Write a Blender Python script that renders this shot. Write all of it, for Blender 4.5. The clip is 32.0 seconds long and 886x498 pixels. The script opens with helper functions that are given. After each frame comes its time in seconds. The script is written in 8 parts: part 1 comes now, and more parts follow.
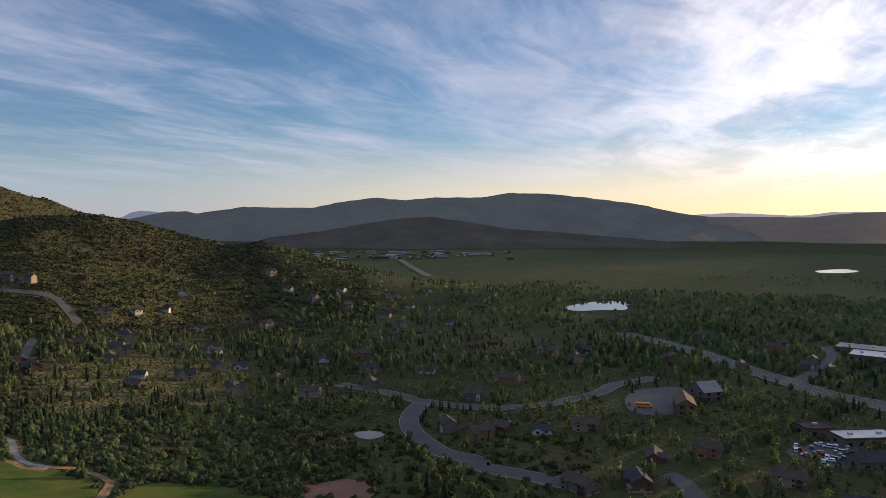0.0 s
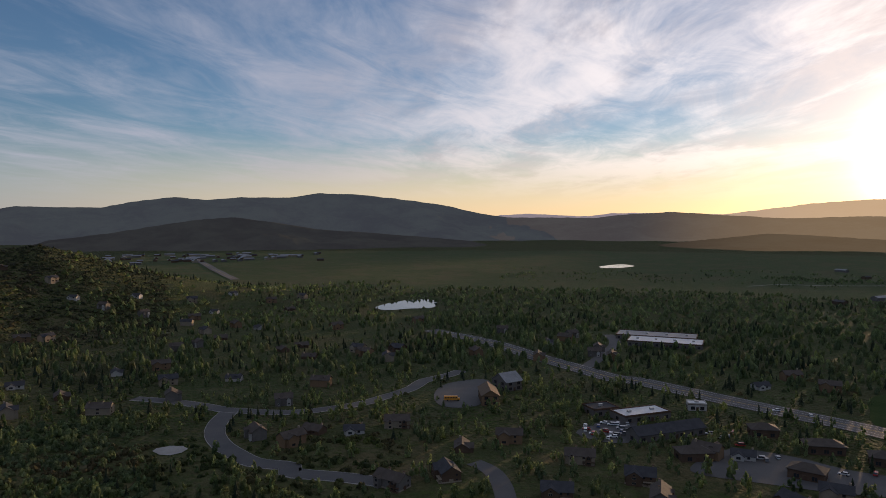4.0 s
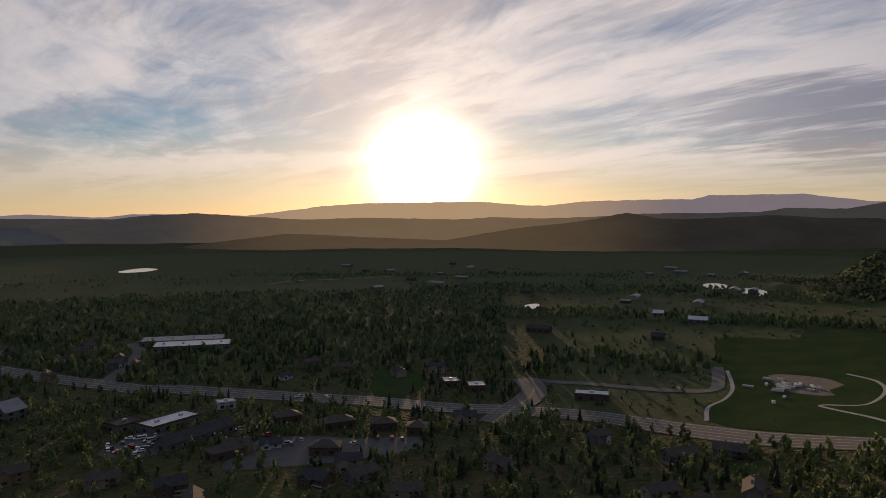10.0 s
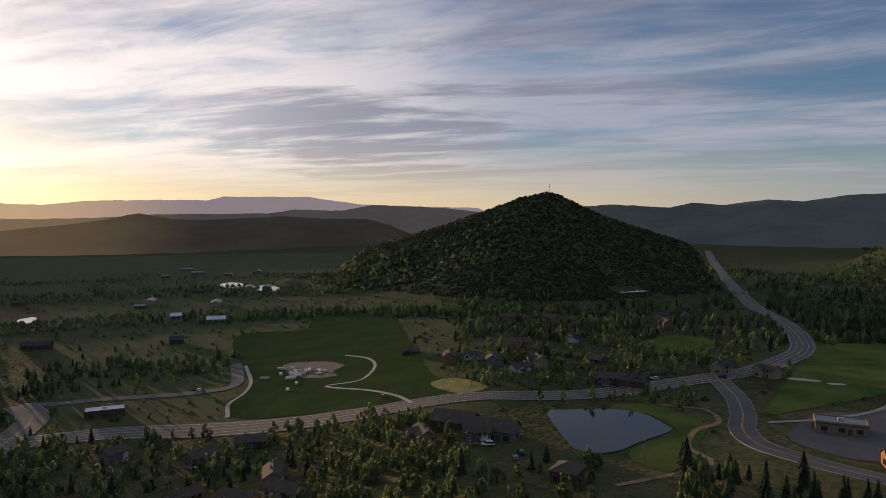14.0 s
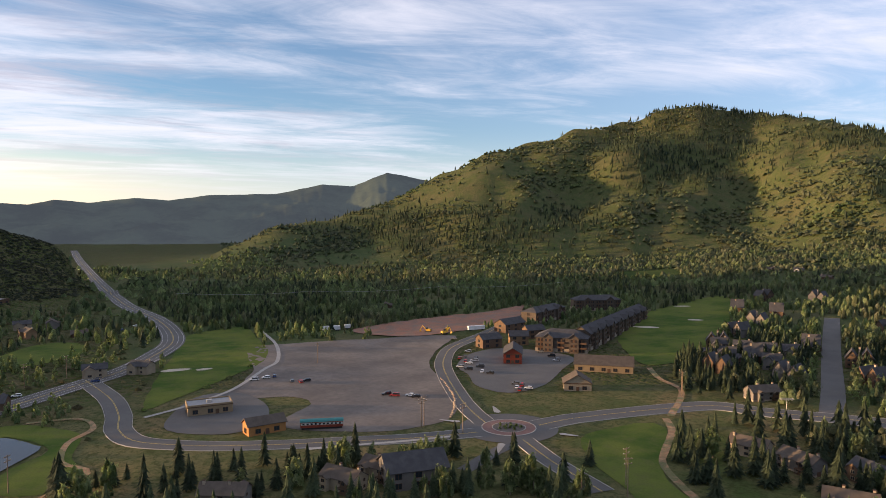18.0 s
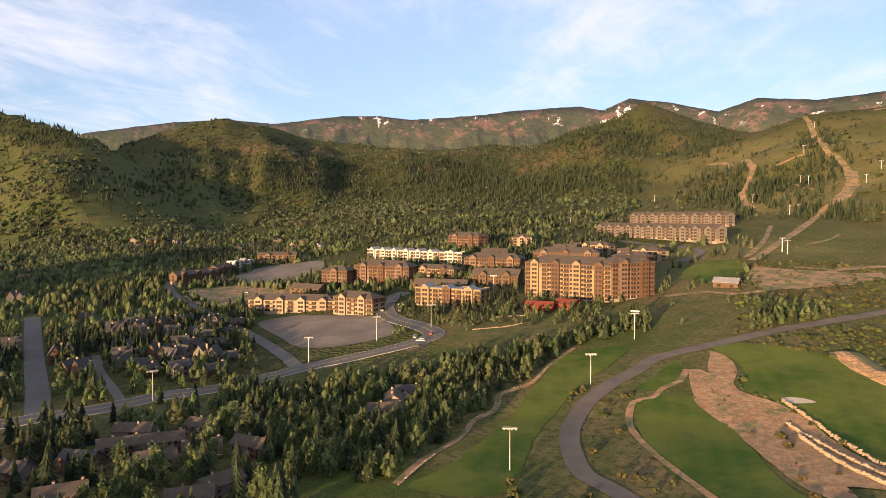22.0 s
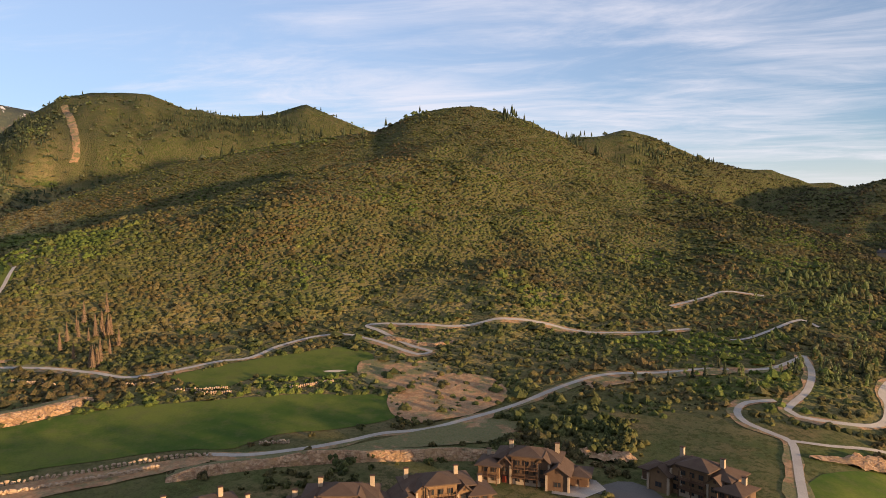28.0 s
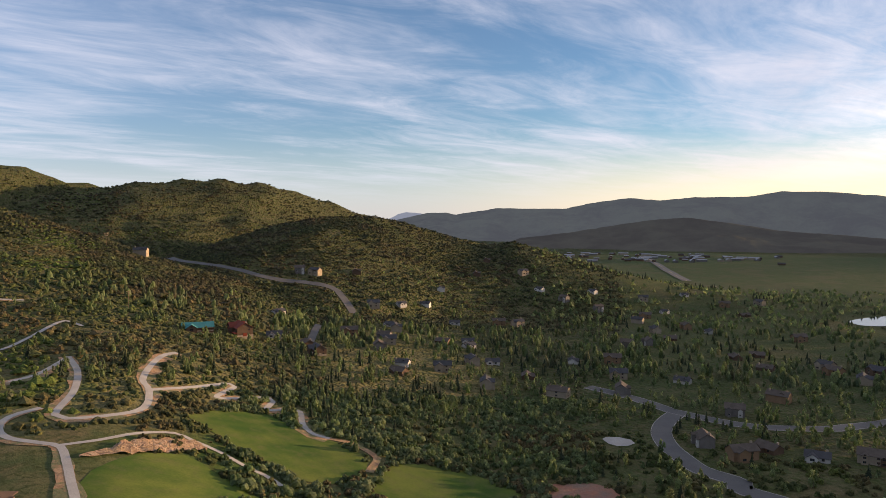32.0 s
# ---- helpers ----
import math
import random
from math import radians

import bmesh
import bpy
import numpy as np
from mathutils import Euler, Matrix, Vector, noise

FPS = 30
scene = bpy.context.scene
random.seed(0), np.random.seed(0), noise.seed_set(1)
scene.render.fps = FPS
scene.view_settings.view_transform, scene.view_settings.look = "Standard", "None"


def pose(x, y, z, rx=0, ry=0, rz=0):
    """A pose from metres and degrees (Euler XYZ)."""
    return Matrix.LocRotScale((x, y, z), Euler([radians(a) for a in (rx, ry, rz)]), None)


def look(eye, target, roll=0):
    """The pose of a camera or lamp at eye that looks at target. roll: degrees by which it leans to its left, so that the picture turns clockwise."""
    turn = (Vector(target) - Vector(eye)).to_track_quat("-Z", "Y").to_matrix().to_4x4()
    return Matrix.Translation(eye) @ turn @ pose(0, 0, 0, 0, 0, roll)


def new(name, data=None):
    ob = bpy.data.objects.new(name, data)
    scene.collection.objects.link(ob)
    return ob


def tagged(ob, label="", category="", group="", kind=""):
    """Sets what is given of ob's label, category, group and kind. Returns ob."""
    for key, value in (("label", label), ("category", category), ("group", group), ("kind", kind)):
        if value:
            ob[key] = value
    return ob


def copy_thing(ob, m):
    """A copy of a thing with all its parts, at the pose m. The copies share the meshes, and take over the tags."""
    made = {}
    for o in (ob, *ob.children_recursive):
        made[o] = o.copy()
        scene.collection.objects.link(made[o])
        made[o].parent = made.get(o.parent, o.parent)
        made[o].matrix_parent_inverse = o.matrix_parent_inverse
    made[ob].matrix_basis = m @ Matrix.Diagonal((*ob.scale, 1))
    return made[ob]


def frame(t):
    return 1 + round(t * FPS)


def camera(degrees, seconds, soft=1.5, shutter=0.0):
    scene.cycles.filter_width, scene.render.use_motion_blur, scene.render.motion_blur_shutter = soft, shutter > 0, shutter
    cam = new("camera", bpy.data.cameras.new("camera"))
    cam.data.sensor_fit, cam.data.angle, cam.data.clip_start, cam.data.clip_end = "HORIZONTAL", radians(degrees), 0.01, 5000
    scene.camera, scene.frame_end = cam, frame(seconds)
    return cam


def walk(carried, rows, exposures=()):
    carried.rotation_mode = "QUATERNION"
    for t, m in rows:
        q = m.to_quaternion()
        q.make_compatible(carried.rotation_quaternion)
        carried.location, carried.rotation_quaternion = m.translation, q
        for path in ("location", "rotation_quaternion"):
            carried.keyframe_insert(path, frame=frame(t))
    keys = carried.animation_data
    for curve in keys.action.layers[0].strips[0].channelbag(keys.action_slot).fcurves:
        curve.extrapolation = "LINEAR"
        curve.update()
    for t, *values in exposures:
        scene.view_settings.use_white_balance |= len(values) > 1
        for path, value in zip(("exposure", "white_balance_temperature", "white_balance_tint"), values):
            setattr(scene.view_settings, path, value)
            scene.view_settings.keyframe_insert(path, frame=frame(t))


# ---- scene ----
cam = camera(64.6, 32.0, 0.75)

# The drone hovers 90 m over the valley floor and turns once round: seconds, heading, pitch.
EYE = 90.0
TURN = [
    (0, 0.00, -2.65), (0.5, -1.40, -2.65), (1, -3.11, -2.64), (1.5, -4.91, -2.64), (2, -6.72, -2.63), (2.5, -8.83, -2.61),
    (3, -11.03, -2.62), (3.5, -13.23, -2.61), (5.5, -22.27, -2.60), (6, -24.67, -2.60), (6.5, -27.28, -2.59), (7, -30.18, -2.56),
    (7.5, -33.29, -2.54), (8, -36.60, -2.53), (8.5, -40.21, -2.53), (9, -44.22, -2.52), (9.5, -48.52, -2.50), (10, -52.93, -2.49),
    (10.5, -57.44, -2.48), (11, -62.15, -2.45), (11.5, -66.85, -2.42), (12, -71.56, -2.42), (12.5, -76.27, -2.41), (13, -81.17, -2.40),
    (13.5, -86.07, -2.41), (15.5, -107.09, -2.43), (16, -112.90, -2.44), (16.5, -118.71, -2.47), (17, -125.41, -2.50), (17.5, -132.33, -2.52),
    (18, -139.54, -2.56), (18.5, -146.86, -2.58), (19, -154.27, -2.60), (19.5, -161.70, -2.61), (20, -169.22, -2.62), (20.5, -176.74, -2.64),
    (21, -184.26, -2.66), (21.5, -191.69, -2.68), (22, -199.21, -2.71), (22.5, -206.53, -2.74), (23, -213.85, -2.74), (23.5, -221.17, -2.76),
    (24, -228.38, -2.77), (24.5, -235.39, -2.76), (25, -242.30, -2.70), (25.5, -249.31, -2.66), (27.5, -276.94, -2.60), (28, -283.95, -2.54),
    (28.5, -290.95, -2.48), (29, -297.66, -2.47), (29.5, -304.67, -2.44), (30, -311.58, -2.45), (30.5, -318.60, -2.48), (31, -325.61, -2.51),
    (31.5, -332.64, -2.54), (32, -339.66, -2.57),
]
# seconds and stops; the picture's white balance leans to magenta throughout
STOPS = [(0, 1.36), (3, 1.1), (6, 0.7), (9, 0.5), (11, 0.45), (13, 0.6), (15.5, 1.45), (17.5, 2.08), (21, 2.25), (25.5, 1.95), (28, 1.98), (30, 1.97), (31, 1.97), (32, 1.86)]
KELVIN = [(0, 6100), (3, 6250), (6, 6500), (9, 6600), (13, 6500), (15.5, 6500), (17.5, 6850), (21, 7150), (23, 7400), (25.5, 7800), (28, 7150), (30, 7150), (31, 7100), (32, 6750)]
EXPOSURES = [(t, stops, float(np.interp(t, [k[0] for k in KELVIN], [k[1] for k in KELVIN])), 20) for t, stops in STOPS]
walk(cam, [(t, pose(0, 0, EYE, 90 + p, 0, yaw)) for t, yaw, p in TURN], EXPOSURES)

from mathutils import geometry

# ---- sky and sun ----
SUN_BEARING, SUN_HEIGHT, GLOW_HEIGHT = 51.3, 3.0, 4.1
sun = new("sun", bpy.data.lights.new("sun", "SUN"))
sun.data.energy, sun.data.angle, sun.data.color = 2.8, radians(1.6), (1.0, 0.68, 0.36)
sun.matrix_world = look((math.sin(radians(SUN_BEARING)) * 900, math.cos(radians(SUN_BEARING)) * 900, 900 * math.tan(radians(SUN_HEIGHT))), (0, 0, 0))


class Nodes:
    """A short way to write node trees: every call makes a node and returns its first output."""

    def __init__(self, tree):
        self.tree = tree
        tree.nodes.clear()

    def add(self, kind, ins=(), **props):
        n = self.tree.nodes.new(kind)
        for k, v in props.items():
            setattr(n, k, v)
        for k, v in (ins.items() if isinstance(ins, dict) else enumerate(ins)):
            if isinstance(v, bpy.types.NodeSocket):
                self.tree.links.new(v, n.inputs[k])
            elif v is not None:
                n.inputs[k].default_value = v
        return n.outputs[0] if n.outputs else n

    def math(self, op, *ins):
        return self.add("ShaderNodeMath", ins, operation=op)

    def vmath(self, op, *ins):
        return self.add("ShaderNodeVectorMath", ins, operation=op)

    def dot(self, a, b):
        n = self.tree.nodes.new("ShaderNodeVectorMath")
        n.operation = "DOT_PRODUCT"
        self.tree.links.new(a, n.inputs[0])
        n.inputs[1].default_value = b
        return n.outputs["Value"]

    def noise(self, vec, scale, detail=3, rough=0.55, distortion=0.0):
        return self.add("ShaderNodeTexNoise", {"Vector": vec, "Scale": scale, "Detail": detail, "Roughness": rough, "Distortion": distortion})

    def ramp(self, fac, lo, hi, a=0.0, b=1.0):
        return self.add("ShaderNodeMapRange", {"Value": fac, "From Min": lo, "From Max": hi, "To Min": a, "To Max": b}, interpolation_type="SMOOTHSTEP")

    def mix(self, fac, a, b, blend="MIX"):
        n = self.tree.nodes.new("ShaderNodeMix")
        n.data_type, n.blend_type = "RGBA", blend
        for k, v in ((0, fac), (6, a), (7, b)):
            if isinstance(v, bpy.types.NodeSocket):
                self.tree.links.new(v, n.inputs[k])
            else:
                n.inputs[k].default_value = v if k == 0 else (*v, 1)[:4]
        return n.outputs[2]


world = bpy.data.worlds.new("evening_sky")
scene.world = world
world.use_nodes = True
w = Nodes(world.node_tree)
sky = w.add("ShaderNodeTexSky", sky_type="NISHITA", sun_disc=False, sun_elevation=radians(SUN_HEIGHT), sun_rotation=radians(SUN_BEARING),
            altitude=2000, air_density=1.0, dust_density=0.9, ozone_density=2.5)
way = w.tree.nodes.new("ShaderNodeTexCoord").outputs["Generated"]
xyz = w.tree.nodes.new("ShaderNodeSeparateXYZ")
w.tree.links.new(way, xyz.inputs[0])
up = w.math("MAXIMUM", xyz.outputs[2], 0.0)
lift = w.math("ADD", up, 0.06)
flat = w.add("ShaderNodeCombineXYZ", (w.math("DIVIDE", xyz.outputs[0], lift), w.math("DIVIDE", xyz.outputs[1], lift), 0.0))
along_wind = w.add("ShaderNodeMapping", {"Vector": flat, "Rotation": (0, 0, radians(14)), "Location": (3.1, 1.7, 0)})
streak = w.add("ShaderNodeMapping", {"Vector": along_wind, "Scale": (0.85, 0.30, 1.0)})
bend = w.add("ShaderNodeMapping", {"Vector": w.add("ShaderNodeMapping", {"Vector": flat, "Rotation": (0, 0, radians(34))}), "Scale": (0.85, 0.38, 1.0)})
soft = w.noise(streak, 0.75, 6, 0.62, 0.35)
wisps = w.noise(bend, 2.6, 9, 0.66, 0.8)
banks = w.noise(flat, 0.33, 3, 0.5, 0.3)
cover = w.math("ADD", w.math("MULTIPLY", soft, 0.58), w.math("ADD", w.math("MULTIPLY", wisps, 0.38), w.math("MULTIPLY", banks, 0.40)))
SUN_WAY = (math.sin(radians(SUN_BEARING)) * math.cos(radians(GLOW_HEIGHT)), math.cos(radians(SUN_BEARING)) * math.cos(radians(GLOW_HEIGHT)), math.sin(radians(GLOW_HEIGHT)))
near_sun = w.math("MAXIMUM", w.dot(way, SUN_WAY), 0.0)
# a deck of grey stratus hangs to the west of the sun
west = w.ramp(w.dot(way, (math.sin(radians(104)), math.cos(radians(104)), 0.0)), 0.70, 0.95)
# the overhead term is unseen cirrus, added as fill light for the ground
cloud_and_fill = w.math("ADD", w.ramp(near_sun, 0.3, 0.97, 0.0, 0.15), w.math("ADD", w.ramp(up, 0.35, 0.8, 0.0, 0.12), w.math("ADD", w.ramp(w.dot(way, SUN_WAY), -0.9, 0.1, 0.02, 0.0), w.math("ADD", w.math("MULTIPLY", west, 0.06), w.ramp(w.dot(way, (math.sin(radians(336)), math.cos(radians(336)), 0.0)), 0.75, 0.97, 0.0, 0.055)))))
cirrus = w.ramp(w.math("ADD", cover, cloud_and_fill), 0.64, 0.93)
cirrus = w.math("MULTIPLY", cirrus, w.ramp(up, 0.005, 0.09))
cloud_light = w.mix(w.ramp(near_sun, 0.66, 0.995), (2.75, 2.95, 3.3), (7.4, 6.9, 6.2))
bars = w.noise(streak, 1.35, 7, 0.62, 0.3)
cloud_light = w.mix(w.math("MULTIPLY", w.ramp(bars, 0.46, 0.60), w.math("MAXIMUM", w.math("MULTIPLY", west, 0.85), w.ramp(near_sun, 0.6, 0.85, 0.0, 0.45))), cloud_light, (1.7, 1.72, 2.05))
veil = w.ramp(w.dot(way, SUN_WAY), -1.0, 0.7, 0.35, 0.0)
clear = w.mix(veil, sky, (2.4, 3.2, 4.6))
veiled = w.mix(w.math("MULTIPLY", cirrus, 0.85), clear, cloud_light)
haze = w.mix(w.ramp(near_sun, 0.2, 1.0), (2.5, 2.8, 3.1), (7.0, 5.2, 3.1))
veiled = w.mix(w.ramp(up, 0.0, 0.13, 0.6, 0.0), veiled, haze)
aureole = w.math("POWER", near_sun, 620.0)
halo = w.math("POWER", near_sun, 45.0)
lit = w.mix(1.0, veiled, w.mix(halo, (0, 0, 0), (3.0, 2.1, 1.05)), "ADD")
lit = w.mix(1.0, lit, w.mix(aureole, (0, 0, 0), (34, 29, 20)), "ADD")
back = w.add("ShaderNodeBackground", {"Color": lit, "Strength": 0.08})
w.add("ShaderNodeOutputWorld", {"Surface": back})

# ---- materials ----


def material(name):
    m = bpy.data.materials.new(name)
    m.use_nodes = True
    n = Nodes(m.node_tree)
    place = n.tree.nodes.new("ShaderNodeNewGeometry").outputs["Position"]
    return m, n, place


def finish(n, colour, rough=0.9, bump=None, depth=0.3, metal=0.0, **more):
    ins = {"Base Color": colour if isinstance(colour, bpy.types.NodeSocket) else (*colour, 1), "Roughness": rough, "Metallic": metal}
    ins.update(more)
    if bump is not None:
        ins["Normal"] = n.add("ShaderNodeBump", {"Height": bump, "Strength": 1.0, "Distance": depth})
    n.add("ShaderNodeOutputMaterial", {"Surface": n.add("ShaderNodeBsdfPrincipled", ins)})


def speckled(name, a, b, size, rough=0.9, depth=0.1, fine=None, metal=0.0, **more):
    """A surface that wanders between two colours at a large and at a small size."""
    m, n, p = material(name)
    big = n.noise(p, 1.0 / size, 4, 0.6)
    small = n.noise(p, 9.0 / size if fine is None else 1.0 / fine, 4, 0.65)
    c = n.mix(n.ramp(big, 0.3, 0.7), a, b)
    c = n.mix(n.ramp(small, 0.25, 0.8, 0.0, 0.45), c, tuple(0.55 * k for k in a))
    finish(n, c, rough, small, depth, metal, **more)
    return m


def attribute(n, name):
    out = n.tree.nodes.new("ShaderNodeAttribute")
    out.attribute_name = name
    return out.outputs["Fac"]


def ground_material():
    """Open hillside: knee-high brush of many hues over dry grass, thinning to meadow, earth or rock."""
    m, n, p = material("hill_grass_and_brush")
    big, wide = n.noise(p, 1 / 150, 5, 0.6), n.noise(p, 1 / 60, 5, 0.65)
    mid, fine = n.noise(p, 1 / 16, 5, 0.68), n.noise(p, 1 / 1.1, 5, 0.74)
    n.add("ShaderNodeTexVoronoi", {"Vector": p, "Scale": 1 / 3.4, "Randomness": 1.0})
    cell = n.tree.nodes[-1]
    hue = n.tree.nodes.new("ShaderNodeSeparateXYZ")
    n.tree.links.new(cell.outputs["Color"], hue.inputs[0])
    bush = n.ramp(cell.outputs["Distance"], 0.62, 0.22)
    dense = n.ramp(mid, 0.24, 0.46)
    leaf = n.mix(hue.outputs[0], (0.033, 0.057, 0.015), (0.077, 0.094, 0.028))
    leaf = n.mix(n.ramp(wide, 0.52, 0.66, 0.0, 0.8), leaf, n.mix(hue.outputs[1], (0.105, 0.070, 0.040), (0.078, 0.082, 0.038)))
    leaf = n.mix(n.ramp(big, 0.44, 0.36, 0.0, 0.7), leaf, (0.066, 0.108, 0.024))
    gap = n.mix(n.ramp(mid, 0.40, 0.65), (0.062, 0.068, 0.029), (0.098, 0.086, 0.046))
    c = n.mix(n.math("MULTIPLY", bush, dense), gap, leaf)
    dry = n.mix(n.ramp(mid, 0.36, 0.66), (0.250, 0.190, 0.096), (0.150, 0.150, 0.056))
    dry = n.mix(n.ramp(wide, 0.52, 0.66), dry, (0.088, 0.122, 0.030))
    c = n.mix(n.math("MULTIPLY", attribute(n, "dry"), n.ramp(bush, 0.0, 1.0, 1.0, 0.9)), c, dry)
    meadow = n.mix(n.ramp(mid, 0.3, 0.7), (0.048, 0.074, 0.028), (0.076, 0.094, 0.040))
    meadow = n.mix(n.ramp(wide, 0.46, 0.62, 0.0, 0.7), meadow, (0.098, 0.092, 0.048))
    c = n.mix(attribute(n, "meadow"), c, meadow)
    tuftlets = n.noise(p, 1 / 3.0, 5, 0.72)
    sward = n.mix(n.ramp(mid, 0.34, 0.66), (0.072, 0.090, 0.034), (0.136, 0.122, 0.058))
    sward = n.mix(n.ramp(wide, 0.50, 0.64, 0.0, 0.75), sward, (0.185, 0.132, 0.070))
    sward = n.mix(n.ramp(big, 0.46, 0.36, 0.0, 0.8), sward, (0.048, 0.088, 0.018))
    sward = n.mix(n.ramp(tuftlets, 0.48, 0.60, 0.0, 0.8), sward, (0.050, 0.058, 0.020))
    grassy = attribute(n, "sward")
    c = n.mix(grassy, c, sward)
    c = n.mix(attribute(n, "rock"), c, n.mix(n.ramp(mid, 0.4, 0.6), (0.19, 0.105, 0.075), (0.12, 0.09, 0.07)))
    c = n.mix(n.ramp(fine, 0.45, 0.70, 0.0, 0.48), c, (0.026, 0.033, 0.012))
    open_land = n.math("MULTIPLY", n.ramp(attribute(n, "meadow"), 0.0, 0.6, 1.0, 0.08), n.ramp(grassy, 0.0, 0.8, 1.0, 0.0))
    relief_height = n.math("ADD", n.math("MULTIPLY", n.math("MULTIPLY", n.math("MULTIPLY", bush, dense), open_land), 1.0), n.math("ADD", n.math("MULTIPLY", fine, 0.35), n.math("MULTIPLY", n.math("MULTIPLY", tuftlets, grassy), 0.35)))
    finish(n, c, 0.95, relief_height, 1.5, **{"Specular IOR Level": 0.05})
    return m


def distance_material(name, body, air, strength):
    """Far ranges, the haze of kilometres of evening air put in as emission."""
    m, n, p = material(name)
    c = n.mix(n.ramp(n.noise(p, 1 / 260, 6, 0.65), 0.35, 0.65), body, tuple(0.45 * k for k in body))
    # the painted haze glow turns gold towards the sun
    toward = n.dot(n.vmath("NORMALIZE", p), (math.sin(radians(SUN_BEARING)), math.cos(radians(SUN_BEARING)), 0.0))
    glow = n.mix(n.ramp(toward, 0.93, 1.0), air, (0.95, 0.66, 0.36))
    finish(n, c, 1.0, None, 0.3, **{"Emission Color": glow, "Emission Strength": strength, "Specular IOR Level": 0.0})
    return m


def high_range_material():
    """The high crest: red-brown rock, dark conifer stands, green benches and old snow in the gullies."""
    m, n, p = material("high_range_rock_and_snow")
    big, mid = n.noise(p, 1 / 420, 6, 0.65), n.noise(p, 1 / 120, 6, 0.7)
    high = n.tree.nodes.new("ShaderNodeSeparateXYZ")
    n.tree.links.new(p, high.inputs[0])
    c = n.mix(n.ramp(mid, 0.40, 0.62), (0.130, 0.075, 0.063), (0.078, 0.060, 0.048))
    c = n.mix(n.ramp(n.noise(p, 1 / 110, 7, 0.74), 0.42, 0.50), c, (0.036, 0.043, 0.024))
    low = n.ramp(high.outputs[2], 430.0, 640.0, 1.0, 0.0)
    c = n.mix(low, c, n.mix(n.ramp(mid, 0.42, 0.58), (0.060, 0.072, 0.028), (0.034, 0.044, 0.020)))
    gully = n.noise(n.add("ShaderNodeMapping", {"Vector": p, "Scale": (1.0, 1.0, 0.35)}), 1 / 95, 5, 0.7)
    snow = n.math("MULTIPLY", n.ramp(gully, 0.605, 0.63), n.ramp(high.outputs[2], 560.0, 680.0))
    c = n.mix(snow, c, (0.62, 0.63, 0.66))
    # a faint grey-blue emission stands in for the haze of distance
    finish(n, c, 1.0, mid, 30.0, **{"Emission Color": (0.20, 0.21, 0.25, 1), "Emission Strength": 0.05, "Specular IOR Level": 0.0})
    return m


GROUND = ground_material()
# -- relief begins --
# ---- the relief of the valley: bearings in degrees clockwise from the first view, ranges and heights in metres ----
TAU = math.tau


def lattice(ix, iy, seed):
    h = (ix.astype(np.int64) * 374761393 + iy.astype(np.int64) * 668265263 + seed * 974634777) & 0x7FFFFFFF
    h = ((h ^ (h >> 13)) * 1274126177) & 0x7FFFFFFF
    return ((h ^ (h >> 16)) & 0xFFFF) / 65535.0


def grain(x, y, seed=0, octaves=4, rough=0.5):
    """Soft value noise from -1 to 1."""
    x, y = np.asarray(x, float), np.asarray(y, float)
    total, amp, norm = 0.0, 1.0, 0.0
    for o in range(octaves):
        ix, iy = np.floor(x), np.floor(y)
        fx, fy = x - ix, y - iy
        fx, fy = fx * fx * (3 - 2 * fx), fy * fy * (3 - 2 * fy)
        a, b = lattice(ix, iy, seed + o), lattice(ix + 1, iy, seed + o)
        c, d = lattice(ix, iy + 1, seed + o), lattice(ix + 1, iy + 1, seed + o)
        total = total + amp * (2 * (a + (b - a) * fx + (c - a) * fy + (a - b - c + d) * fx * fy) - 1)
        norm, amp, x, y = norm + amp, amp * rough, x * 2.03 + 17.3, y * 2.03 + 5.7
    return total / norm


def spread(az):
    """How much further off the ground lies towards the town, which is lower than the golf course by some thirty metres."""
    u = (np.asarray(az, float) + 180) % 360 - 180
    a, b = np.clip((u + 54) / 42, 0, 1), np.clip((u - 66) / 30, 0, 1)
    return 1 + 0.32 * a * a * (3 - 2 * a) * (1 - b * b * (3 - 2 * b))


def sited(p):
    """A place of the level plan, moved out to where the sloping ground has it."""
    k = float(spread(math.degrees(math.atan2(p[0], p[1]))))
    return (p[0] * k, p[1] * k)


FLOOR_RANGES = [0, 150, 300, 450, 700, 1000, 1500, 2300, 4900]
FLOOR = {
    0: [0, 0, 0, 0, 0, 0, 0, 0, 0], 60: [0, 0, 0, 0, 0, 0, 0, 0, 0], 125: [0, 0, 0, 0, 0, 0, 0, 0, 0],
    150: [0, 0, 0, 0, 5, 14, 30, 40, 40], 180: [0, 0, 0, 4, 18, 40, 90, 130, 130], 205: [0, 0, 4, 22, 45, 75, 130, 180, 180],
    225: [0, 0, 6, 28, 62, 95, 150, 230, 230], 250: [0, 0, 6, 25, 48, 75, 120, 200, 200], 272: [0, 0, 10, 28, 40, 60, 90, 90, 90],
    292: [0, 0, 10, 30, 45, 55, 60, 60, 60], 312: [0, 4, 12, 24, 30, 34, 34, 30, 30], 330: [0, 0, 4, 10, 12, 12, 8, 0, 0],
    345: [0, 0, 0, 2, 3, 2, 0, 0, 0],
}
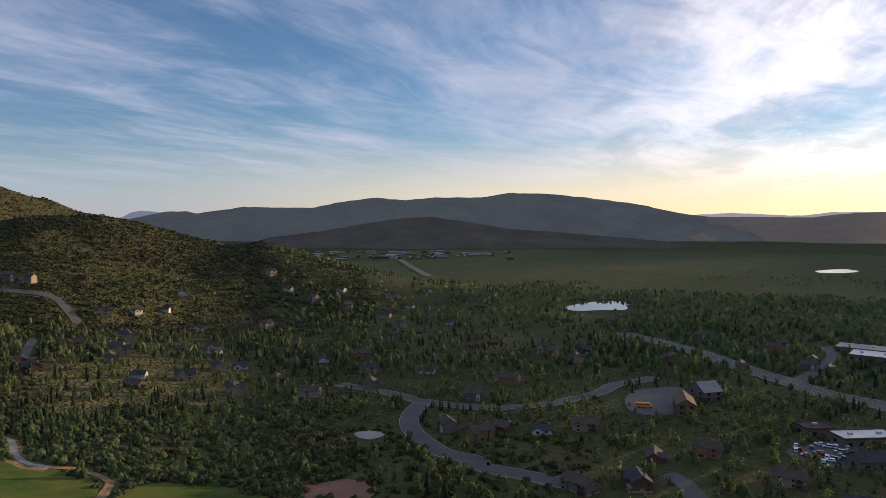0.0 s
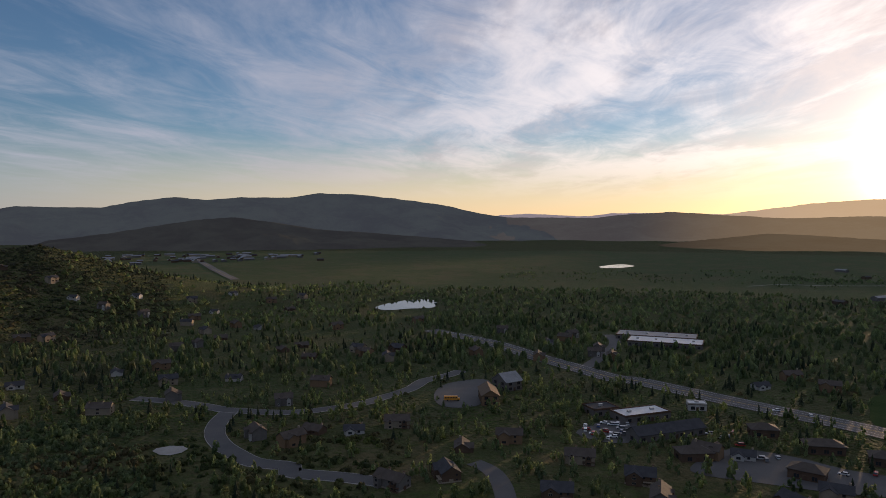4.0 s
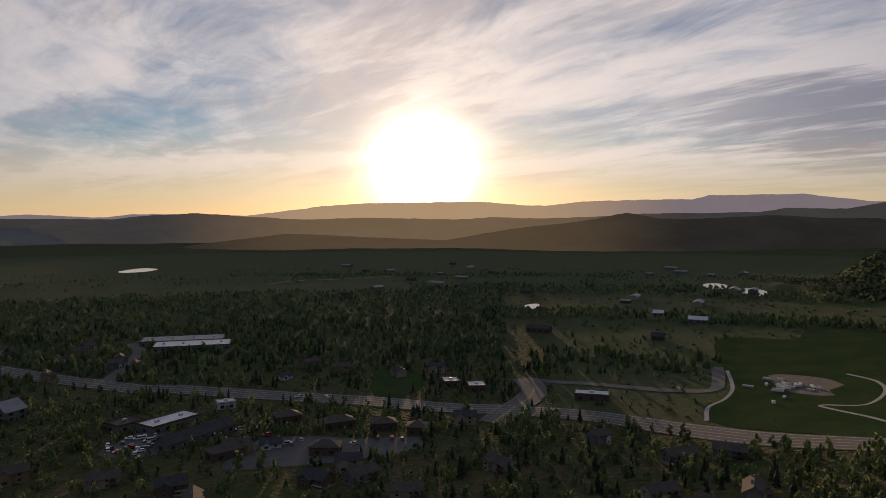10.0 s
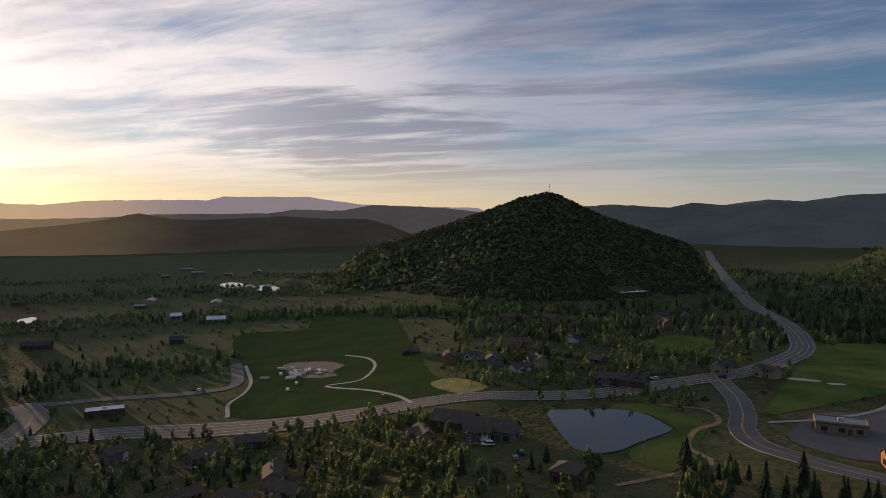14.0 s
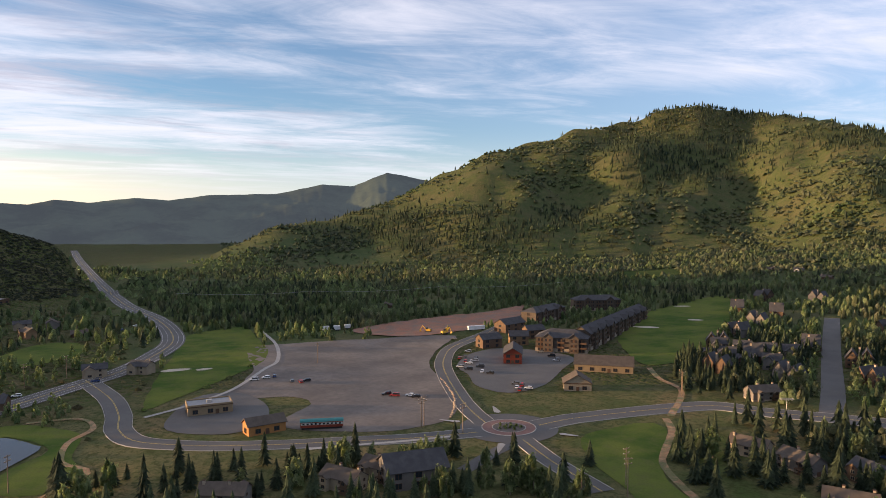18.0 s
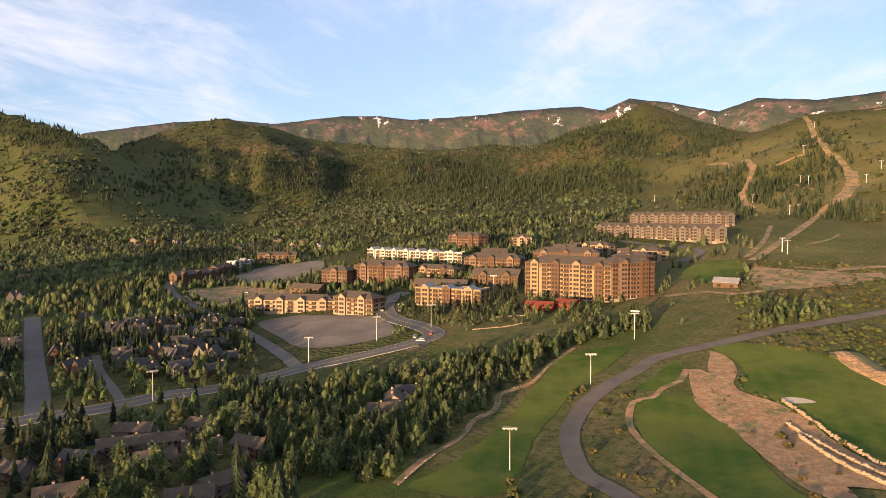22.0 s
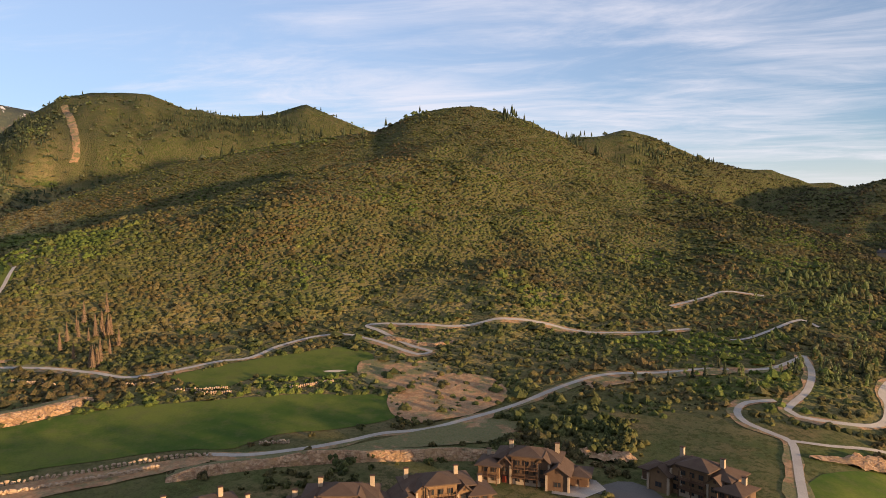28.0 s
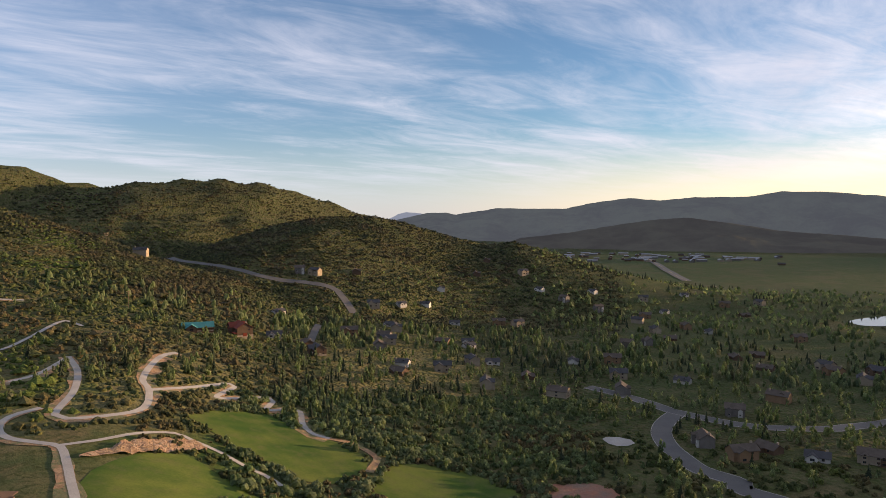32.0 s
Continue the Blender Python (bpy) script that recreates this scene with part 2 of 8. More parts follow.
RIDGES = {
    # crest range (bearing, range), width of the near flank, of the far flank, hollow of the flank, (bearing, height angle) along the crest
    "tower_hill": ([(82, 1000), (100, 1020), (113, 1000)], 330, 300, 1.15, [(81.9, -4.2), (84.2, -2.58), (86.5, -1.66), (90.1, -0.73), (94.6, 0.85), (97.6, 1.94), (99.7, 2.31), (101.3, 1.68), (103.7, 0.38), (106.1, -0.46), (109.4, -1.47), (111.9, -2.42), (113.3, -3.37)]),
    "mountain": ([(121, 1500), (140, 1760), (150, 1900), (156, 1990), (163, 1990), (171, 1700), (180, 1500)], 760, 700, 1.15, [(121.2, -2.88), (126.2, -0.63), (130.8, 0.06), (135.4, 1.44), (137.7, 2.81), (143.5, 5.45), (148.2, 6.43), (150.3, 7.13), (154.8, 7.63), (156.3, 8.57), (159.3, 8.84), (162.3, 8.1), (167.6, 7.22), (170.6, 6.34), (173.2, 5.54), (175.9, 3.78), (178.1, 1.98), (180.4, -0.31)]),
    "valley_side": ([(174, 2300), (190, 2500), (225, 2500)], 1200, 600, 1.0, [(174.1, 4.89), (177.7, 6.5), (182.2, 7.66), (185, 7.08), (188.2, 6.31), (194.1, 5.65), (198.5, 5.38), (202.7, 5.78), (206.3, 5.57), (210, 6.81), (212.8, 7.58), (215, 8.92), (216.9, 8.24), (219.2, 7.24), (221.9, 6.4), (225, 5.9)]),
    "ski_hill": ([(219, 1800), (236, 1750), (252, 1500)], 900, 500, 1.05, [(215, 3.0), (219.2, 5.45), (223.7, 6.46), (226.3, 7.41), (230.2, 7.5), (232.3, 7.63), (233.9, 8.18), (235.9, 9.1), (238.6, 8.64), (240.5, 8.02), (244.5, 6.53), (248.2, 5.42), (251.4, 3.83)]),
    "back_hill": ([(249, 1900), (265, 2000), (282, 1900)], 800, 500, 1.1, [(249.1, 4.29), (251.4, 5.55), (253.3, 7.21), (255.5, 8.74), (257.8, 9.04), (261.3, 9.38), (263.9, 8.51), (267.3, 8.15), (270.2, 8.22), (272.9, 8.96), (275.5, 8.21), (278.5, 6.95), (281.9, 5.76)]),
    "main_hill": ([(250, 800), (270, 950), (286, 980), (300, 900), (323, 650)], 590, 420, 1.1, [(249.7, -1.29), (251.7, 0.04), (256.2, 1.67), (262.7, 4.11), (269, 5.48), (273.8, 6.34), (278.5, 6.95), (281, 8.23), (284.2, 8.91), (286.1, 9.12), (288.3, 8.66), (291.1, 7.73), (293.8, 6.35), (297.3, 4.51), (300.8, 2.91), (304.9, 1.55), (310.5, -0.29), (314.6, -1.9), (319.2, -3.72), (323.7, -5.02)]),
    "shoulder": ([(251, 560), (265, 640), (280, 700)], 250, 330, 1.0, [(249.5, -4.0), (252.5, -2.4), (254.5, -1.5), (259, -0.1), (264.5, 1.2), (269.5, 2.8), (274, 4.0), (280, 5.0), (286, 4.7), (291, 3.0), (297, 0.6), (303, -2.5)]),
    "east_hill": ([(290, 1400), (317, 1500)], 450, 400, 1.1, [(290.4, 5.49), (293.2, 6.58), (296.2, 6.77), (298.3, 7.01), (300.5, 6.31), (304.1, 4.72), (308.6, 3.61), (313.2, 2.47), (316.9, 1.77), (322, 0.0)]),
    "north_east_hill": ([(308, 1300), (338, 1300)], 420, 400, 1.1, [(304, -1.0), (308.1, 1.17), (311.9, 2.11), (313.8, 2.35), (316.4, 2.69), (318.8, 2.91), (321.7, 3.09), (325.9, 2.67), (329.4, 1.71), (333.5, 0.22), (336.7, -0.7), (338.5, -1.86), (342, -3)]),
    "spur": ([(315, 820), (340, 830), (354, 800)], 260, 300, 1.0, [(315.5, -3.8), (318.3, -3.02), (322.4, -1.78), (326.8, -0.46), (329.4, -0.01), (334, 0.13), (336.7, -0.47), (340.4, -1.49), (343.2, -2.18), (345.5, -1.94), (347.7, -2.53), (350, -3.28), (354, -4.4), (360, -5.6), (366, -6.2)]),
}

# spurs and gullies down the flanks: spacing in metres, depth as a share of the height
RIBS = {"mountain": (420, 0.02), "valley_side": (300, 0.10), "back_hill": (260, 0.08), "east_hill": (220, 0.09), "north_east_hill": (200, 0.08)}
# level places: x, y, reach, height
FLATS = [(298, -78, 44, -1.0), (152, 698, 48, -1.0), (960, 270, 48, 0.0), (910, 212, 45, 0.0), (622, 357, 24, 0.0), (645, 1145, 55, 0.0), (172, -243, 30, 0.0), (800, -358, 26, 0.0), (870, -382, 30, 0.0), (935, -406, 34, 0.0), (1003, -430, 42, 0.0), (1100, -466, 50, 0.0), (1200, -502, 55, 0.0), (1300, -539, 60, 0.0), (1400, -575, 60, 0.0)]


def along(az, pairs):
    """Values given at bearings, at the bearings az."""
    xs, ys = np.array([p[0] for p in pairs], float), np.array([p[1] for p in pairs], float)
    turn = xs[0] + (np.asarray(az) - xs[0] + 90) % 360 - 90
    return np.interp(turn, xs, ys), (turn >= xs[0]) & (turn <= xs[-1])


def floor_height(az, r):
    keys = sorted(FLOOR)
    az = np.asarray(az) % 360
    rows = np.array([FLOOR[k] for k in keys + keys[:1]], float)
    edge = np.array(keys + [360.0])
    i = np.clip(np.searchsorted(edge, az, "right") - 1, 0, len(keys) - 1)
    f = (az - edge[i]) / (edge[i + 1] - edge[i])
    f = f * f * (3 - 2 * f)
    z = 0
    cols = np.array(FLOOR_RANGES, float)
    j = np.clip(np.searchsorted(cols, r, "right") - 1, 0, len(cols) - 2)
    g = np.clip((r - cols[j]) / (cols[j + 1] - cols[j]), 0, 1)
    for di, wi in ((0, 1 - f), (1, f)):
        z = z + wi * (rows[i + di, j] * (1 - g) + rows[i + di, j + 1] * g)
    return z


def relief(az, r):
    """The height of the land at a bearing and a range."""
    az, r = np.broadcast_arrays(np.asarray(az, float), np.asarray(r, float))
    x, y = r * np.sin(np.radians(az)), r * np.cos(np.radians(az))
    low = floor_height(az, r)
    z = low + 1.6 * grain(x / 90, y / 90, 3, 3) * np.clip((r - 100) / 300, 0, 1)
    for k, (name, (crest, near, far, hollow, line)) in enumerate(RIDGES.items()):
        d, _ = along(az, crest)
        e, inside = along(az, line)
        ends = np.interp(line[0][0] + (az - line[0][0] + 90) % 360 - 90, [line[0][0] - 6, line[0][0] + 1, line[-1][0] - 1, line[-1][0] + 6], [0, 1, 1, 0])
        u0 = np.clip(np.abs(d - r) / near * 2.2, 0, 1)
        blur = sum(along(az + k * 2.2 * u0, line)[0] for k in (-2, -1, 1, 2)) / 4
        e = e + (blur - e) * u0
        top = EYE + d * np.tan(np.radians(e))
        tallest = EYE + d * math.tan(radians(max(p[1] for p in line)))
        narrow = np.clip(0.25 + 0.8 * np.clip(top, 0, None) / tallest, 0.3, 1)
        foot = floor_height(az, d - near * narrow)
        u = np.where(r < d, (d - r) / (near * narrow), (r - d) / (far * narrow))
        rough = grain(x / 190, y / 190, 11 + k, 5, 0.5) * 0.19
        s = np.clip(1 - u, 0, 1)
        if name in RIBS:
            across, cut = RIBS[name]
            bend = 0.35 * grain(x / 420, y / 420, 90 + k, 2)
            spur = 1 - 2.2 * np.abs(grain(np.radians(az) * d / across + bend, u * 0.9, 95 + k, 3, 0.45))
            rough = rough + cut * spur
        body = s ** hollow + rough * 4 * s * (1 - s) * np.clip(u * 4, 0, 1)
        zi = np.where(r < d, foot + (top - foot) * body, low + (top - low) * np.clip(body, 0, 1))
        zi = zi + s ** 8 * d * 0.0018 * grain(np.radians(az) * d / 45, az * 0, 40 + k, 4, 0.6)
        zi = low + (zi - low) * ends * ends * (3 - 2 * ends)
        z = np.where((ends > 0) & (u < 1) & (zi > z), zi, z)
    for cx, cy, reach, level in FLATS:
        f = np.clip((np.hypot(x - cx, y - cy) - reach) / (0.6 * reach), 0, 1)
        f = f * f * (3 - 2 * f)
        z = level + (z - level) * f
    return z


RINGS = np.concatenate([np.linspace(0.2, 180, 9)[:-1], np.geomspace(180, 1250, 156)[:-1], np.geomspace(1250, 4900, 50)])
SPOKES = 840
AZ = np.arange(SPOKES) * 360.0 / SPOKES
SPREAD = spread(AZ)[None, :]
LAND = EYE - (EYE - relief(AZ[None, :], RINGS[:, None] / SPREAD)) * SPREAD
for cx, cy, reach, level in FLATS[:6]:
    (px, py), k = sited((cx, cy)), float(spread(math.degrees(math.atan2(cx, cy))))
    away = np.hypot(RINGS[:, None] * np.sin(np.radians(AZ)) - px, RINGS[:, None] * np.cos(np.radians(AZ)) - py)
    f = np.clip((away - reach * k) / (0.6 * reach * k), 0, 1)
    f = f * f * (3 - 2 * f)
    LAND = (EYE - (EYE - level) * k) * (1 - f) + LAND * f


def ground_at(x, y):
    """The height of the ground sheet under x, y."""
    x, y = np.asarray(x, float), np.asarray(y, float)
    r = np.clip(np.hypot(x, y), RINGS[0], RINGS[-1] - 0.01)
    a = (np.degrees(np.arctan2(x, y)) % 360) / (360 / SPOKES)
    i = np.clip(np.searchsorted(RINGS, r, "right") - 1, 0, len(RINGS) - 2)
    g = (r - RINGS[i]) / (RINGS[i + 1] - RINGS[i])
    j = np.floor(a).astype(int) % SPOKES
    f, k = a - np.floor(a), (j + 1) % SPOKES
    return (LAND[i, j] * (1 - f) + LAND[i, k] * f) * (1 - g) + (LAND[i + 1, j] * (1 - f) + LAND[i + 1, k] * f) * g


# -- relief ends --


def mesh_object(name, verts, faces, mat, parent=None, smooth=False):
    me = bpy.data.meshes.new(name)
    me.from_pydata(verts, [], faces)
    if smooth:
        me.polygons.foreach_set("use_smooth", [True] * len(me.polygons))
    me.materials.append(mat)
    me.update()
    ob = new(name, me)
    ob.parent = parent
    return ob


def fast_mesh(name, verts, faces, mats, smooth=False):
    """A large mesh from arrays of points and of faces with the same number of corners."""
    me = bpy.data.meshes.new(name)
    faces = np.asarray(faces, np.int32)
    k = faces.shape[1]
    me.vertices.add(len(verts))
    me.vertices.foreach_set("co", np.asarray(verts, np.float32).ravel())
    me.loops.add(faces.size)
    me.loops.foreach_set("vertex_index", faces.ravel())
    me.polygons.add(len(faces))
    me.polygons.foreach_set("loop_start", np.arange(len(faces), dtype=np.int32) * k)
    me.polygons.foreach_set("loop_total", np.full(len(faces), k, np.int32))
    me.polygons.foreach_set("use_smooth", np.full(len(faces), smooth))
    for m in mats if isinstance(mats, (list, tuple)) else [mats]:
        me.materials.append(m)
    me.update()
    me.validate()
    return me


def polar_sheet(name, az, rings, heights, mat, closed=True):
    x = rings[:, None] * np.sin(np.radians(az))[None, :]
    y = rings[:, None] * np.cos(np.radians(az))[None, :]
    nr, na = heights.shape
    i, j = np.meshgrid(np.arange(nr - 1), np.arange(na if closed else na - 1), indexing="ij")
    k = (j + 1) % na
    faces = np.stack([i * na + j, i * na + k, (i + 1) * na + k, (i + 1) * na + j], -1).reshape(-1, 4)[:, ::-1]
    return fast_mesh(name, np.stack([x, y, heights], -1).reshape(-1, 3), faces, mat, True)


ground = new("ground", polar_sheet("ground", AZ, RINGS, LAND, GROUND))
GX, GY = RINGS[:, None] * np.sin(np.radians(AZ)), RINGS[:, None] * np.cos(np.radians(AZ))
RR, AA = RINGS[:, None] / SPREAD, np.broadcast_to(AZ[None, :], GX.shape)


def zone(a0, a1, r0, r1, soft=4.0, reach=60.0):
    turn = a0 + (AA - a0 + 90) % 360 - 90
    f = np.clip((turn - a0) / soft, 0, 1) * np.clip((a1 - turn) / soft, 0, 1) * np.clip((RR - r0) / reach, 0, 1) * np.clip((r1 - RR) / reach, 0, 1)
    return f


broken = grain(GX / 120, GY / 120, 61, 4)
meadow = np.maximum.reduce([zone(-10, 100, 820, 1900), zone(60, 98, 300, 900), zone(112, 138, 430, 1500), zone(136, 190, 500, 1000) * 0.7, zone(116, 186, 900, 1850) * 0.45, zone(80, 116, 640, 1350) * 0.12, zone(-10, 62, 300, 850) * 0.35, zone(218, 264, 190, 520) * 0.2, zone(196, 240, 380, 700) * 0.3])
dry = np.clip(0.62 + 1.1 * broken, 0, 1) * np.maximum.reduce([zone(222, 346, 190, 500) * 0.6, zone(246, 330, 420, 1100) * 0.10, zone(214, 258, 420, 1700) * 0.95, zone(300, 356, 600, 1500) * 0.1, zone(106, 160, 190, 330) * 0.5, zone(198, 238, 380, 620) * 0.9])
rock = np.clip(1.6 * broken - 0.2, 0, 1) * np.maximum(zone(180, 262, 1700, 2600), zone(252, 300, 200, 330) * 0.6)
sward = np.maximum.reduce([zone(104, 260, 100, 400, 6, 40), zone(256, 346, 100, 330, 6, 50), zone(196, 246, 330, 720, 5, 60) * 0.9, zone(330, 472, 100, 330, 8, 60) * 0.5, zone(214, 250, 600, 1700, 5, 120) * 0.4])
for name, values in (("meadow", meadow), ("dry", dry), ("rock", rock), ("sward", sward)):
    ground.data.attributes.new(name, "FLOAT", "POINT").data.foreach_set("value", values.ravel().astype(np.float32))
tagged(ground, "rolling valley ground with dry grass, sage brush and meadow", "ground", kind="structure")

# ---- far ranges ----
FAR = {
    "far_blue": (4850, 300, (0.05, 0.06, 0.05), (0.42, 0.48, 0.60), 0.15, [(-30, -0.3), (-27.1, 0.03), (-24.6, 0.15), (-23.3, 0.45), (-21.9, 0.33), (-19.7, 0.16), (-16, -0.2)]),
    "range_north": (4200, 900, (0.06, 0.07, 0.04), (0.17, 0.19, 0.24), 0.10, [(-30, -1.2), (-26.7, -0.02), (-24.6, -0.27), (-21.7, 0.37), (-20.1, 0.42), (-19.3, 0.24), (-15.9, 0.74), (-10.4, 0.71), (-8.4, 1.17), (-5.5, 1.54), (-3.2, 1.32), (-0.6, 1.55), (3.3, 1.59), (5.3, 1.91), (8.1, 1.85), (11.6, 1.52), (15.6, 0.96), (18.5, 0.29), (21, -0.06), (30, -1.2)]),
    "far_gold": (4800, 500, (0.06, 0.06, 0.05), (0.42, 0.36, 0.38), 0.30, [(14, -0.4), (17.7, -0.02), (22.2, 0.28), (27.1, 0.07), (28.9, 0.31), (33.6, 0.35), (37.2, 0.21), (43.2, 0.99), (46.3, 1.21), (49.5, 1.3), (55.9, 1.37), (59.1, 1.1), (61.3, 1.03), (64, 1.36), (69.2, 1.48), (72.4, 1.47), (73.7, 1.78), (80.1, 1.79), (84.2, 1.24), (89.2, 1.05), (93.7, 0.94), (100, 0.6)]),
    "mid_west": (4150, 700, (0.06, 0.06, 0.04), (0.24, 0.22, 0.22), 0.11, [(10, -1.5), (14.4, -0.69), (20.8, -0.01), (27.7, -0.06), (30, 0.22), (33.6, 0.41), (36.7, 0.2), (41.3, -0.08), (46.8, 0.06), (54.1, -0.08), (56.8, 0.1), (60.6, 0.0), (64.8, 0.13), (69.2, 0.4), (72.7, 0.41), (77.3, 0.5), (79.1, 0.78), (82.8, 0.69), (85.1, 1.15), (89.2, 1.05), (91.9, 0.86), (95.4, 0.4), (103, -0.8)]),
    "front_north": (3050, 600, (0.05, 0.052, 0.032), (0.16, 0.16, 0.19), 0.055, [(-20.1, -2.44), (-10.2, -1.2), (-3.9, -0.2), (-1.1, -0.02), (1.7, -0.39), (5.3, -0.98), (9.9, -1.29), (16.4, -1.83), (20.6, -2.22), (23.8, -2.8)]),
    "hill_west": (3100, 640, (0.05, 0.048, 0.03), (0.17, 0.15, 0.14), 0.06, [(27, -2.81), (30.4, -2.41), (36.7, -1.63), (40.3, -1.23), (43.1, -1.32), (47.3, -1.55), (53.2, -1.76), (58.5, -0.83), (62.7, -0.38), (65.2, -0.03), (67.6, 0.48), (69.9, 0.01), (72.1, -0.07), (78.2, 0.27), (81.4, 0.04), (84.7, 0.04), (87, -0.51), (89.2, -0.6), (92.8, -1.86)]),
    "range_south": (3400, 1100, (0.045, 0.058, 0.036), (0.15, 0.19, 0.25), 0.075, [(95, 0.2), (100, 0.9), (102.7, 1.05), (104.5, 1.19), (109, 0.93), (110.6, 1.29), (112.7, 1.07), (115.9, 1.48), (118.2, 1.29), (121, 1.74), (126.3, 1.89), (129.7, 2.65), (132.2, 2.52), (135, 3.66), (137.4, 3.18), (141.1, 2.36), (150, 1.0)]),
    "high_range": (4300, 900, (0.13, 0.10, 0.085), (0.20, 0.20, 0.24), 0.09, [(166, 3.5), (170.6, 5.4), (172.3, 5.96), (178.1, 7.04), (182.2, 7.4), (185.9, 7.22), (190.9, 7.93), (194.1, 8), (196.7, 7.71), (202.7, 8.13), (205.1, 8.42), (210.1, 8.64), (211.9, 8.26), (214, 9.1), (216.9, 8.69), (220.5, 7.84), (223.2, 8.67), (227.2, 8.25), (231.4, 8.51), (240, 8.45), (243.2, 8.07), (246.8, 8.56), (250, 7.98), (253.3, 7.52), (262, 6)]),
}
for k, (name, (d, near, body, air, strength, line)) in enumerate(FAR.items()):
    az = np.arange(line[0][0], line[-1][0], 0.16)
    e, _ = along(az, line)
    e = e + 0.05 * grain(az * 1.6, az * 0, 70 + k, 5, 0.6)
    u = np.concatenate([np.linspace(1, 0, 21), [-0.12, -0.3]])
    rings = d - near * u
    x, y = rings[:, None] * np.sin(np.radians(az)), rings[:, None] * np.cos(np.radians(az))
    top = EYE + d * np.tan(np.radians(e))
    s = np.clip(1 - np.abs(u), 0, 1)[:, None]
    rough = grain(x / 300, y / 300, 80 + k, 6, 0.6)
    ledge = np.minimum(np.minimum(az - az[0], az[-1] - az) / 6, 1)
    z = -60 + (top + 60) * ledge * (s ** 1.1 + 1.3 * rough * s * (1 - s))
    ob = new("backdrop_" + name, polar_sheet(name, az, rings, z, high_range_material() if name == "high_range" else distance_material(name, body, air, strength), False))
    tagged(ob, "distant mountain range, evening haze painted on as glow", "mountain range", kind="structure")

# ---- paved and mown ground ----
ASPHALT = speckled("worn_asphalt", (0.075, 0.072, 0.070), (0.100, 0.095, 0.090), 14, 0.85, 0.03, 0.5)
TRACK = speckled("dark_gravel_track", (0.085, 0.072, 0.062), (0.125, 0.105, 0.088), 9, 0.95, 0.06, 0.4)
CONCRETE = speckled("pale_concrete", (0.29, 0.27, 0.245), (0.37, 0.35, 0.315), 8, 0.85, 0.02, 0.4)


def earth_material(name="bare_orange_earth", grown=0.46):
    """Bare earth, half overgrown: stones, tufts of grass and washed-out pale streaks."""
    m, n, p = material(name)
    big, mid, fine = n.noise(p, 1 / 11, 5, 0.65), n.noise(p, 1 / 3.2, 5, 0.7), n.noise(p, 1 / 0.7, 4, 0.7)
    c = n.mix(n.ramp(mid, 0.38, 0.62), (0.245, 0.130, 0.062), (0.345, 0.215, 0.112))
    streaks = n.noise(n.add("ShaderNodeMapping", {"Vector": p, "Scale": (1.0, 1.0, 4.0)}), 1 / 5.0, 5, 0.7)
    c = n.mix(n.ramp(streaks, 0.50, 0.60, 0.0, 0.75), c, (0.175, 0.140, 0.070))
    c = n.mix(n.ramp(big, grown, grown + 0.10, 0.0, 0.92), c, n.mix(n.ramp(fine, 0.4, 0.6), (0.070, 0.090, 0.028), (0.135, 0.130, 0.050)))
    c = n.mix(n.ramp(fine, 0.45, 0.75, 0.0, 0.6), c, (0.10, 0.065, 0.038))
    finish(n, c, 0.97, mid, 0.7)
    return m


def rock_material():
    """A broken rock face: rusty and pale blocks, dark cracks, tufts of grass."""
    m, n, p = material("broken_orange_rock")
    tall = n.add("ShaderNodeMapping", {"Vector": p, "Scale": (1.0, 1.0, 1.6)})
    big, mid, fine = n.noise(tall, 1 / 7.0, 5, 0.7), n.noise(tall, 1 / 1.8, 5, 0.72), n.noise(p, 2.2, 4, 0.7)
    n.add("ShaderNodeTexVoronoi", {"Vector": tall, "Scale": 0.34, "Randomness": 1.0}, feature="DISTANCE_TO_EDGE")
    crack = n.ramp(n.tree.nodes[-1].outputs["Distance"], 0.0, 0.16, 1.0, 0.0)
    c = n.mix(n.ramp(mid, 0.36, 0.64), (0.25, 0.135, 0.072), (0.43, 0.300, 0.185))
    c = n.mix(n.ramp(big, 0.46, 0.60, 0.0, 0.7), c, (0.30, 0.185, 0.085))
    c = n.mix(n.ramp(big, 0.42, 0.34, 0.0, 0.85), c, (0.085, 0.090, 0.035))
    c = n.mix(n.math("MULTIPLY", crack, 0.28), c, (0.11, 0.065, 0.035))
    c = n.mix(n.ramp(fine, 0.5, 0.75, 0.0, 0.5), c, (0.13, 0.08, 0.045))
    finish(n, c, 0.95, n.math("ADD", mid, n.math("MULTIPLY", crack, -0.25)), 1.2)
    return m


DIRT = earth_material()
BANK_EARTH = earth_material("washed_tan_bank", 0.56)
TUFTS = earth_material("half_grown_earth", 0.36)
RED_EARTH = speckled("dug_red_earth", (0.30, 0.125, 0.072), (0.17, 0.120, 0.088), 9, 0.97, 0.4, 1.5)
GRAVEL = speckled("grey_brown_gravel", (0.100, 0.083, 0.072), (0.175, 0.146, 0.124), 30, 0.97, 0.05, 3.0)
ROCK = rock_material()
SAND = speckled("bunker_sand", (0.40, 0.345, 0.265), (0.47, 0.41, 0.32), 5, 0.95, 0.03, 0.5)
MEADOW = speckled("rough_meadow", (0.044, 0.070, 0.026), (0.068, 0.086, 0.034), 26, 0.95, 0.15, 1.5, **{"Specular IOR Level": 0.0})
BLOOM = speckled("yellow_flowering_weeds", (0.24, 0.21, 0.03), (0.10, 0.12, 0.03), 6, 0.95, 0.2, 1.0)
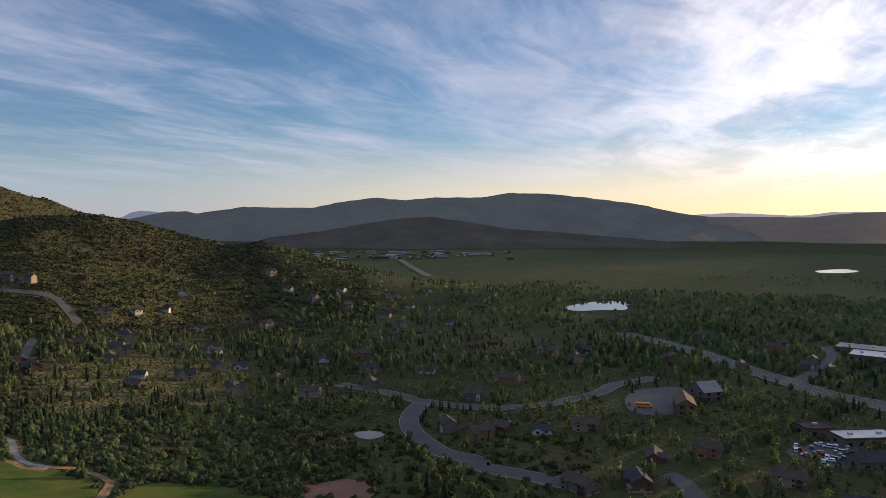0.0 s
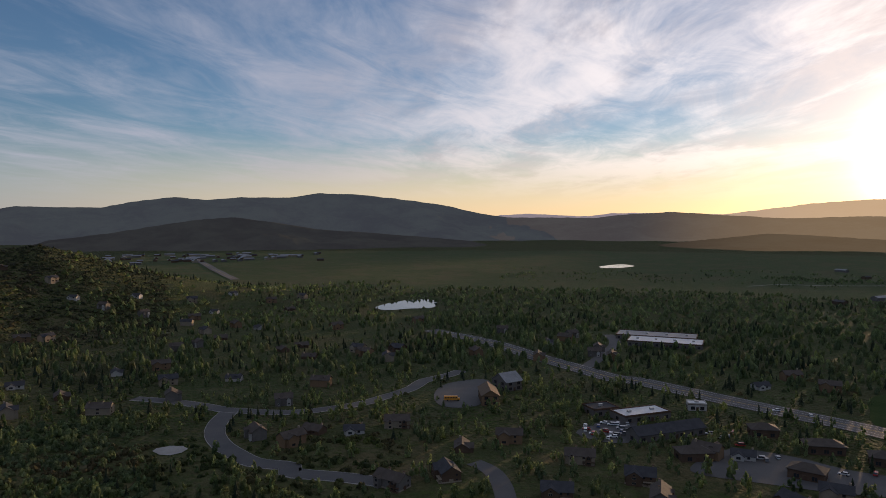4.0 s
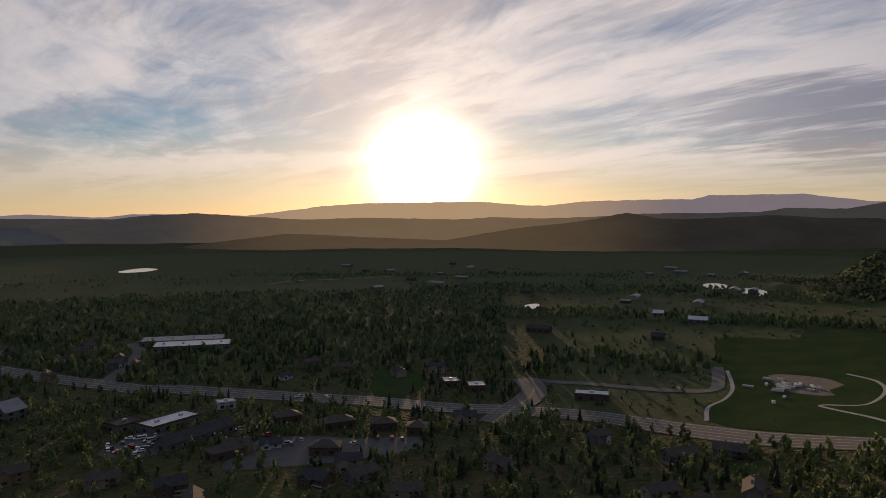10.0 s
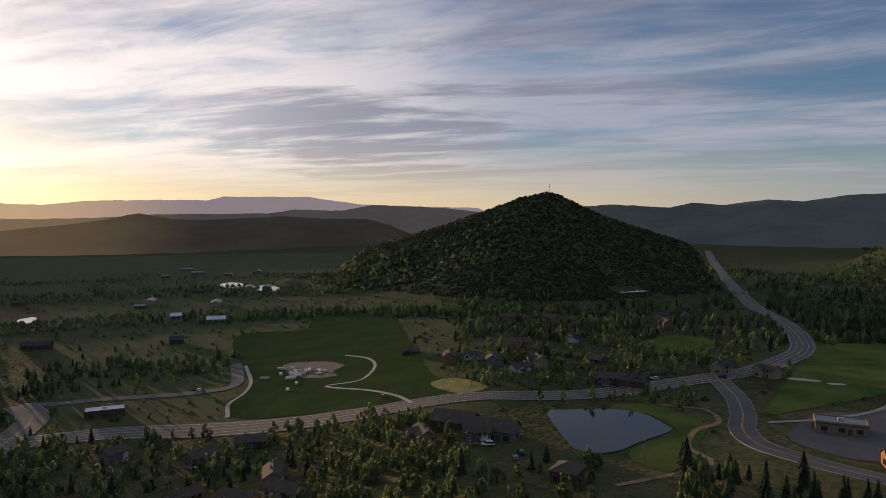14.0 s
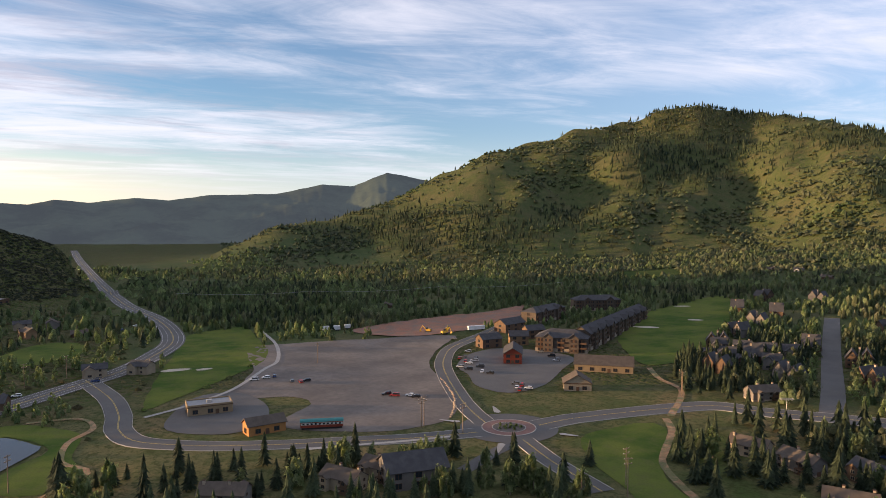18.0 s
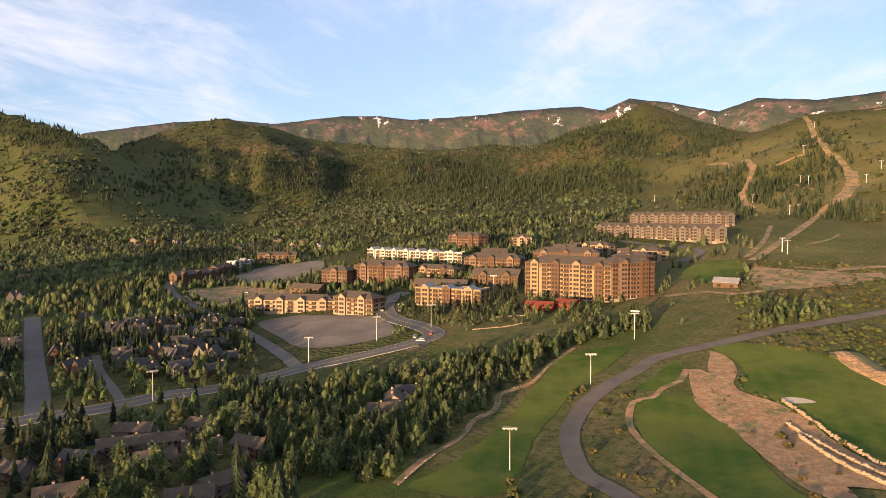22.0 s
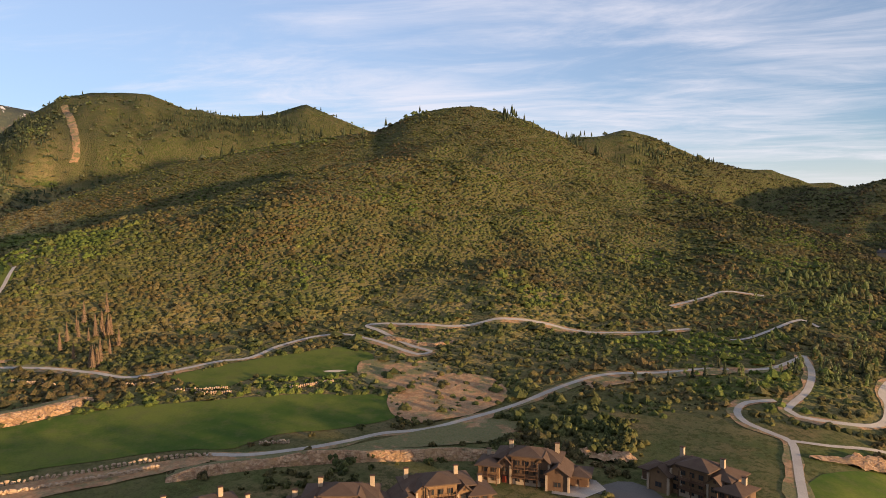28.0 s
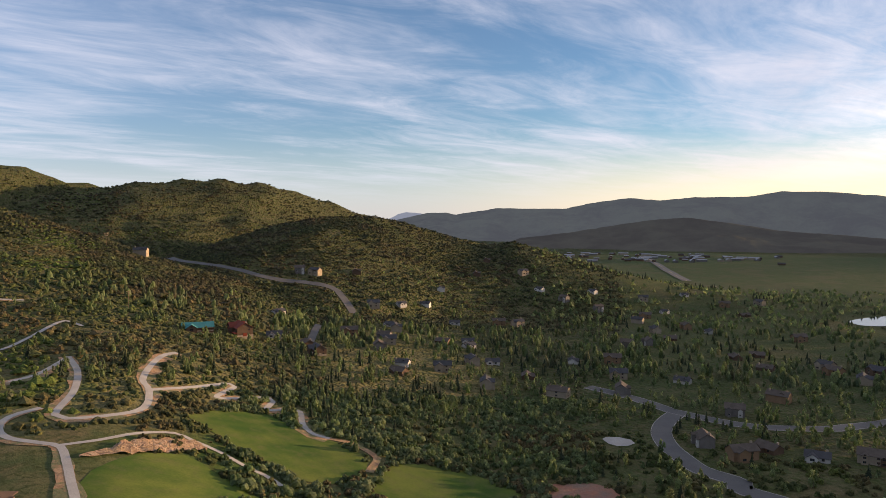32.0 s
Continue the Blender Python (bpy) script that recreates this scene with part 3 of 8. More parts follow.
POOL = speckled("turquoise_pool", (0.05, 0.30, 0.36), (0.07, 0.36, 0.40), 4, 0.1, 0.01, 1.0)
PAINT = speckled("road_paint", (0.62, 0.61, 0.58), (0.52, 0.50, 0.46), 3, 0.7, 0.005, 0.3)
YELLOW = speckled("yellow_road_paint", (0.55, 0.38, 0.08), (0.46, 0.32, 0.08), 3, 0.7, 0.005, 0.3)
PAVERS = speckled("red_brick_paving", (0.17, 0.085, 0.068), (0.21, 0.11, 0.09), 3, 0.85, 0.03, 0.3)


def lawn_material():
    """Mown golf turf with faint mowing stripes."""
    m, n, p = material("mown_turf")
    big, mid = n.noise(p, 1 / 35, 5, 0.6), n.noise(p, 1 / 7.0, 5, 0.7)
    fine = n.noise(p, 1 / 0.8, 4, 0.7)
    turned = n.add("ShaderNodeMapping", {"Vector": p, "Rotation": (0, 0, radians(35))})
    stripes = n.add("ShaderNodeTexWave", {"Vector": turned, "Scale": 0.035, "Distortion": 0.6, "Detail": 1.0}, wave_profile="SIN")
    stripes = n.tree.nodes[-1].outputs["Fac"]
    c = n.mix(n.ramp(big, 0.36, 0.62), (0.040, 0.080, 0.018), (0.108, 0.130, 0.032))
    c = n.mix(n.math("MULTIPLY", stripes, 0.14), c, (0.125, 0.160, 0.028))
    c = n.mix(n.ramp(mid, 0.46, 0.66, 0.0, 0.55), c, (0.100, 0.105, 0.040))
    c = n.mix(n.ramp(fine, 0.35, 0.8, 0.0, 0.35), c, (0.026, 0.052, 0.010))
    finish(n, c, 0.95, fine, 0.06, **{"Specular IOR Level": 0.03})
    return m


def water_material():
    m, n, p = material("pond_water")
    wave = n.noise(p, 1.4, 3, 0.6)
    finish(n, (0.012, 0.020, 0.022), 0.06, wave, 0.015, **{"IOR": 1.33})
    return m


LAWN, WATER = lawn_material(), water_material()


def lift_at(x, y, base):
    return 0.4 * base + 0.0004 * np.clip(np.hypot(x, y) - 150, 0, None)


def curve_through(points, step=4.0, closed=False):
    """A smooth line through points, cut into steps."""
    p = np.array(points, float)
    n = len(p)
    out = []
    for i in range(n if closed else n - 1):
        a, b = p[i], p[(i + 1) % n]
        before = p[i - 1] if closed or i else 2 * a - b
        after = p[(i + 2) % n] if closed or i + 2 < n else 2 * b - a
        parts = max(1, int(np.hypot(*(b - a)) / step))
        for k in range(parts):
            t = k / parts
            out.append(0.5 * (2 * a + (b - before) * t + (2 * before - 5 * a + 4 * b - after) * t * t + (3 * a - before - 3 * b + after) * t ** 3))
    if not closed:
        out.append(p[-1])
    return np.array(out)


def ribbon(name, points, width, mat, rise, shift=0.0, cols=4, wobble=0.0, thick=0.0, parent=None):
    """A strip that follows the ground along a line."""
    c = curve_through(points)
    d = np.gradient(c, axis=0)
    d /= np.maximum(np.hypot(d[:, 0], d[:, 1]), 1e-6)[:, None]
    side = np.stack([d[:, 1], -d[:, 0]], -1)
    across = np.linspace(-0.5, 0.5, cols + 1)
    swell = spread(np.degrees(np.arctan2(c[:, 0], c[:, 1])))
    wide = width * swell * (1 + wobble * grain(np.arange(len(c)) * 0.3, np.zeros(len(c)), 5, 3))
    xy = c[:, None] + side[:, None] * (across[None, :, None] * wide[:, None, None] + (shift * swell)[:, None, None])
    z = ground_at(xy[..., 0], xy[..., 1]) + lift_at(xy[..., 0], xy[..., 1], rise)
    v = np.concatenate([xy, z[..., None]], -1)
    n, k = len(c), cols + 1
    i, j = np.meshgrid(np.arange(n - 1), np.arange(cols), indexing="ij")
    f = np.stack([i * k + j, i * k + j + 1, (i + 1) * k + j + 1, (i + 1) * k + j], -1).reshape(-1, 4)[:, ::-1]
    v = v.reshape(-1, 3)
    if thick:
        low = v - (0, 0, thick)
        e0, e1 = np.arange(n - 1) * k, np.arange(n - 1) * k + cols
        s = len(v)
        f = np.concatenate([f, np.stack([e0, e0 + k, e0 + k + s, e0 + s], -1)[:, ::-1], np.stack([e1, e1 + s, e1 + k + s, e1 + k], -1)[:, ::-1]])
        v = np.concatenate([v, low])
    ob = new(name, fast_mesh(name, v, f, mat, True))
    ob.parent = parent
    return ob


def inside(x, y, poly):
    """Which points lie in a polygon."""
    p = np.asarray(poly, float)
    hit = np.zeros(np.shape(x), bool)
    for (ax, ay), (bx, by) in zip(p, np.roll(p, -1, 0)):
        if ay != by:
            hit ^= ((ay > y) != (by > y)) & (x < (bx - ax) * (y - ay) / (by - ay) + ax)
    return hit


def patch(name, outline, mat, rise, level=None, step=6.0, rough=0.0, rugged=0.0):
    """A piece of ground with a smooth outline, laid on the relief."""
    edge = curve_through(outline, step, True)
    if rough:
        k = np.arange(len(edge)) * 0.45
        edge = edge + rough * np.stack([grain(k, k * 0, 8, 3), grain(k, k * 0 + 9, 9, 3)], -1)
    lo, hi = edge.min(0), edge.max(0)
    span = max(hi - lo)
    g = max(step, span / (45 if not rugged else 90))
    gx, gy = np.meshgrid(np.arange(lo[0], hi[0], g), np.arange(lo[1], hi[1], g))
    gx, gy = gx.ravel(), gy.ravel()
    keep = inside(gx, gy, edge)
    keep &= np.min(np.hypot(gx[:, None] - edge[None, :, 0], gy[:, None] - edge[None, :, 1]), 1) > 0.45 * g
    pts = np.concatenate([edge, np.stack([gx[keep], gy[keep]], -1)])
    n = len(edge)
    made = geometry.delaunay_2d_cdt([Vector(p) for p in pts], [], [list(range(n))], 1, 0.01)
    xy = np.array([tuple(p) for p in made[0]])
    z = ground_at(xy[:, 0], xy[:, 1]) + lift_at(xy[:, 0], xy[:, 1], rise) if level is None else np.full(len(xy), level)
    if rugged:
        z = z + rugged * np.clip(0.9 - 1.9 * np.abs(grain(xy[:, 0] / 3.2, xy[:, 1] / 3.2, 33, 4, 0.6)), 0, None) * (0.5 + 0.5 * grain(xy[:, 0] / 14, xy[:, 1] / 14, 34, 2))
    faces = [list(f) for f in made[2]]
    for f in faces:
        a, b, c = (xy[i] for i in f[:3])
        if (b[0] - a[0]) * (c[1] - a[1]) - (b[1] - a[1]) * (c[0] - a[0]) < 0:
            f.reverse()
    return mesh_object(name, np.column_stack([xy, z]).tolist(), faces, mat, None, True)


ROADS = [
    ("highway", 17, ASPHALT, [(139, 540), (165, 476), (190, 360), (205, 335), (227, 289), (248, 244), (263, 197), (281, 165), (295, 118), (313, 49), (329, 20), (355, -35), (357, -72), (366, -103), (384, -141), (409, -189), (439, -225), (475, -256), (540, -287), (612, -310), (737, -341), (1004, -431), (1537, -623), (1995, -795)]),
    ("town_road", 7, ASPHALT, [(-56, 372), (-37, 362), (-23, 351), (-12, 340), (-8, 338), (21, 326), (48, 331), (62, 340), (80, 354), (92, 371), (107, 380), (119, 390)]),
    ("curved_road", 8, ASPHALT, [(-10, 337), (-14, 321), (-15, 304), (-12, 288), (-6, 274), (1, 262), (13, 254), (13, 248), (30, 239), (47, 228)]),
    ("cul_road", 7, ASPHALT, [(78, 240), (81, 232), (81, 221), (78, 207), (75, 199)]),
    ("town_cross_road", 8, ASPHALT, [(264, 480), (250, 445), (223, 410), (193, 377)]),
    ("side_street", 13, ASPHALT, [(256, 166), (287, 172), (306, 176), (322, 183), (338, 198)]),
    ("park_street", 7, ASPHALT, [(338, 198), (340, 183), (349, 165), (354, 142), (362, 120), (375, 106), (402, 111), (435, 121)]),
    ("gateway_road", 11, ASPHALT, [(400, -164), (353, -156), (319, -145), (297, -135), (275, -133), (251, -146), (230, -164), (211, -185), (193, -206), (177, -230)]),
    ("resort_road", 13, ASPHALT, [(163, -255), (157, -274), (146, -294), (132, -314), (115, -332), (94, -335), (69, -344), (43, -353), (19, -367), (-8, -373), (-34, -384), (-57, -391), (-86, -392), (-113, -395), (-131, -402), (-138, -413), (-136, -435), (-129, -464), (-127, -487), (-133, -514), (-146, -540), (-160, -550)]),
    ("lot_road", 10, ASPHALT, [(183, -243), (202, -256), (227, -277), (259, -306), (282, -331), (304, -365), (314, -399), (329, -454), (343, -505)]),
    ("south_road", 9, ASPHALT, [(157, -234), (138, -222), (121, -213), (107, -206)]),
    ("drive_way", 6, ASPHALT, [(154, -192), (157, -215), (158, -242), (158, -252)]),
    ("chalet_street", 11, ASPHALT, [(68, -346), (78, -397), (99, -496), (124, -621)]),
    ("chalet_lane", 5, ASPHALT, [(33, -349), (41, -382), (52, -424), (61, -473)]),
    ("gravel_lot_road", 8, ASPHALT, [(-51, -396), (-41, -465), (-23, -532), (1, -612), (20, -676), (28, -732), (17, -786), (-5, -830)]),
    ("golf_road", 8, TRACK, [(-124, -171), (-124, -189), (-122, -205), (-127, -221), (-135, -238), (-147, -255), (-163, -271), (-182, -283), (-202, -292), (-224, -304), (-249, -305), (-284, -306), (-323, -307), (-368, -305), (-431, -307), (-479, -308), (-536, -315)]),
    ("hill_road", 7, ASPHALT, [(-542, 609), (-500, 586), (-390, 548), (-333, 544), (-303, 540), (-288, 529), (-265, 506)]),
    ("village_lane", 5, ASPHALT, [(-266, 452), (-252, 423), (-232, 383)]),
    ("far_road", 14, ASPHALT, [(-128, 1687), (-68, 1318), (-20, 1049)]),
]
PATHS = [
    ("cart_path_west", 2.6, CONCRETE, [(-401, -256), (-363, -228), (-342, -209), (-340, -190), (-355, -163), (-371, -134), (-371, -108), (-361, -83), (-351, -66), (-354, -50), (-367, -26), (-369, -10), (-387, 6), (-401, 25), (-402, 42), (-391, 53), (-376, 63), (-357, 75), (-359, 83)]),
    ("cart_path_switchback", 2.6, CONCRETE, [(-359, 83), (-375, 73), (-399, 64), (-414, 56), (-409, 72), (-395, 97), (-391, 123), (-387, 146), (-379, 164), (-365, 182), (-361, 209), (-363, 240)]),
    ("cart_path_lower", 2.6, CONCRETE, [(-256, -22), (-251, -8), (-252, 10), (-256, 27), (-261, 41), (-262, 58), (-270, 78), (-282, 103), (-295, 130), (-301, 155), (-296, 180), (-294, 205), (-287, 218), (-284, 232), (-292, 251), (-298, 262)]),
    ("cart_path_loops", 3, CONCRETE, [(-298, 262), (-273, 245), (-253, 225), (-241, 207), (-236, 201), (-229, 200), (-220, 207), (-214, 218), (-217, 229), (-231, 245), (-242, 253), (-254, 270), (-265, 291), (-265, 302)]),
    ("cart_path_east", 2.6, CONCRETE, [(-230, 244), (-221, 260), (-214, 279), (-209, 277), (-204, 257), (-195, 266), (-188, 274), (-183, 270), (-178, 258), (-170, 266), (-165, 264), (-154, 249), (-144, 241), (-136, 239)]),
    ("cart_path_south", 2.8, CONCRETE, [(-247, 204), (-249, 192), (-242, 182), (-230, 177), (-216, 178), (-207, 178), (-194, 169), (-181, 159), (-168, 149), (-161, 141), (-157, 133)]),
    ("cart_path_bunker", 2.2, CONCRETE, [(-208, 179), (-200, 188), (-194, 201), (-185, 209), (-175, 207), (-161, 204), (-147, 199), (-136, 196), (-127, 192)]),
    ("cart_path_upper", 2.4, CONCRETE, [(-336, 248), (-337, 260), (-353, 292), (-359, 314), (-343, 312)]),
    ("cart_path_top", 2.4, CONCRETE, [(-408, 255), (-415, 285), (-420, 306), (-405, 324)]),
    ("dirt_track_east", 3, DIRT, [(-136, 239), (-126, 238), (-115, 232), (-110, 228), (-107, 215)]),
    ("dirt_path_golf", 3.2, DIRT, [(125, -300), (116, -285), (109, -262), (103, -245), (92, -231), (82, -221), (70, -211)]),
    ("dirt_path_condo", 3.2, DIRT, [(174, -392), (158, -369), (141, -355), (132, -334), (125, -305)]),
    ("fairway_edge", 3, DIRT, [(-60, -220), (-75, -237), (-97, -255), (-108, -271), (-122, -280), (-131, -295), (-149, -301), (-170, -321), (-196, -341)]),
    ("fairway_edge_east", 3, DIRT, [(-147, -156), (-148, -167), (-150, -183), (-155, -213), (-164, -240), (-180, -261), (-190, -261), (-201, -268), (-212, -271), (-225, -282)]),
    ("park_trail", 2, CONCRETE, [(339, 9), (353, 18), (365, 34), (373, 56), (389, 39), (426, 34), (450, 40), (462, 56)]),
    ("park_walk", 2, CONCRETE, [(316, 92), (339, 98), (359, 96), (385, 99), (427, 113)]),
    ("pond_path", 2.6, DIRT, [(233, -63), (242, -81), (251, -100), (260, -106), (274, -103), (296, -114), (308, -129), (327, -131), (338, -113)]),
    ("lot_walk", 2.4, CONCRETE, [(307, -151), (311, -177), (322, -208), (346, -243), (361, -264), (415, -301), (486, -335)]),
    ("road_walk", 2.2, CONCRETE, [(214, -170), (195, -198), (181, -220)]),
    ("tee_path", 2.4, CONCRETE, [(-467, -176), (-455, -159), (-469, -157), (-496, -160), (-509, -161)]),
    ("ski_service_path", 3, DIRT, [(-148, -341), (-192, -375)]),
]
PATCHES = [
    ("station_lot", ASPHALT, [(281, -148), (307, -166), (322, -189), (311, -205), (283, -200), (259, -182), (256, -162)]),
    ("gravel_lot", GRAVEL, [(409, -277), (398, -318), (343, -401), (327, -393), (305, -351), (281, -317), (255, -297), (233, -280), (212, -258), (200, -239), (201, -219), (215, -199), (249, -182), (266, -213), (288, -216), (309, -191), (321, -206), (349, -238)]),
    ("red_earth", RED_EARTH, [(415, -377), (413, -416), (402, -469), (388, -507), (376, -572), (342, -494), (342, -447), (346, -410), (359, -379), (392, -367)]),
    ("practice_green", LAWN, [(492, -280), (496, -326), (440, -304), (371, -263), (347, -224), (326, -175), (321, -158), (367, -186), (423, -227)]),
    ("pond_lawn", LAWN, [(336, -112), (306, -122), (275, -107), (257, -104), (246, -92), (252, -80), (266, -76), (281, -88), (294, -105), (322, -101), (331, -86), (341, -92)]),
    ("park_meadow", MEADOW, [(638, 107), (661, 71), (636, 36), (517, 15), (414, 1), (363, -17), (348, -3), (346, 27), (341, 58)]),
    ("park_meadow_west", MEADOW, [(540, 150), (576, 101), (652, 39), (556, 25), (413, 8), (370, 4), (339, 20), (326, 46), (316, 88), (344, 100), (382, 99)]),
    ("school_lot", ASPHALT, [(89, 339), (102, 361), (124, 366), (122, 345), (103, 312), (87, 316)]),
    ("shop_lot", ASPHALT, [(130, 263), (154, 277), (165, 272), (151, 249), (138, 247)]),
    ("office_lot", ASPHALT, [(150, 213), (179, 229), (196, 216), (205, 199), (221, 181), (216, 172), (192, 178), (167, 196)]),
    ("farm_lot", TRACK, [(428, 91), (439, 82), (440, 66), (430, 53), (412, 58), (401, 53), (393, 66), (400, 79)]),
    ("barn_lot", ASPHALT, [(281, -355), (279, -386), (257, -398), (226, -394), (212, -358), (200, -319), (206, -294), (228, -295), (247, -312), (266, -325)]),
    ("gravel_field", GRAVEL, [(-40, -533), (-69, -539), (-116, -490), (-120, -439), (-111, -424), (-83, -424), (-60, -441), (-50, -483)]),
    ("upper_lot", GRAVEL, [(-27, -763), (-73, -832), (-132, -818), (-123, -751), (-91, -709), (-46, -720)]),
    ("earth_bank", DIRT, [(15, -692), (-34, -721), (-96, -627), (-54, -621), (-14, -607)]),
    ("fairway_long", LAWN, [(-63, -216), (-88, -233), (-113, -259), (-132, -279), (-156, -304), (-177, -325), (-200, -335), (-222, -328), (-208, -313), (-180, -296), (-157, -279), (-128, -250), (-107, -221), (-87, -199)]),
    ("fairway_low", LAWN, [(-181, -260), (-201, -259), (-205, -247), (-199, -220), (-184, -191), (-175, -165), (-175, -155), (-161, -147), (-148, -156), (-150, -172), (-149, -191), (-158, -220)]),
    ("fairway_tip", LAWN, [(-188, -272), (-223, -292), (-232, -294), (-213, -275), (-197, -266)]),
    ("fairway_main", LAWN, [(-258, -307), (-281, -291), (-297, -257), (-291, -221), (-278, -185), (-275, -165), (-289, -132), (-310, -85), (-315, -60), (-313, -34), (-312, 12), (-308, 32), (-305, 51), (-277, 49), (-269, 25), (-268, 0), (-259, -12), (-262, -26), (-263, -49), (-259, -82), (-246, -125), (-230, -153), (-220, -170), (-223, -194), (-229, -214), (-232, -235), (-229, -248), (-244, -265), (-252, -279)]),
    ("fairway_upper", LAWN, [(-345, -46), (-362, -21), (-371, 12), (-379, 36), (-363, 52), (-340, 46), (-333, 21), (-339, -7), (-326, -24)]),
    ("bare_slope", BANK_EARTH, [(-310, 55), (-325, 80), (-319, 100), (-293, 103), (-277, 85), (-268, 56), (-283, 48)]),
    ("high_green", LAWN, [(-553, -286), (-632, -277), (-518, -169), (-476, -160), (-473, -180), (-504, -230), (-528, -262)]),
    ("green_east", LAWN, [(-153, 136), (-179, 161), (-182, 174), (-177, 189), (-167, 194), (-148, 187), (-132, 181), (-126, 182)]),
    ("fairway_east", LAWN, [(-198, 230), (-190, 244), (-176, 254), (-157, 245), (-135, 238), (-116, 228), (-109, 217), (-108, 207), (-117, 199), (-142, 204), (-168, 216)]),
    ("fairway_far_east", LAWN, [(-98, 199), (-103, 224), (-91, 232), (-74, 231), (-53, 219), (-56, 209), (-88, 195)]),
    ("condo_fairway", LAWN, [(240, -485), (268, -597), (252, -705), (226, -695), (190, -578), (162, -454), (176, -401), (201, -424)]),
    ("roundabout_green", LAWN, [(141, -257), (133, -285), (119, -287), (104, -245), (90, -225), (72, -210), (88, -202), (103, -213), (127, -234)]),
    ("ski_lawn", LAWN, [(-378, -479), (-418, -488), (-423, -460), (-380, -422), (-353, -440)]),
    ("condo_court", LAWN, [(493, -144), (537, -185), (526, -210), (483, -198), (463, -159), (470, -141)]),
    ("town_park", MEADOW, [(278, 259), (306, 280), (315, 256), (293, 234), (261, 226), (256, 234)]),
    ("mountain_meadow", MEADOW, [(265, -963), (240, -991), (166, -1015), (163, -999), (225, -960)]),
    ("mountain_meadow_low", MEADOW, [(446, -882), (382, -935), (351, -880), (393, -825)]),
    ("base_earth", DIRT, [(-414, -443), (-436, -415), (-475, -382), (-555, -373), (-655, -374), (-723, -389), (-751, -380), (-721, -370), (-651, -360), (-606, -356), (-538, -361), (-459, -364), (-404, -367), (-369, -386)]),
    ("round_pad", CONCRETE, [(-37, 286), (-36, 289), (-31, 291), (-26, 289), (-24, 285), (-26, 281), (-30, 279), (-34, 281)]),
    ("villa_driveway", CONCRETE, [(-199, 84), (-206, 88), (-209, 96), (-203, 101), (-196, 101), (-193, 92)]),
    ("cul_de_sac", ASPHALT, [(-195, 97), (-199, 100), (-200, 107), (-198, 111), (-192, 114), (-184, 114), (-179, 111)]),
]
PONDS = [
    ("golf_pond", [(326, -55), (329, -65), (330, -85), (322, -99), (303, -104), (295, -103), (281, -86), (270, -74), (267, -64), (272, -57), (294, -55)]),
    ("town_pond", [(122, 697), (153, 738), (183, 749), (193, 728), (178, 680), (151, 676), (128, 671)]),
    ("ranch_pond", [(970, 289), (1000, 281), (984, 262), (932, 254), (921, 271)]),
    ("ranch_pond", [(911, 233), (954, 223), (932, 201), (878, 194), (875, 212)]),
    ("ranch_pond", [(629, 368), (646, 363), (620, 347), (603, 352)]),
    ("field_pond", [(618, 1156), (681, 1193), (681, 1144), (633, 1110), (603, 1120)]),
]
BUNKERS = [
    (-240, -229, 9, 5), (-246, -178, 13, 6), (234, -521, 14, 6), (215, -573, 9, 5), (255, -646, 12, 4), (387, -210, 12, 6), (376, -222, 7, 4), (-150, 147, 9, 5), (-76, 224, 10, 5), (-340, 30, 8, 3),
]
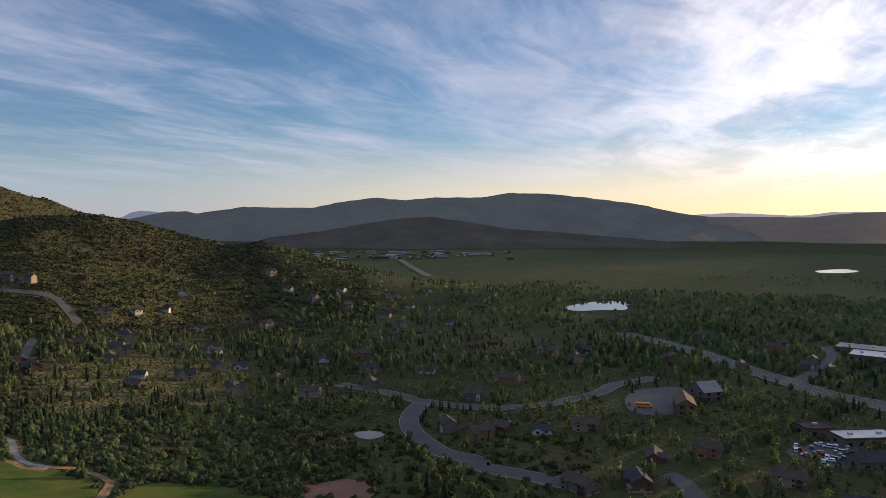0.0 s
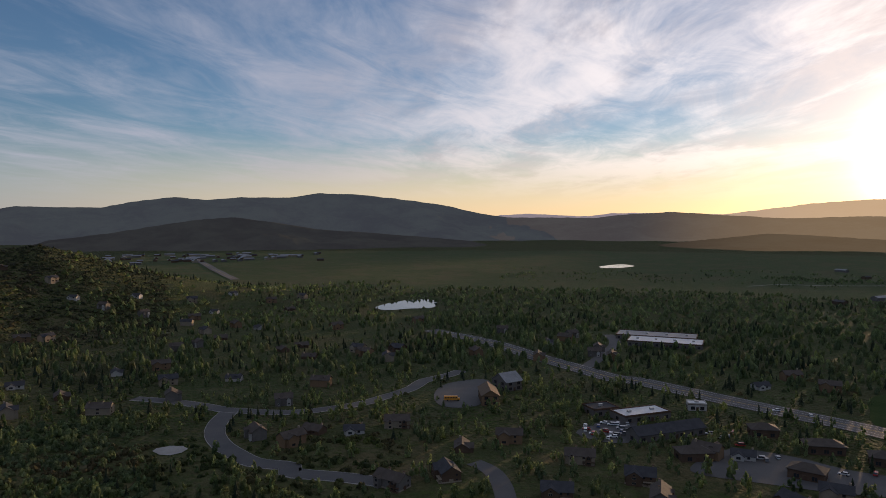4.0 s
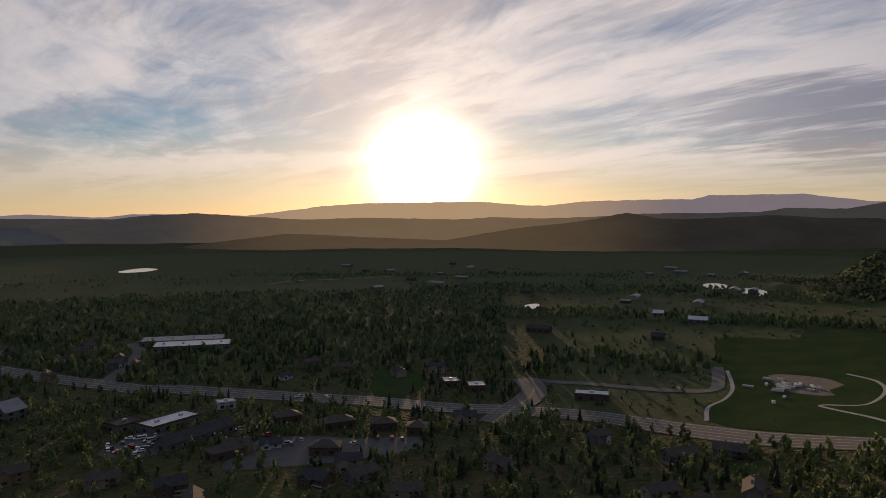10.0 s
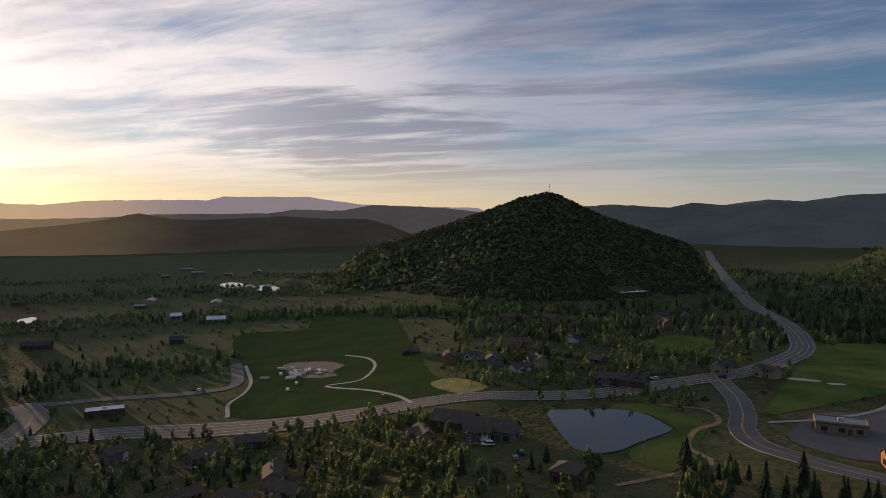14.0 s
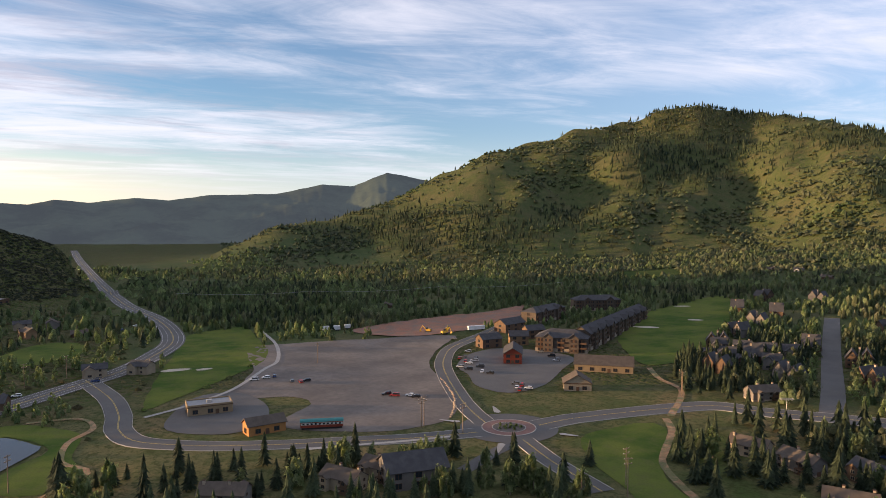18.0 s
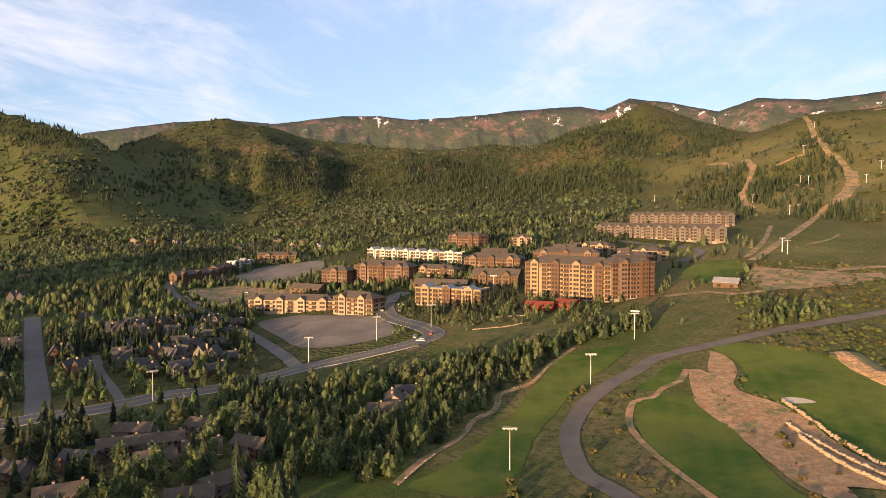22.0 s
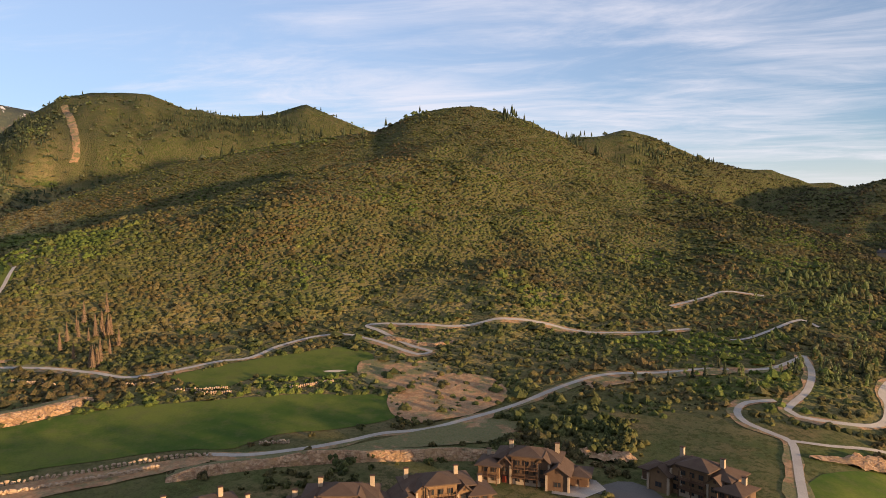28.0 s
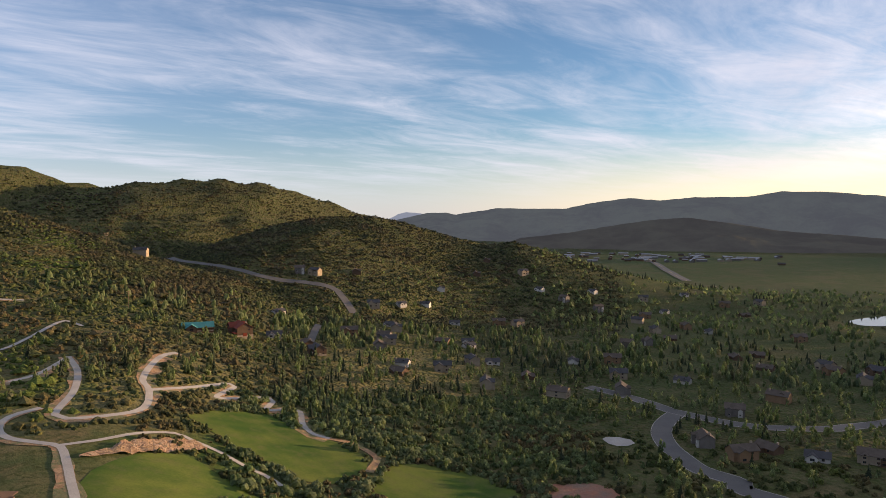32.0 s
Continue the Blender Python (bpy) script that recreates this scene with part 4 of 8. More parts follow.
PATHS += [
    ("irrigation_line", 5, CONCRETE, [(626, 773), (667, 775), (709, 753), (822, 718)]),
    ("ski_run", 10, DIRT, [(-1254, -1198), (-1188, -1117), (-974, -891), (-944, -835), (-884, -760)]),
    ("ski_run_bend", 17, DIRT, [(-893, -768), (-833, -714), (-762, -671)]),
    ("ski_run_low", 8, DIRT, [(-762, -671), (-726, -661), (-646, -606), (-561, -547), (-477, -491), (-437, -467)]),
    ("ski_track", 12, DIRT, [(-994, -1191), (-991, -1123), (-871, -933)]),
    ("ski_track_drop", 9, DIRT, [(-871, -933), (-828, -897), (-744, -819), (-689, -732)]),
    ("ski_track_link", 5, DIRT, [(-860, -887), (-905, -884), (-927, -872)]),
    ("ski_cross_track", 5, DIRT, [(-839, -858), (-812, -786), (-799, -745)]),
    ("ski_fork_track", 5, DIRT, [(-594, -609), (-502, -524), (-443, -480)]),
    ("ski_run_wide", 22, TUFTS, [(-1243, -683), (-1118, -597), (-930, -495), (-886, -472)]),
    ("ski_run_top", 10, DIRT, [(-1411, -793), (-1350, -754), (-1301, -742), (-1233, -677)]),
    ("ski_run_foot", 14, DIRT, [(-886, -472), (-870, -453), (-846, -432)]),
    ("ski_contour_track", 4, DIRT, [(-1144, -729), (-1154, -683), (-1245, -689)]),
    ("ski_summit_track", 12, DIRT, [(-1330, -1093), (-1363, -1055), (-1394, -1010), (-1390, -942), (-1433, -957)]),
    ("ski_lower_track", 5, DIRT, [(-438, -430), (-459, -405), (-499, -396), (-556, -391), (-622, -394), (-692, -395)]),
    ("ski_wood_track", 4, DIRT, [(-523, -494), (-562, -504), (-594, -522)]),
    ("ski_run_far", 14, DIRT, [(-1762, -448), (-1601, -393), (-1441, -347), (-1404, -344)]),
    ("ski_green_path", 3, CONCRETE, [(-794, -475), (-792, -433), (-760, -405), (-716, -396)]),
    ("ridge_track", 8, DIRT, [(-459, -826), (-511, -853), (-573, -861)]),
    ("ridge_road", 7, ASPHALT, [(-440, -763), (-436, -633), (-440, -548), (-429, -522), (-395, -508)]),
    ("slope_track", 9, DIRT, [(-821, -363), (-763, -386), (-695, -385), (-573, -380)]),
    ("bluff_track", 3.5, DIRT, [(-397, -252), (-432, -238), (-457, -223), (-476, -209)]),
    ("lower_ski_track", 6, DIRT, [(-308, -411), (-334, -403), (-350, -382), (-399, -381), (-469, -405), (-533, -378), (-583, -349)]),
    ("road_median", 3.6, TRACK, [(-125, -487), (-133, -507), (-142, -522), (-147, -532)]),
    ("road_median", 3.6, TRACK, [(-132, -427), (-133, -412), (-130, -398), (-123, -388), (-111, -382)]),
]
PATCHES += [
    ("flower_field", BLOOM, [(382, 0), (395, -15), (373, -31), (360, -20), (361, -9)]),
    ("swimming_pool", POOL, [(25, -235), (22, -240), (19, -236), (22, -231)]),
    ("terrace_bank", BANK_EARTH, [(-251, -297), (-246, -272), (-227, -249), (-231, -228), (-225, -204), (-216, -174), (-223, -144), (-240, -110), (-251, -69), (-254, -22), (-248, -21), (-236, -64), (-221, -101), (-206, -138), (-201, -158), (-185, -169), (-189, -187), (-205, -222), (-222, -260)]),
    ("pale_bank", ROCK, [(-193, 173), (-190, 188), (-186, 199), (-175, 206), (-165, 203), (-172, 194), (-183, 181)]),
    ("sage_bank", DIRT, [(-348, -240), (-370, -238), (-333, -211), (-316, -211), (-324, -227)]),
    ("path_bank", DIRT, [(-461, -248), (-485, -222), (-433, -181), (-394, -150), (-384, -119), (-373, -149), (-372, -178), (-401, -207)]),
    ("rock_pile", ROCK, [(-227, 105), (-222, 118), (-211, 121), (-212, 113), (-220, 106)]),
    ("red_cut", RED_EARTH, [(-46, 232), (-32, 236), (-24, 230), (-24, 220), (-44, 220)]),
    ("sage_field", DIRT, [(-353, 45), (-345, 79), (-327, 86), (-311, 60), (-321, 44)]),
    ("path_bank_long", DIRT, [(-298, 144), (-294, 165), (-294, 188), (-292, 215), (-286, 222), (-284, 206), (-289, 179), (-288, 156), (-288, 139)]),
    ("lower_bank", TUFTS, [(-241, 4), (-258, 46), (-266, 84), (-262, 99), (-245, 91), (-244, 64), (-245, 31), (-242, 11)]),
    ("golf_bare", BANK_EARTH, [(-226, -281), (-229, -267), (-220, -229), (-204, -193), (-195, -171), (-186, -153), (-179, -164), (-184, -185), (-197, -219), (-204, -250)]),
]
ROADS, PATHS = ([(n, w_, m, [sited(p) for p in line]) for n, w_, m, line in rows] for rows in (ROADS, PATHS))
PATCHES = [(n, m, [sited(p) for p in line]) for n, m, line in PATCHES]
PONDS = [(n, [sited(p) for p in line]) for n, line in PONDS]
WORDS = {
    "ASPHALT": "worn grey asphalt", "TRACK": "dark compacted gravel", "CONCRETE": "pale concrete", "DIRT": "bare orange earth", "GRAVEL": "dusty grey-brown gravel",
    "LAWN": "mown green golf turf", "MEADOW": "rough green meadow grass", "RED_EARTH": "freshly dug red earth", "ROCK": "broken orange rock", "BLOOM": "yellow flowering weeds", "POOL": "turquoise pool water",
}


def words_of(mat):
    return {ASPHALT: WORDS["ASPHALT"], TRACK: WORDS["TRACK"], CONCRETE: WORDS["CONCRETE"], DIRT: WORDS["DIRT"], GRAVEL: WORDS["GRAVEL"], LAWN: WORDS["LAWN"], MEADOW: WORDS["MEADOW"], RED_EARTH: WORDS["RED_EARTH"], ROCK: WORDS["ROCK"], BLOOM: WORDS["BLOOM"], POOL: WORDS["POOL"], PAVERS: "red brick paved", TUFTS: "half overgrown tan earth", BANK_EARTH: "washed-out tan earth"}[mat]


KERBED = {"resort_road", "gateway_road", "lot_road", "south_road", "side_street", "town_road", "curved_road"}
LEVELS = {LAWN: 0.22, MEADOW: 0.16, GRAVEL: 0.24, DIRT: 0.2, RED_EARTH: 0.28, ROCK: 0.32, BLOOM: 0.3, POOL: 0.5, ASPHALT: 0.30, CONCRETE: 0.34, TRACK: 0.3, TUFTS: 0.2, BANK_EARTH: 0.2}
for i, (name, outline) in enumerate(PONDS):
    cx, cy = np.mean(outline, 0)
    tagged(patch(name, outline, WATER, 0, level=float(ground_at(cx, cy)) + 0.5, step=3), "still dark pond reflecting the evening sky", "pond", kind="structure")
for i, (name, mat, outline) in enumerate(PATCHES):
    ob = patch(name, outline, mat, LEVELS[mat] + 0.012 * (i % 7), rough=1.4 if mat not in (ASPHALT, CONCRETE) else 0.0, rugged={ROCK: 2.6, DIRT: 0.5, BANK_EARTH: 0.8, TUFTS: 0.5, RED_EARTH: 1.2}.get(mat, 0.0), step={ROCK: 2.0, DIRT: 4.0}.get(mat, 6.0))
    tagged(ob, words_of(mat) + " " + name.replace("_", " "), "lot" if "lot" in name else "ground patch", kind="structure")
for i, (name, width, mat, points) in enumerate(ROADS):
    road = ribbon(name, points, width, mat, 0.42 + 0.015 * (i % 5))
    tagged(road, words_of(mat) + " road through the valley", "road", kind="structure")
    if name in KERBED:
        for s in (-1, 1):
            ribbon("kerb", points, 0.22, CONCRETE, 0.58, s * (width / 2 + 0.2), 1, thick=0.5, parent=road)
    if name == "highway":
        for s, w_, m_ in ((-0.25, 0.22, YELLOW), (0.25, 0.22, YELLOW), (-7.2, 0.25, PAINT), (7.2, 0.25, PAINT), (-3.7, 0.18, PAINT), (3.7, 0.18, PAINT)):
            ribbon("lane_line", points, w_, m_, 0.52, s, 1, parent=road)
    elif width >= 9 and mat == ASPHALT and name != "chalet_street":
        for s in (-0.2, 0.2):
            ribbon("lane_line", points, 0.18, YELLOW, 0.54, s, 1, parent=road)
for i, (name, width, mat, points) in enumerate(PATHS):
    if name.startswith("cart_path") and name not in ("cart_path_bunker", "cart_path_upper"):
        tagged(ribbon("path_verge", points, 6.5, DIRT, 0.34 + 0.012 * (i % 6), 1.2, wobble=0.9), "orange earth cut beside the cart path", "verge", kind="structure")
    tagged(ribbon(name, points, width, mat, 0.50 + 0.012 * (i % 6), wobble=0.25 if mat == DIRT else 0.0), words_of(mat) + " path winding over the slope", "path", kind="structure")


def earth_bank(name, points, height, width, label, step=2.0):
    """A cut bank: a steep broken rock face towards the valley, grass running back from its brow."""
    c = curve_through(points, step)
    d = np.gradient(c, axis=0)
    d /= np.hypot(d[:, 0], d[:, 1])[:, None]
    out = np.stack([d[:, 1], -d[:, 0]], -1)
    out *= np.sign((out * c).sum(1))[:, None]
    v = np.array([0, 0.05, 0.10, 0.16, 0.22, 0.28, 0.36, 0.50, 0.74, 1.0])
    prof = np.array([0, 0.22, 0.42, 0.62, 0.82, 0.97, 1.0, 0.92, 0.55, 0.0])
    i = np.arange(len(c))[:, None] * step
    w_ = i * 0 + v[None] * width
    front = np.clip(1 - v / 0.5, 0, 1) * np.clip(v / 0.05, 0, 1)
    push = front * (2.2 * grain(i / 9 + 0 * w_, w_ / 6, 51, 4, 0.6) + 1.2 * np.abs(grain(i / 2.6 + 0 * w_, w_ / 3, 52, 3, 0.6)))
    tall = height * (0.75 + 0.45 * grain(i / 24, i * 0, 53, 3)) * np.clip(np.minimum(i, i[-1] - i) / 16, 0, 1) ** 0.7
    xy = c[:, None] + out[:, None] * (w_ + push)[..., None]
    z = ground_at(xy[..., 0], xy[..., 1]) + tall * prof + front * 0.5 * grain(i / 1.8 + 0 * w_, w_ / 1.5, 54, 2) + np.where(prof > 0, 0.25, -0.3)
    n, k = z.shape
    a, b = np.meshgrid(np.arange(n - 1), np.arange(k - 1), indexing="ij")
    f = np.stack([a * k + b, (a + 1) * k + b, (a + 1) * k + b + 1, a * k + b + 1], -1).reshape(-1, 4)
    p = np.concatenate([xy, z[..., None]], -1).reshape(-1, 3)
    q = p[f[0]]
    if np.cross(q[1] - q[0], q[2] - q[0])[2] < 0:
        f = f[:, ::-1]
    me = fast_mesh(name, p, f, [ROCK, TUFTS], False)
    me.polygons.foreach_set("material_index", np.broadcast_to(np.where(np.arange(k - 1) >= 6, 1, 0), (n - 1, k - 1)).ravel().astype(np.int32))
    return tagged(new(name, me), label, "earth bank", kind="structure")


earth_bank("rock_bluff", [(-299, -268), (-288, -245), (-282, -214), (-277, -185), (-278, -167), (-292, -134), (-299, -109), (-312, -85), (-326, -72)], 5.0, 17.0, "eroded orange rock bank above the fairway")
earth_bank("rock_cut", [(238 * math.sin(radians(a)), 238 * math.cos(radians(a))) for a in (262, 268, 274, 280, 286, 291)], 3.6, 11.0, "orange rock cut behind the villas")
earth_bank("path_cut", [(-390, 60), (-378, 72), (-366, 86), (-372, 100)], 2.2, 8.0, "orange cut bank beside the cart path")


def blob_outline(x, y, a, b, turn, seed):
    k = np.arange(11) * TAU / 11
    r = 1 + 0.35 * grain(np.cos(k) * 1.7 + seed * 3, np.sin(k) * 1.7, seed, 2)
    u, v = a * r * np.cos(k), b * r * np.sin(k)
    return np.stack([x + u * math.cos(turn) - v * math.sin(turn), y + u * math.sin(turn) + v * math.cos(turn)], -1)


for i, (x, y, a, b) in enumerate(BUNKERS):
    tagged(patch("sand_bunker", blob_outline(x, y, 0.7 * a, 0.62 * b, math.atan2(-x, y), i), SAND, 0.42, step=2.0), "pale sand bunker in the mown turf", "bunker", "golf bunkers", "structure")

# the roundabout
RX, RY = 171, -244
def ring_patch(name, r, mat, rise):
    k = np.arange(24) * TAU / 24
    return patch(name, np.stack([RX + r * np.cos(k), RY + r * np.sin(k)], -1), mat, rise, step=2.5)


tagged(ring_patch("roundabout", 21, ASPHALT, 0.46), "asphalt roundabout with a brick apron", "roundabout", kind="structure")
tagged(ring_patch("roundabout_apron", 11.5, PAVERS, 0.62), "red brick truck apron round the island", "apron", kind="structure")
tagged(ring_patch("roundabout_island", 7.0, TRACK, 0.80), "planted round island of bark and earth", "island", kind="structure")
k24 = np.arange(25) * TAU / 24
for r in (11.6, 7.1):
    tagged(ribbon("roundabout_kerb", np.stack([RX + r * np.cos(k24), RY + r * np.sin(k24)], -1), 0.4, CONCRETE, 0.78, 0, 1, thick=0.5), "pale concrete kerb ring", "kerb", kind="structure")

# raised traffic islands before the roundabout
for a, far, wide in ((20, 32, 1.5), (118, 34, 1.5), (196, 31, 1.4), (318, 34, 1.6)):
    c, s = math.cos(radians(a)), math.sin(radians(a))
    tip = [(RX + c * u - s * v, RY + s * u + c * v) for u, v in ((far, 0), (23, wide), (22, 0), (23, -wide))]
    tagged(patch("traffic_island", tip, CONCRETE, 0.9, step=2.0), "pale raised traffic island before the roundabout", "traffic island", "traffic islands", "structure")
# ---- building materials ----


def plank_material(name, a, b, pitch=0.2):
    """Boards or courses: thin dark joints at a real spacing over a wandering colour."""
    m, n, p = material(name)
    big = n.noise(p, 0.35, 4, 0.6)
    fine = n.noise(p, 5.0, 3, 0.7)
    c = n.mix(n.ramp(big, 0.3, 0.7), a, b)
    c = n.mix(n.ramp(fine, 0.4, 0.85, 0.0, 0.4), c, tuple(0.5 * k for k in a))
    r = n.add("ShaderNodeObjectInfo")
    c = n.mix(n.math("MULTIPLY", n.tree.nodes[-1].outputs["Random"], 0.35), c, tuple(0.6 * k for k in b))
    finish(n, c, 0.88, fine, pitch * 0.2, **{"Specular IOR Level": 0.2})
    return m


OCHRE = plank_material("ochre_stucco", (0.230, 0.172, 0.105), (0.270, 0.204, 0.128))
CREAM = plank_material("cream_stucco", (0.315, 0.262, 0.192), (0.262, 0.212, 0.152))
ORANGE = plank_material("orange_stucco", (0.185, 0.132, 0.092), (0.160, 0.112, 0.080))
BRICK = plank_material("brown_brick", (0.150, 0.100, 0.074), (0.185, 0.122, 0.090))
BROWN = plank_material("brown_timber_siding", (0.095, 0.060, 0.040), (0.13, 0.085, 0.056))
GREY = plank_material("grey_siding", (0.135, 0.122, 0.110), (0.17, 0.155, 0.14))
WHITE = plank_material("white_stucco", (0.50, 0.48, 0.44), (0.42, 0.40, 0.37))
REDWOOD = plank_material("red_barn_boards", (0.228, 0.047, 0.027), (0.190, 0.042, 0.024))
CONDO = plank_material("dark_umber_siding", (0.075, 0.058, 0.046), (0.105, 0.082, 0.064))
LOG = plank_material("orange_log_wall", (0.42, 0.20, 0.07), (0.34, 0.16, 0.06))
TIMBER = plank_material("honey_timber_wall", (0.24, 0.155, 0.088), (0.20, 0.125, 0.072))
STONE = plank_material("rubble_stone_base", (0.27, 0.22, 0.17), (0.34, 0.28, 0.21))
TRIM = plank_material("dark_timber_trim", (0.085, 0.05, 0.032), (0.12, 0.07, 0.045))
SHINGLE = plank_material("dark_brown_shingles", (0.075, 0.060, 0.050), (0.105, 0.086, 0.070))
SHINGLE_TAN = plank_material("tan_shingles", (0.17, 0.12, 0.08), (0.14, 0.10, 0.068))
SHINGLE_RED = plank_material("red_roof_tiles", (0.182, 0.042, 0.026), (0.151, 0.038, 0.026))
VILLA_ROOF = plank_material("villa_brown_shingles", (0.070, 0.047, 0.036), (0.092, 0.064, 0.048))
VILLA_WOOD = plank_material("villa_honey_boards", (0.185, 0.118, 0.066), (0.150, 0.095, 0.055))
TEAL = plank_material("teal_metal_roof", (0.05, 0.20, 0.20), (0.06, 0.24, 0.23))
SLATE = plank_material("slate_grey_shingles", (0.048, 0.048, 0.052), (0.070, 0.069, 0.072))
METAL = speckled("grey_metal_roof", (0.22, 0.22, 0.225), (0.29, 0.29, 0.29), 6, 0.6, 0.01, 1.0, 0.2)
WHITEROOF = speckled("white_membrane_roof", (0.70, 0.70, 0.69), (0.58, 0.58, 0.57), 8, 0.6, 0.01, 1.0)
STEEL = speckled("galvanised_steel", (0.52, 0.51, 0.49), (0.44, 0.43, 0.42), 2, 0.5, 0.005, 0.5, 0.5)
POLE_WOOD = speckled("weathered_pole_wood", (0.17, 0.12, 0.08), (0.22, 0.16, 0.11), 2, 0.95, 0.02, 0.3)


def plain(name, colour, rough=0.5, metal=0.0, **more):
    m, n, p = material(name)
    v = n.noise(p, 0.8, 3, 0.6)
    finish(n, n.mix(n.ramp(v, 0.35, 0.7, 0, 0.3), colour, tuple(0.75 * k for k in colour)), rough, None, 0.1, metal, **more)
    return m


GLASS = plain("dark_window_glass", (0.025, 0.03, 0.035), 0.08)
RUBBER = plain("black_rubber", (0.02, 0.02, 0.02), 0.9)
PAINTS = [plain("car_paint_" + n, c, 0.25) for n, c in (("white", (0.72, 0.72, 0.71)), ("silver", (0.42, 0.43, 0.44)), ("black", (0.02, 0.02, 0.022)), ("red", (0.35, 0.03, 0.025)), ("grey", (0.14, 0.145, 0.15)), ("blue", (0.03, 0.06, 0.16)))]


# ---- a box of building parts ----
def part(name, verts, faces, mat, parent, label="", slots=None):
    """ONE mesh object under a thing or a part."""
    me = bpy.data.meshes.new(name)
    me.from_pydata(verts, [], faces)
    for m in mat if isinstance(mat, (list, tuple)) else [mat]:
        me.materials.append(m)
    if slots:
        me.polygons.foreach_set("material_index", slots)
    me.update()
    ob = new(name, me)
    ob.parent = parent
    if label:
        ob["label"] = label
    return ob


def box(x0, y0, z0, x1, y1, z1):
    v = [(x0, y0, z0), (x1, y0, z0), (x1, y1, z0), (x0, y1, z0), (x0, y0, z1), (x1, y0, z1), (x1, y1, z1), (x0, y1, z1)]
    return v, [(3, 2, 1, 0), (4, 5, 6, 7), (0, 1, 5, 4), (1, 2, 6, 5), (2, 3, 7, 6), (3, 0, 4, 7)]


def joined(*pieces):
    v, f = [], []
    for pv, pf in pieces:
        f += [tuple(i + len(v) for i in q) for q in pf]
        v += list(pv)
    return v, f


def prism(profile, x0, x1):
    """A profile in y and z, drawn out along x."""
    n = len(profile)
    v = [(x0, y, z) for y, z in profile] + [(x1, y, z) for y, z in profile]
    f = [tuple(range(n))[::-1], tuple(range(n, 2 * n))] + [(i, (i + 1) % n, (i + 1) % n + n, i + n) for i in range(n)]
    return v, f


def gable_wall(x0, y0, x1, y1, z0, z1, rise):
    return prism([(y0, z0), (y1, z0), (y1, z1), ((y0 + y1) / 2, z1 + rise), (y0, z1)], x0, x1)


def gable_roof(x0, y0, x1, y1, z1, rise, over=0.6, thick=0.25):
    m = (y0 + y1) / 2
    k = rise / ((y1 - y0) / 2)
    drop = over * k
    return prism([(y0 - over, z1 - drop + 0.05), (m, z1 + rise + 0.05), (y1 + over, z1 - drop + 0.05), (y1 + over, z1 - drop + thick), (m, z1 + rise + thick + 0.08), (y0 - over, z1 - drop + thick)][::-1], x0 - over, x1 + over)


def hip_roof(x0, y0, x1, y1, z1, rise, over=0.7, thick=0.3):
    x0, y0, x1, y1 = x0 - over, y0 - over, x1 + over, y1 + over
    h = min(y1 - y0, x1 - x0) / 2
    v, f = box(x0, y0, z1, x1, y1, z1 + thick)
    f = [f[0]] + f[2:]
    if x1 - x0 >= y1 - y0:
        v = v + [(x0 + h, (y0 + y1) / 2, z1 + rise), (x1 - h, (y0 + y1) / 2, z1 + rise)]
        f = f + [(4, 5, 9, 8), (6, 7, 8, 9), (5, 6, 9), (7, 4, 8)]
    else:
        v = v + [((x0 + x1) / 2, y0 + h, z1 + rise), ((x0 + x1) / 2, y1 - h, z1 + rise)]
        f = f + [(5, 6, 9, 8), (7, 4, 8, 9), (4, 5, 8), (6, 7, 9)]
    return v, f


def turned(piece, turn, at=(0, 0, 0)):
    c, s = math.cos(turn), math.sin(turn)
    return [(at[0] + x * c - y * s, at[1] + x * s + y * c, at[2] + z) for x, y, z in piece[0]], piece[1]


MESHES = {}


def window(parent, x, y, z, width, height, turn=0.0, frame_mat=None, twin=0.0):
    """A window set in a wall that faces -y before it is turned: frame, mullion and sunk pane in one part."""
    frame_mat = frame_mat or TRIM
    key = ("window", round(width, 2), round(height, 2), frame_mat.name, twin)
    if key not in MESHES:
        w2, e = width / 2, 0.12
        xs, zs = (-w2, -w2 + e, -0.05, 0.05, w2 - e, w2), (0, e, height - e, height)
        v = [(x_, -0.09, z_) for z_ in zs for x_ in xs]
        f, slots = [], []
        for j in range(3):
            for i in range(5):
                q = [j * 6 + i, j * 6 + i + 1, j * 6 + i + 7, j * 6 + i + 6]
                if j == 1 and i in (1, 3):
                    n0 = len(v)
                    v += [(v[k][0], -0.035, v[k][2]) for k in q]
                    f += [(q[k], q[(k + 1) % 4], n0 + (k + 1) % 4, n0 + k) for k in range(4)] + [tuple(range(n0, n0 + 4))]
                    slots += [0, 0, 0, 0, 1]
                else:
                    f.append(tuple(q))
                    slots.append(0)
        rim = [0, 5, 23, 18]
        n0 = len(v)
        v += [(v[k][0], 0.08, v[k][2]) for k in rim]
        f += [(rim[(k + 1) % 4], rim[k], n0 + k, n0 + (k + 1) % 4) for k in range(4)]
        slots += [0] * 4
        if twin:
            f = f + [tuple(i + len(v) for i in q) for q in f]
            v = [(a - twin / 2, b, c) for a, b, c in v] + [(a + twin / 2, b, c) for a, b, c in v]
            n1 = len(v) // 2
            f = f + [(5, n1, n1 + 18, 23)]
            slots = slots * 2 + [0]
        me = bpy.data.meshes.new("window")
        me.from_pydata(v, [], f)
        me.materials.append(frame_mat)
        me.materials.append(GLASS)
        me.polygons.foreach_set("material_index", slots)
        MESHES[key] = me
    ob = new("window", MESHES[key])
    ob.parent = parent
    ob.matrix_local = Matrix.Translation((x, y, z)) @ Matrix.Rotation(turn, 4, "Z")
    return ob


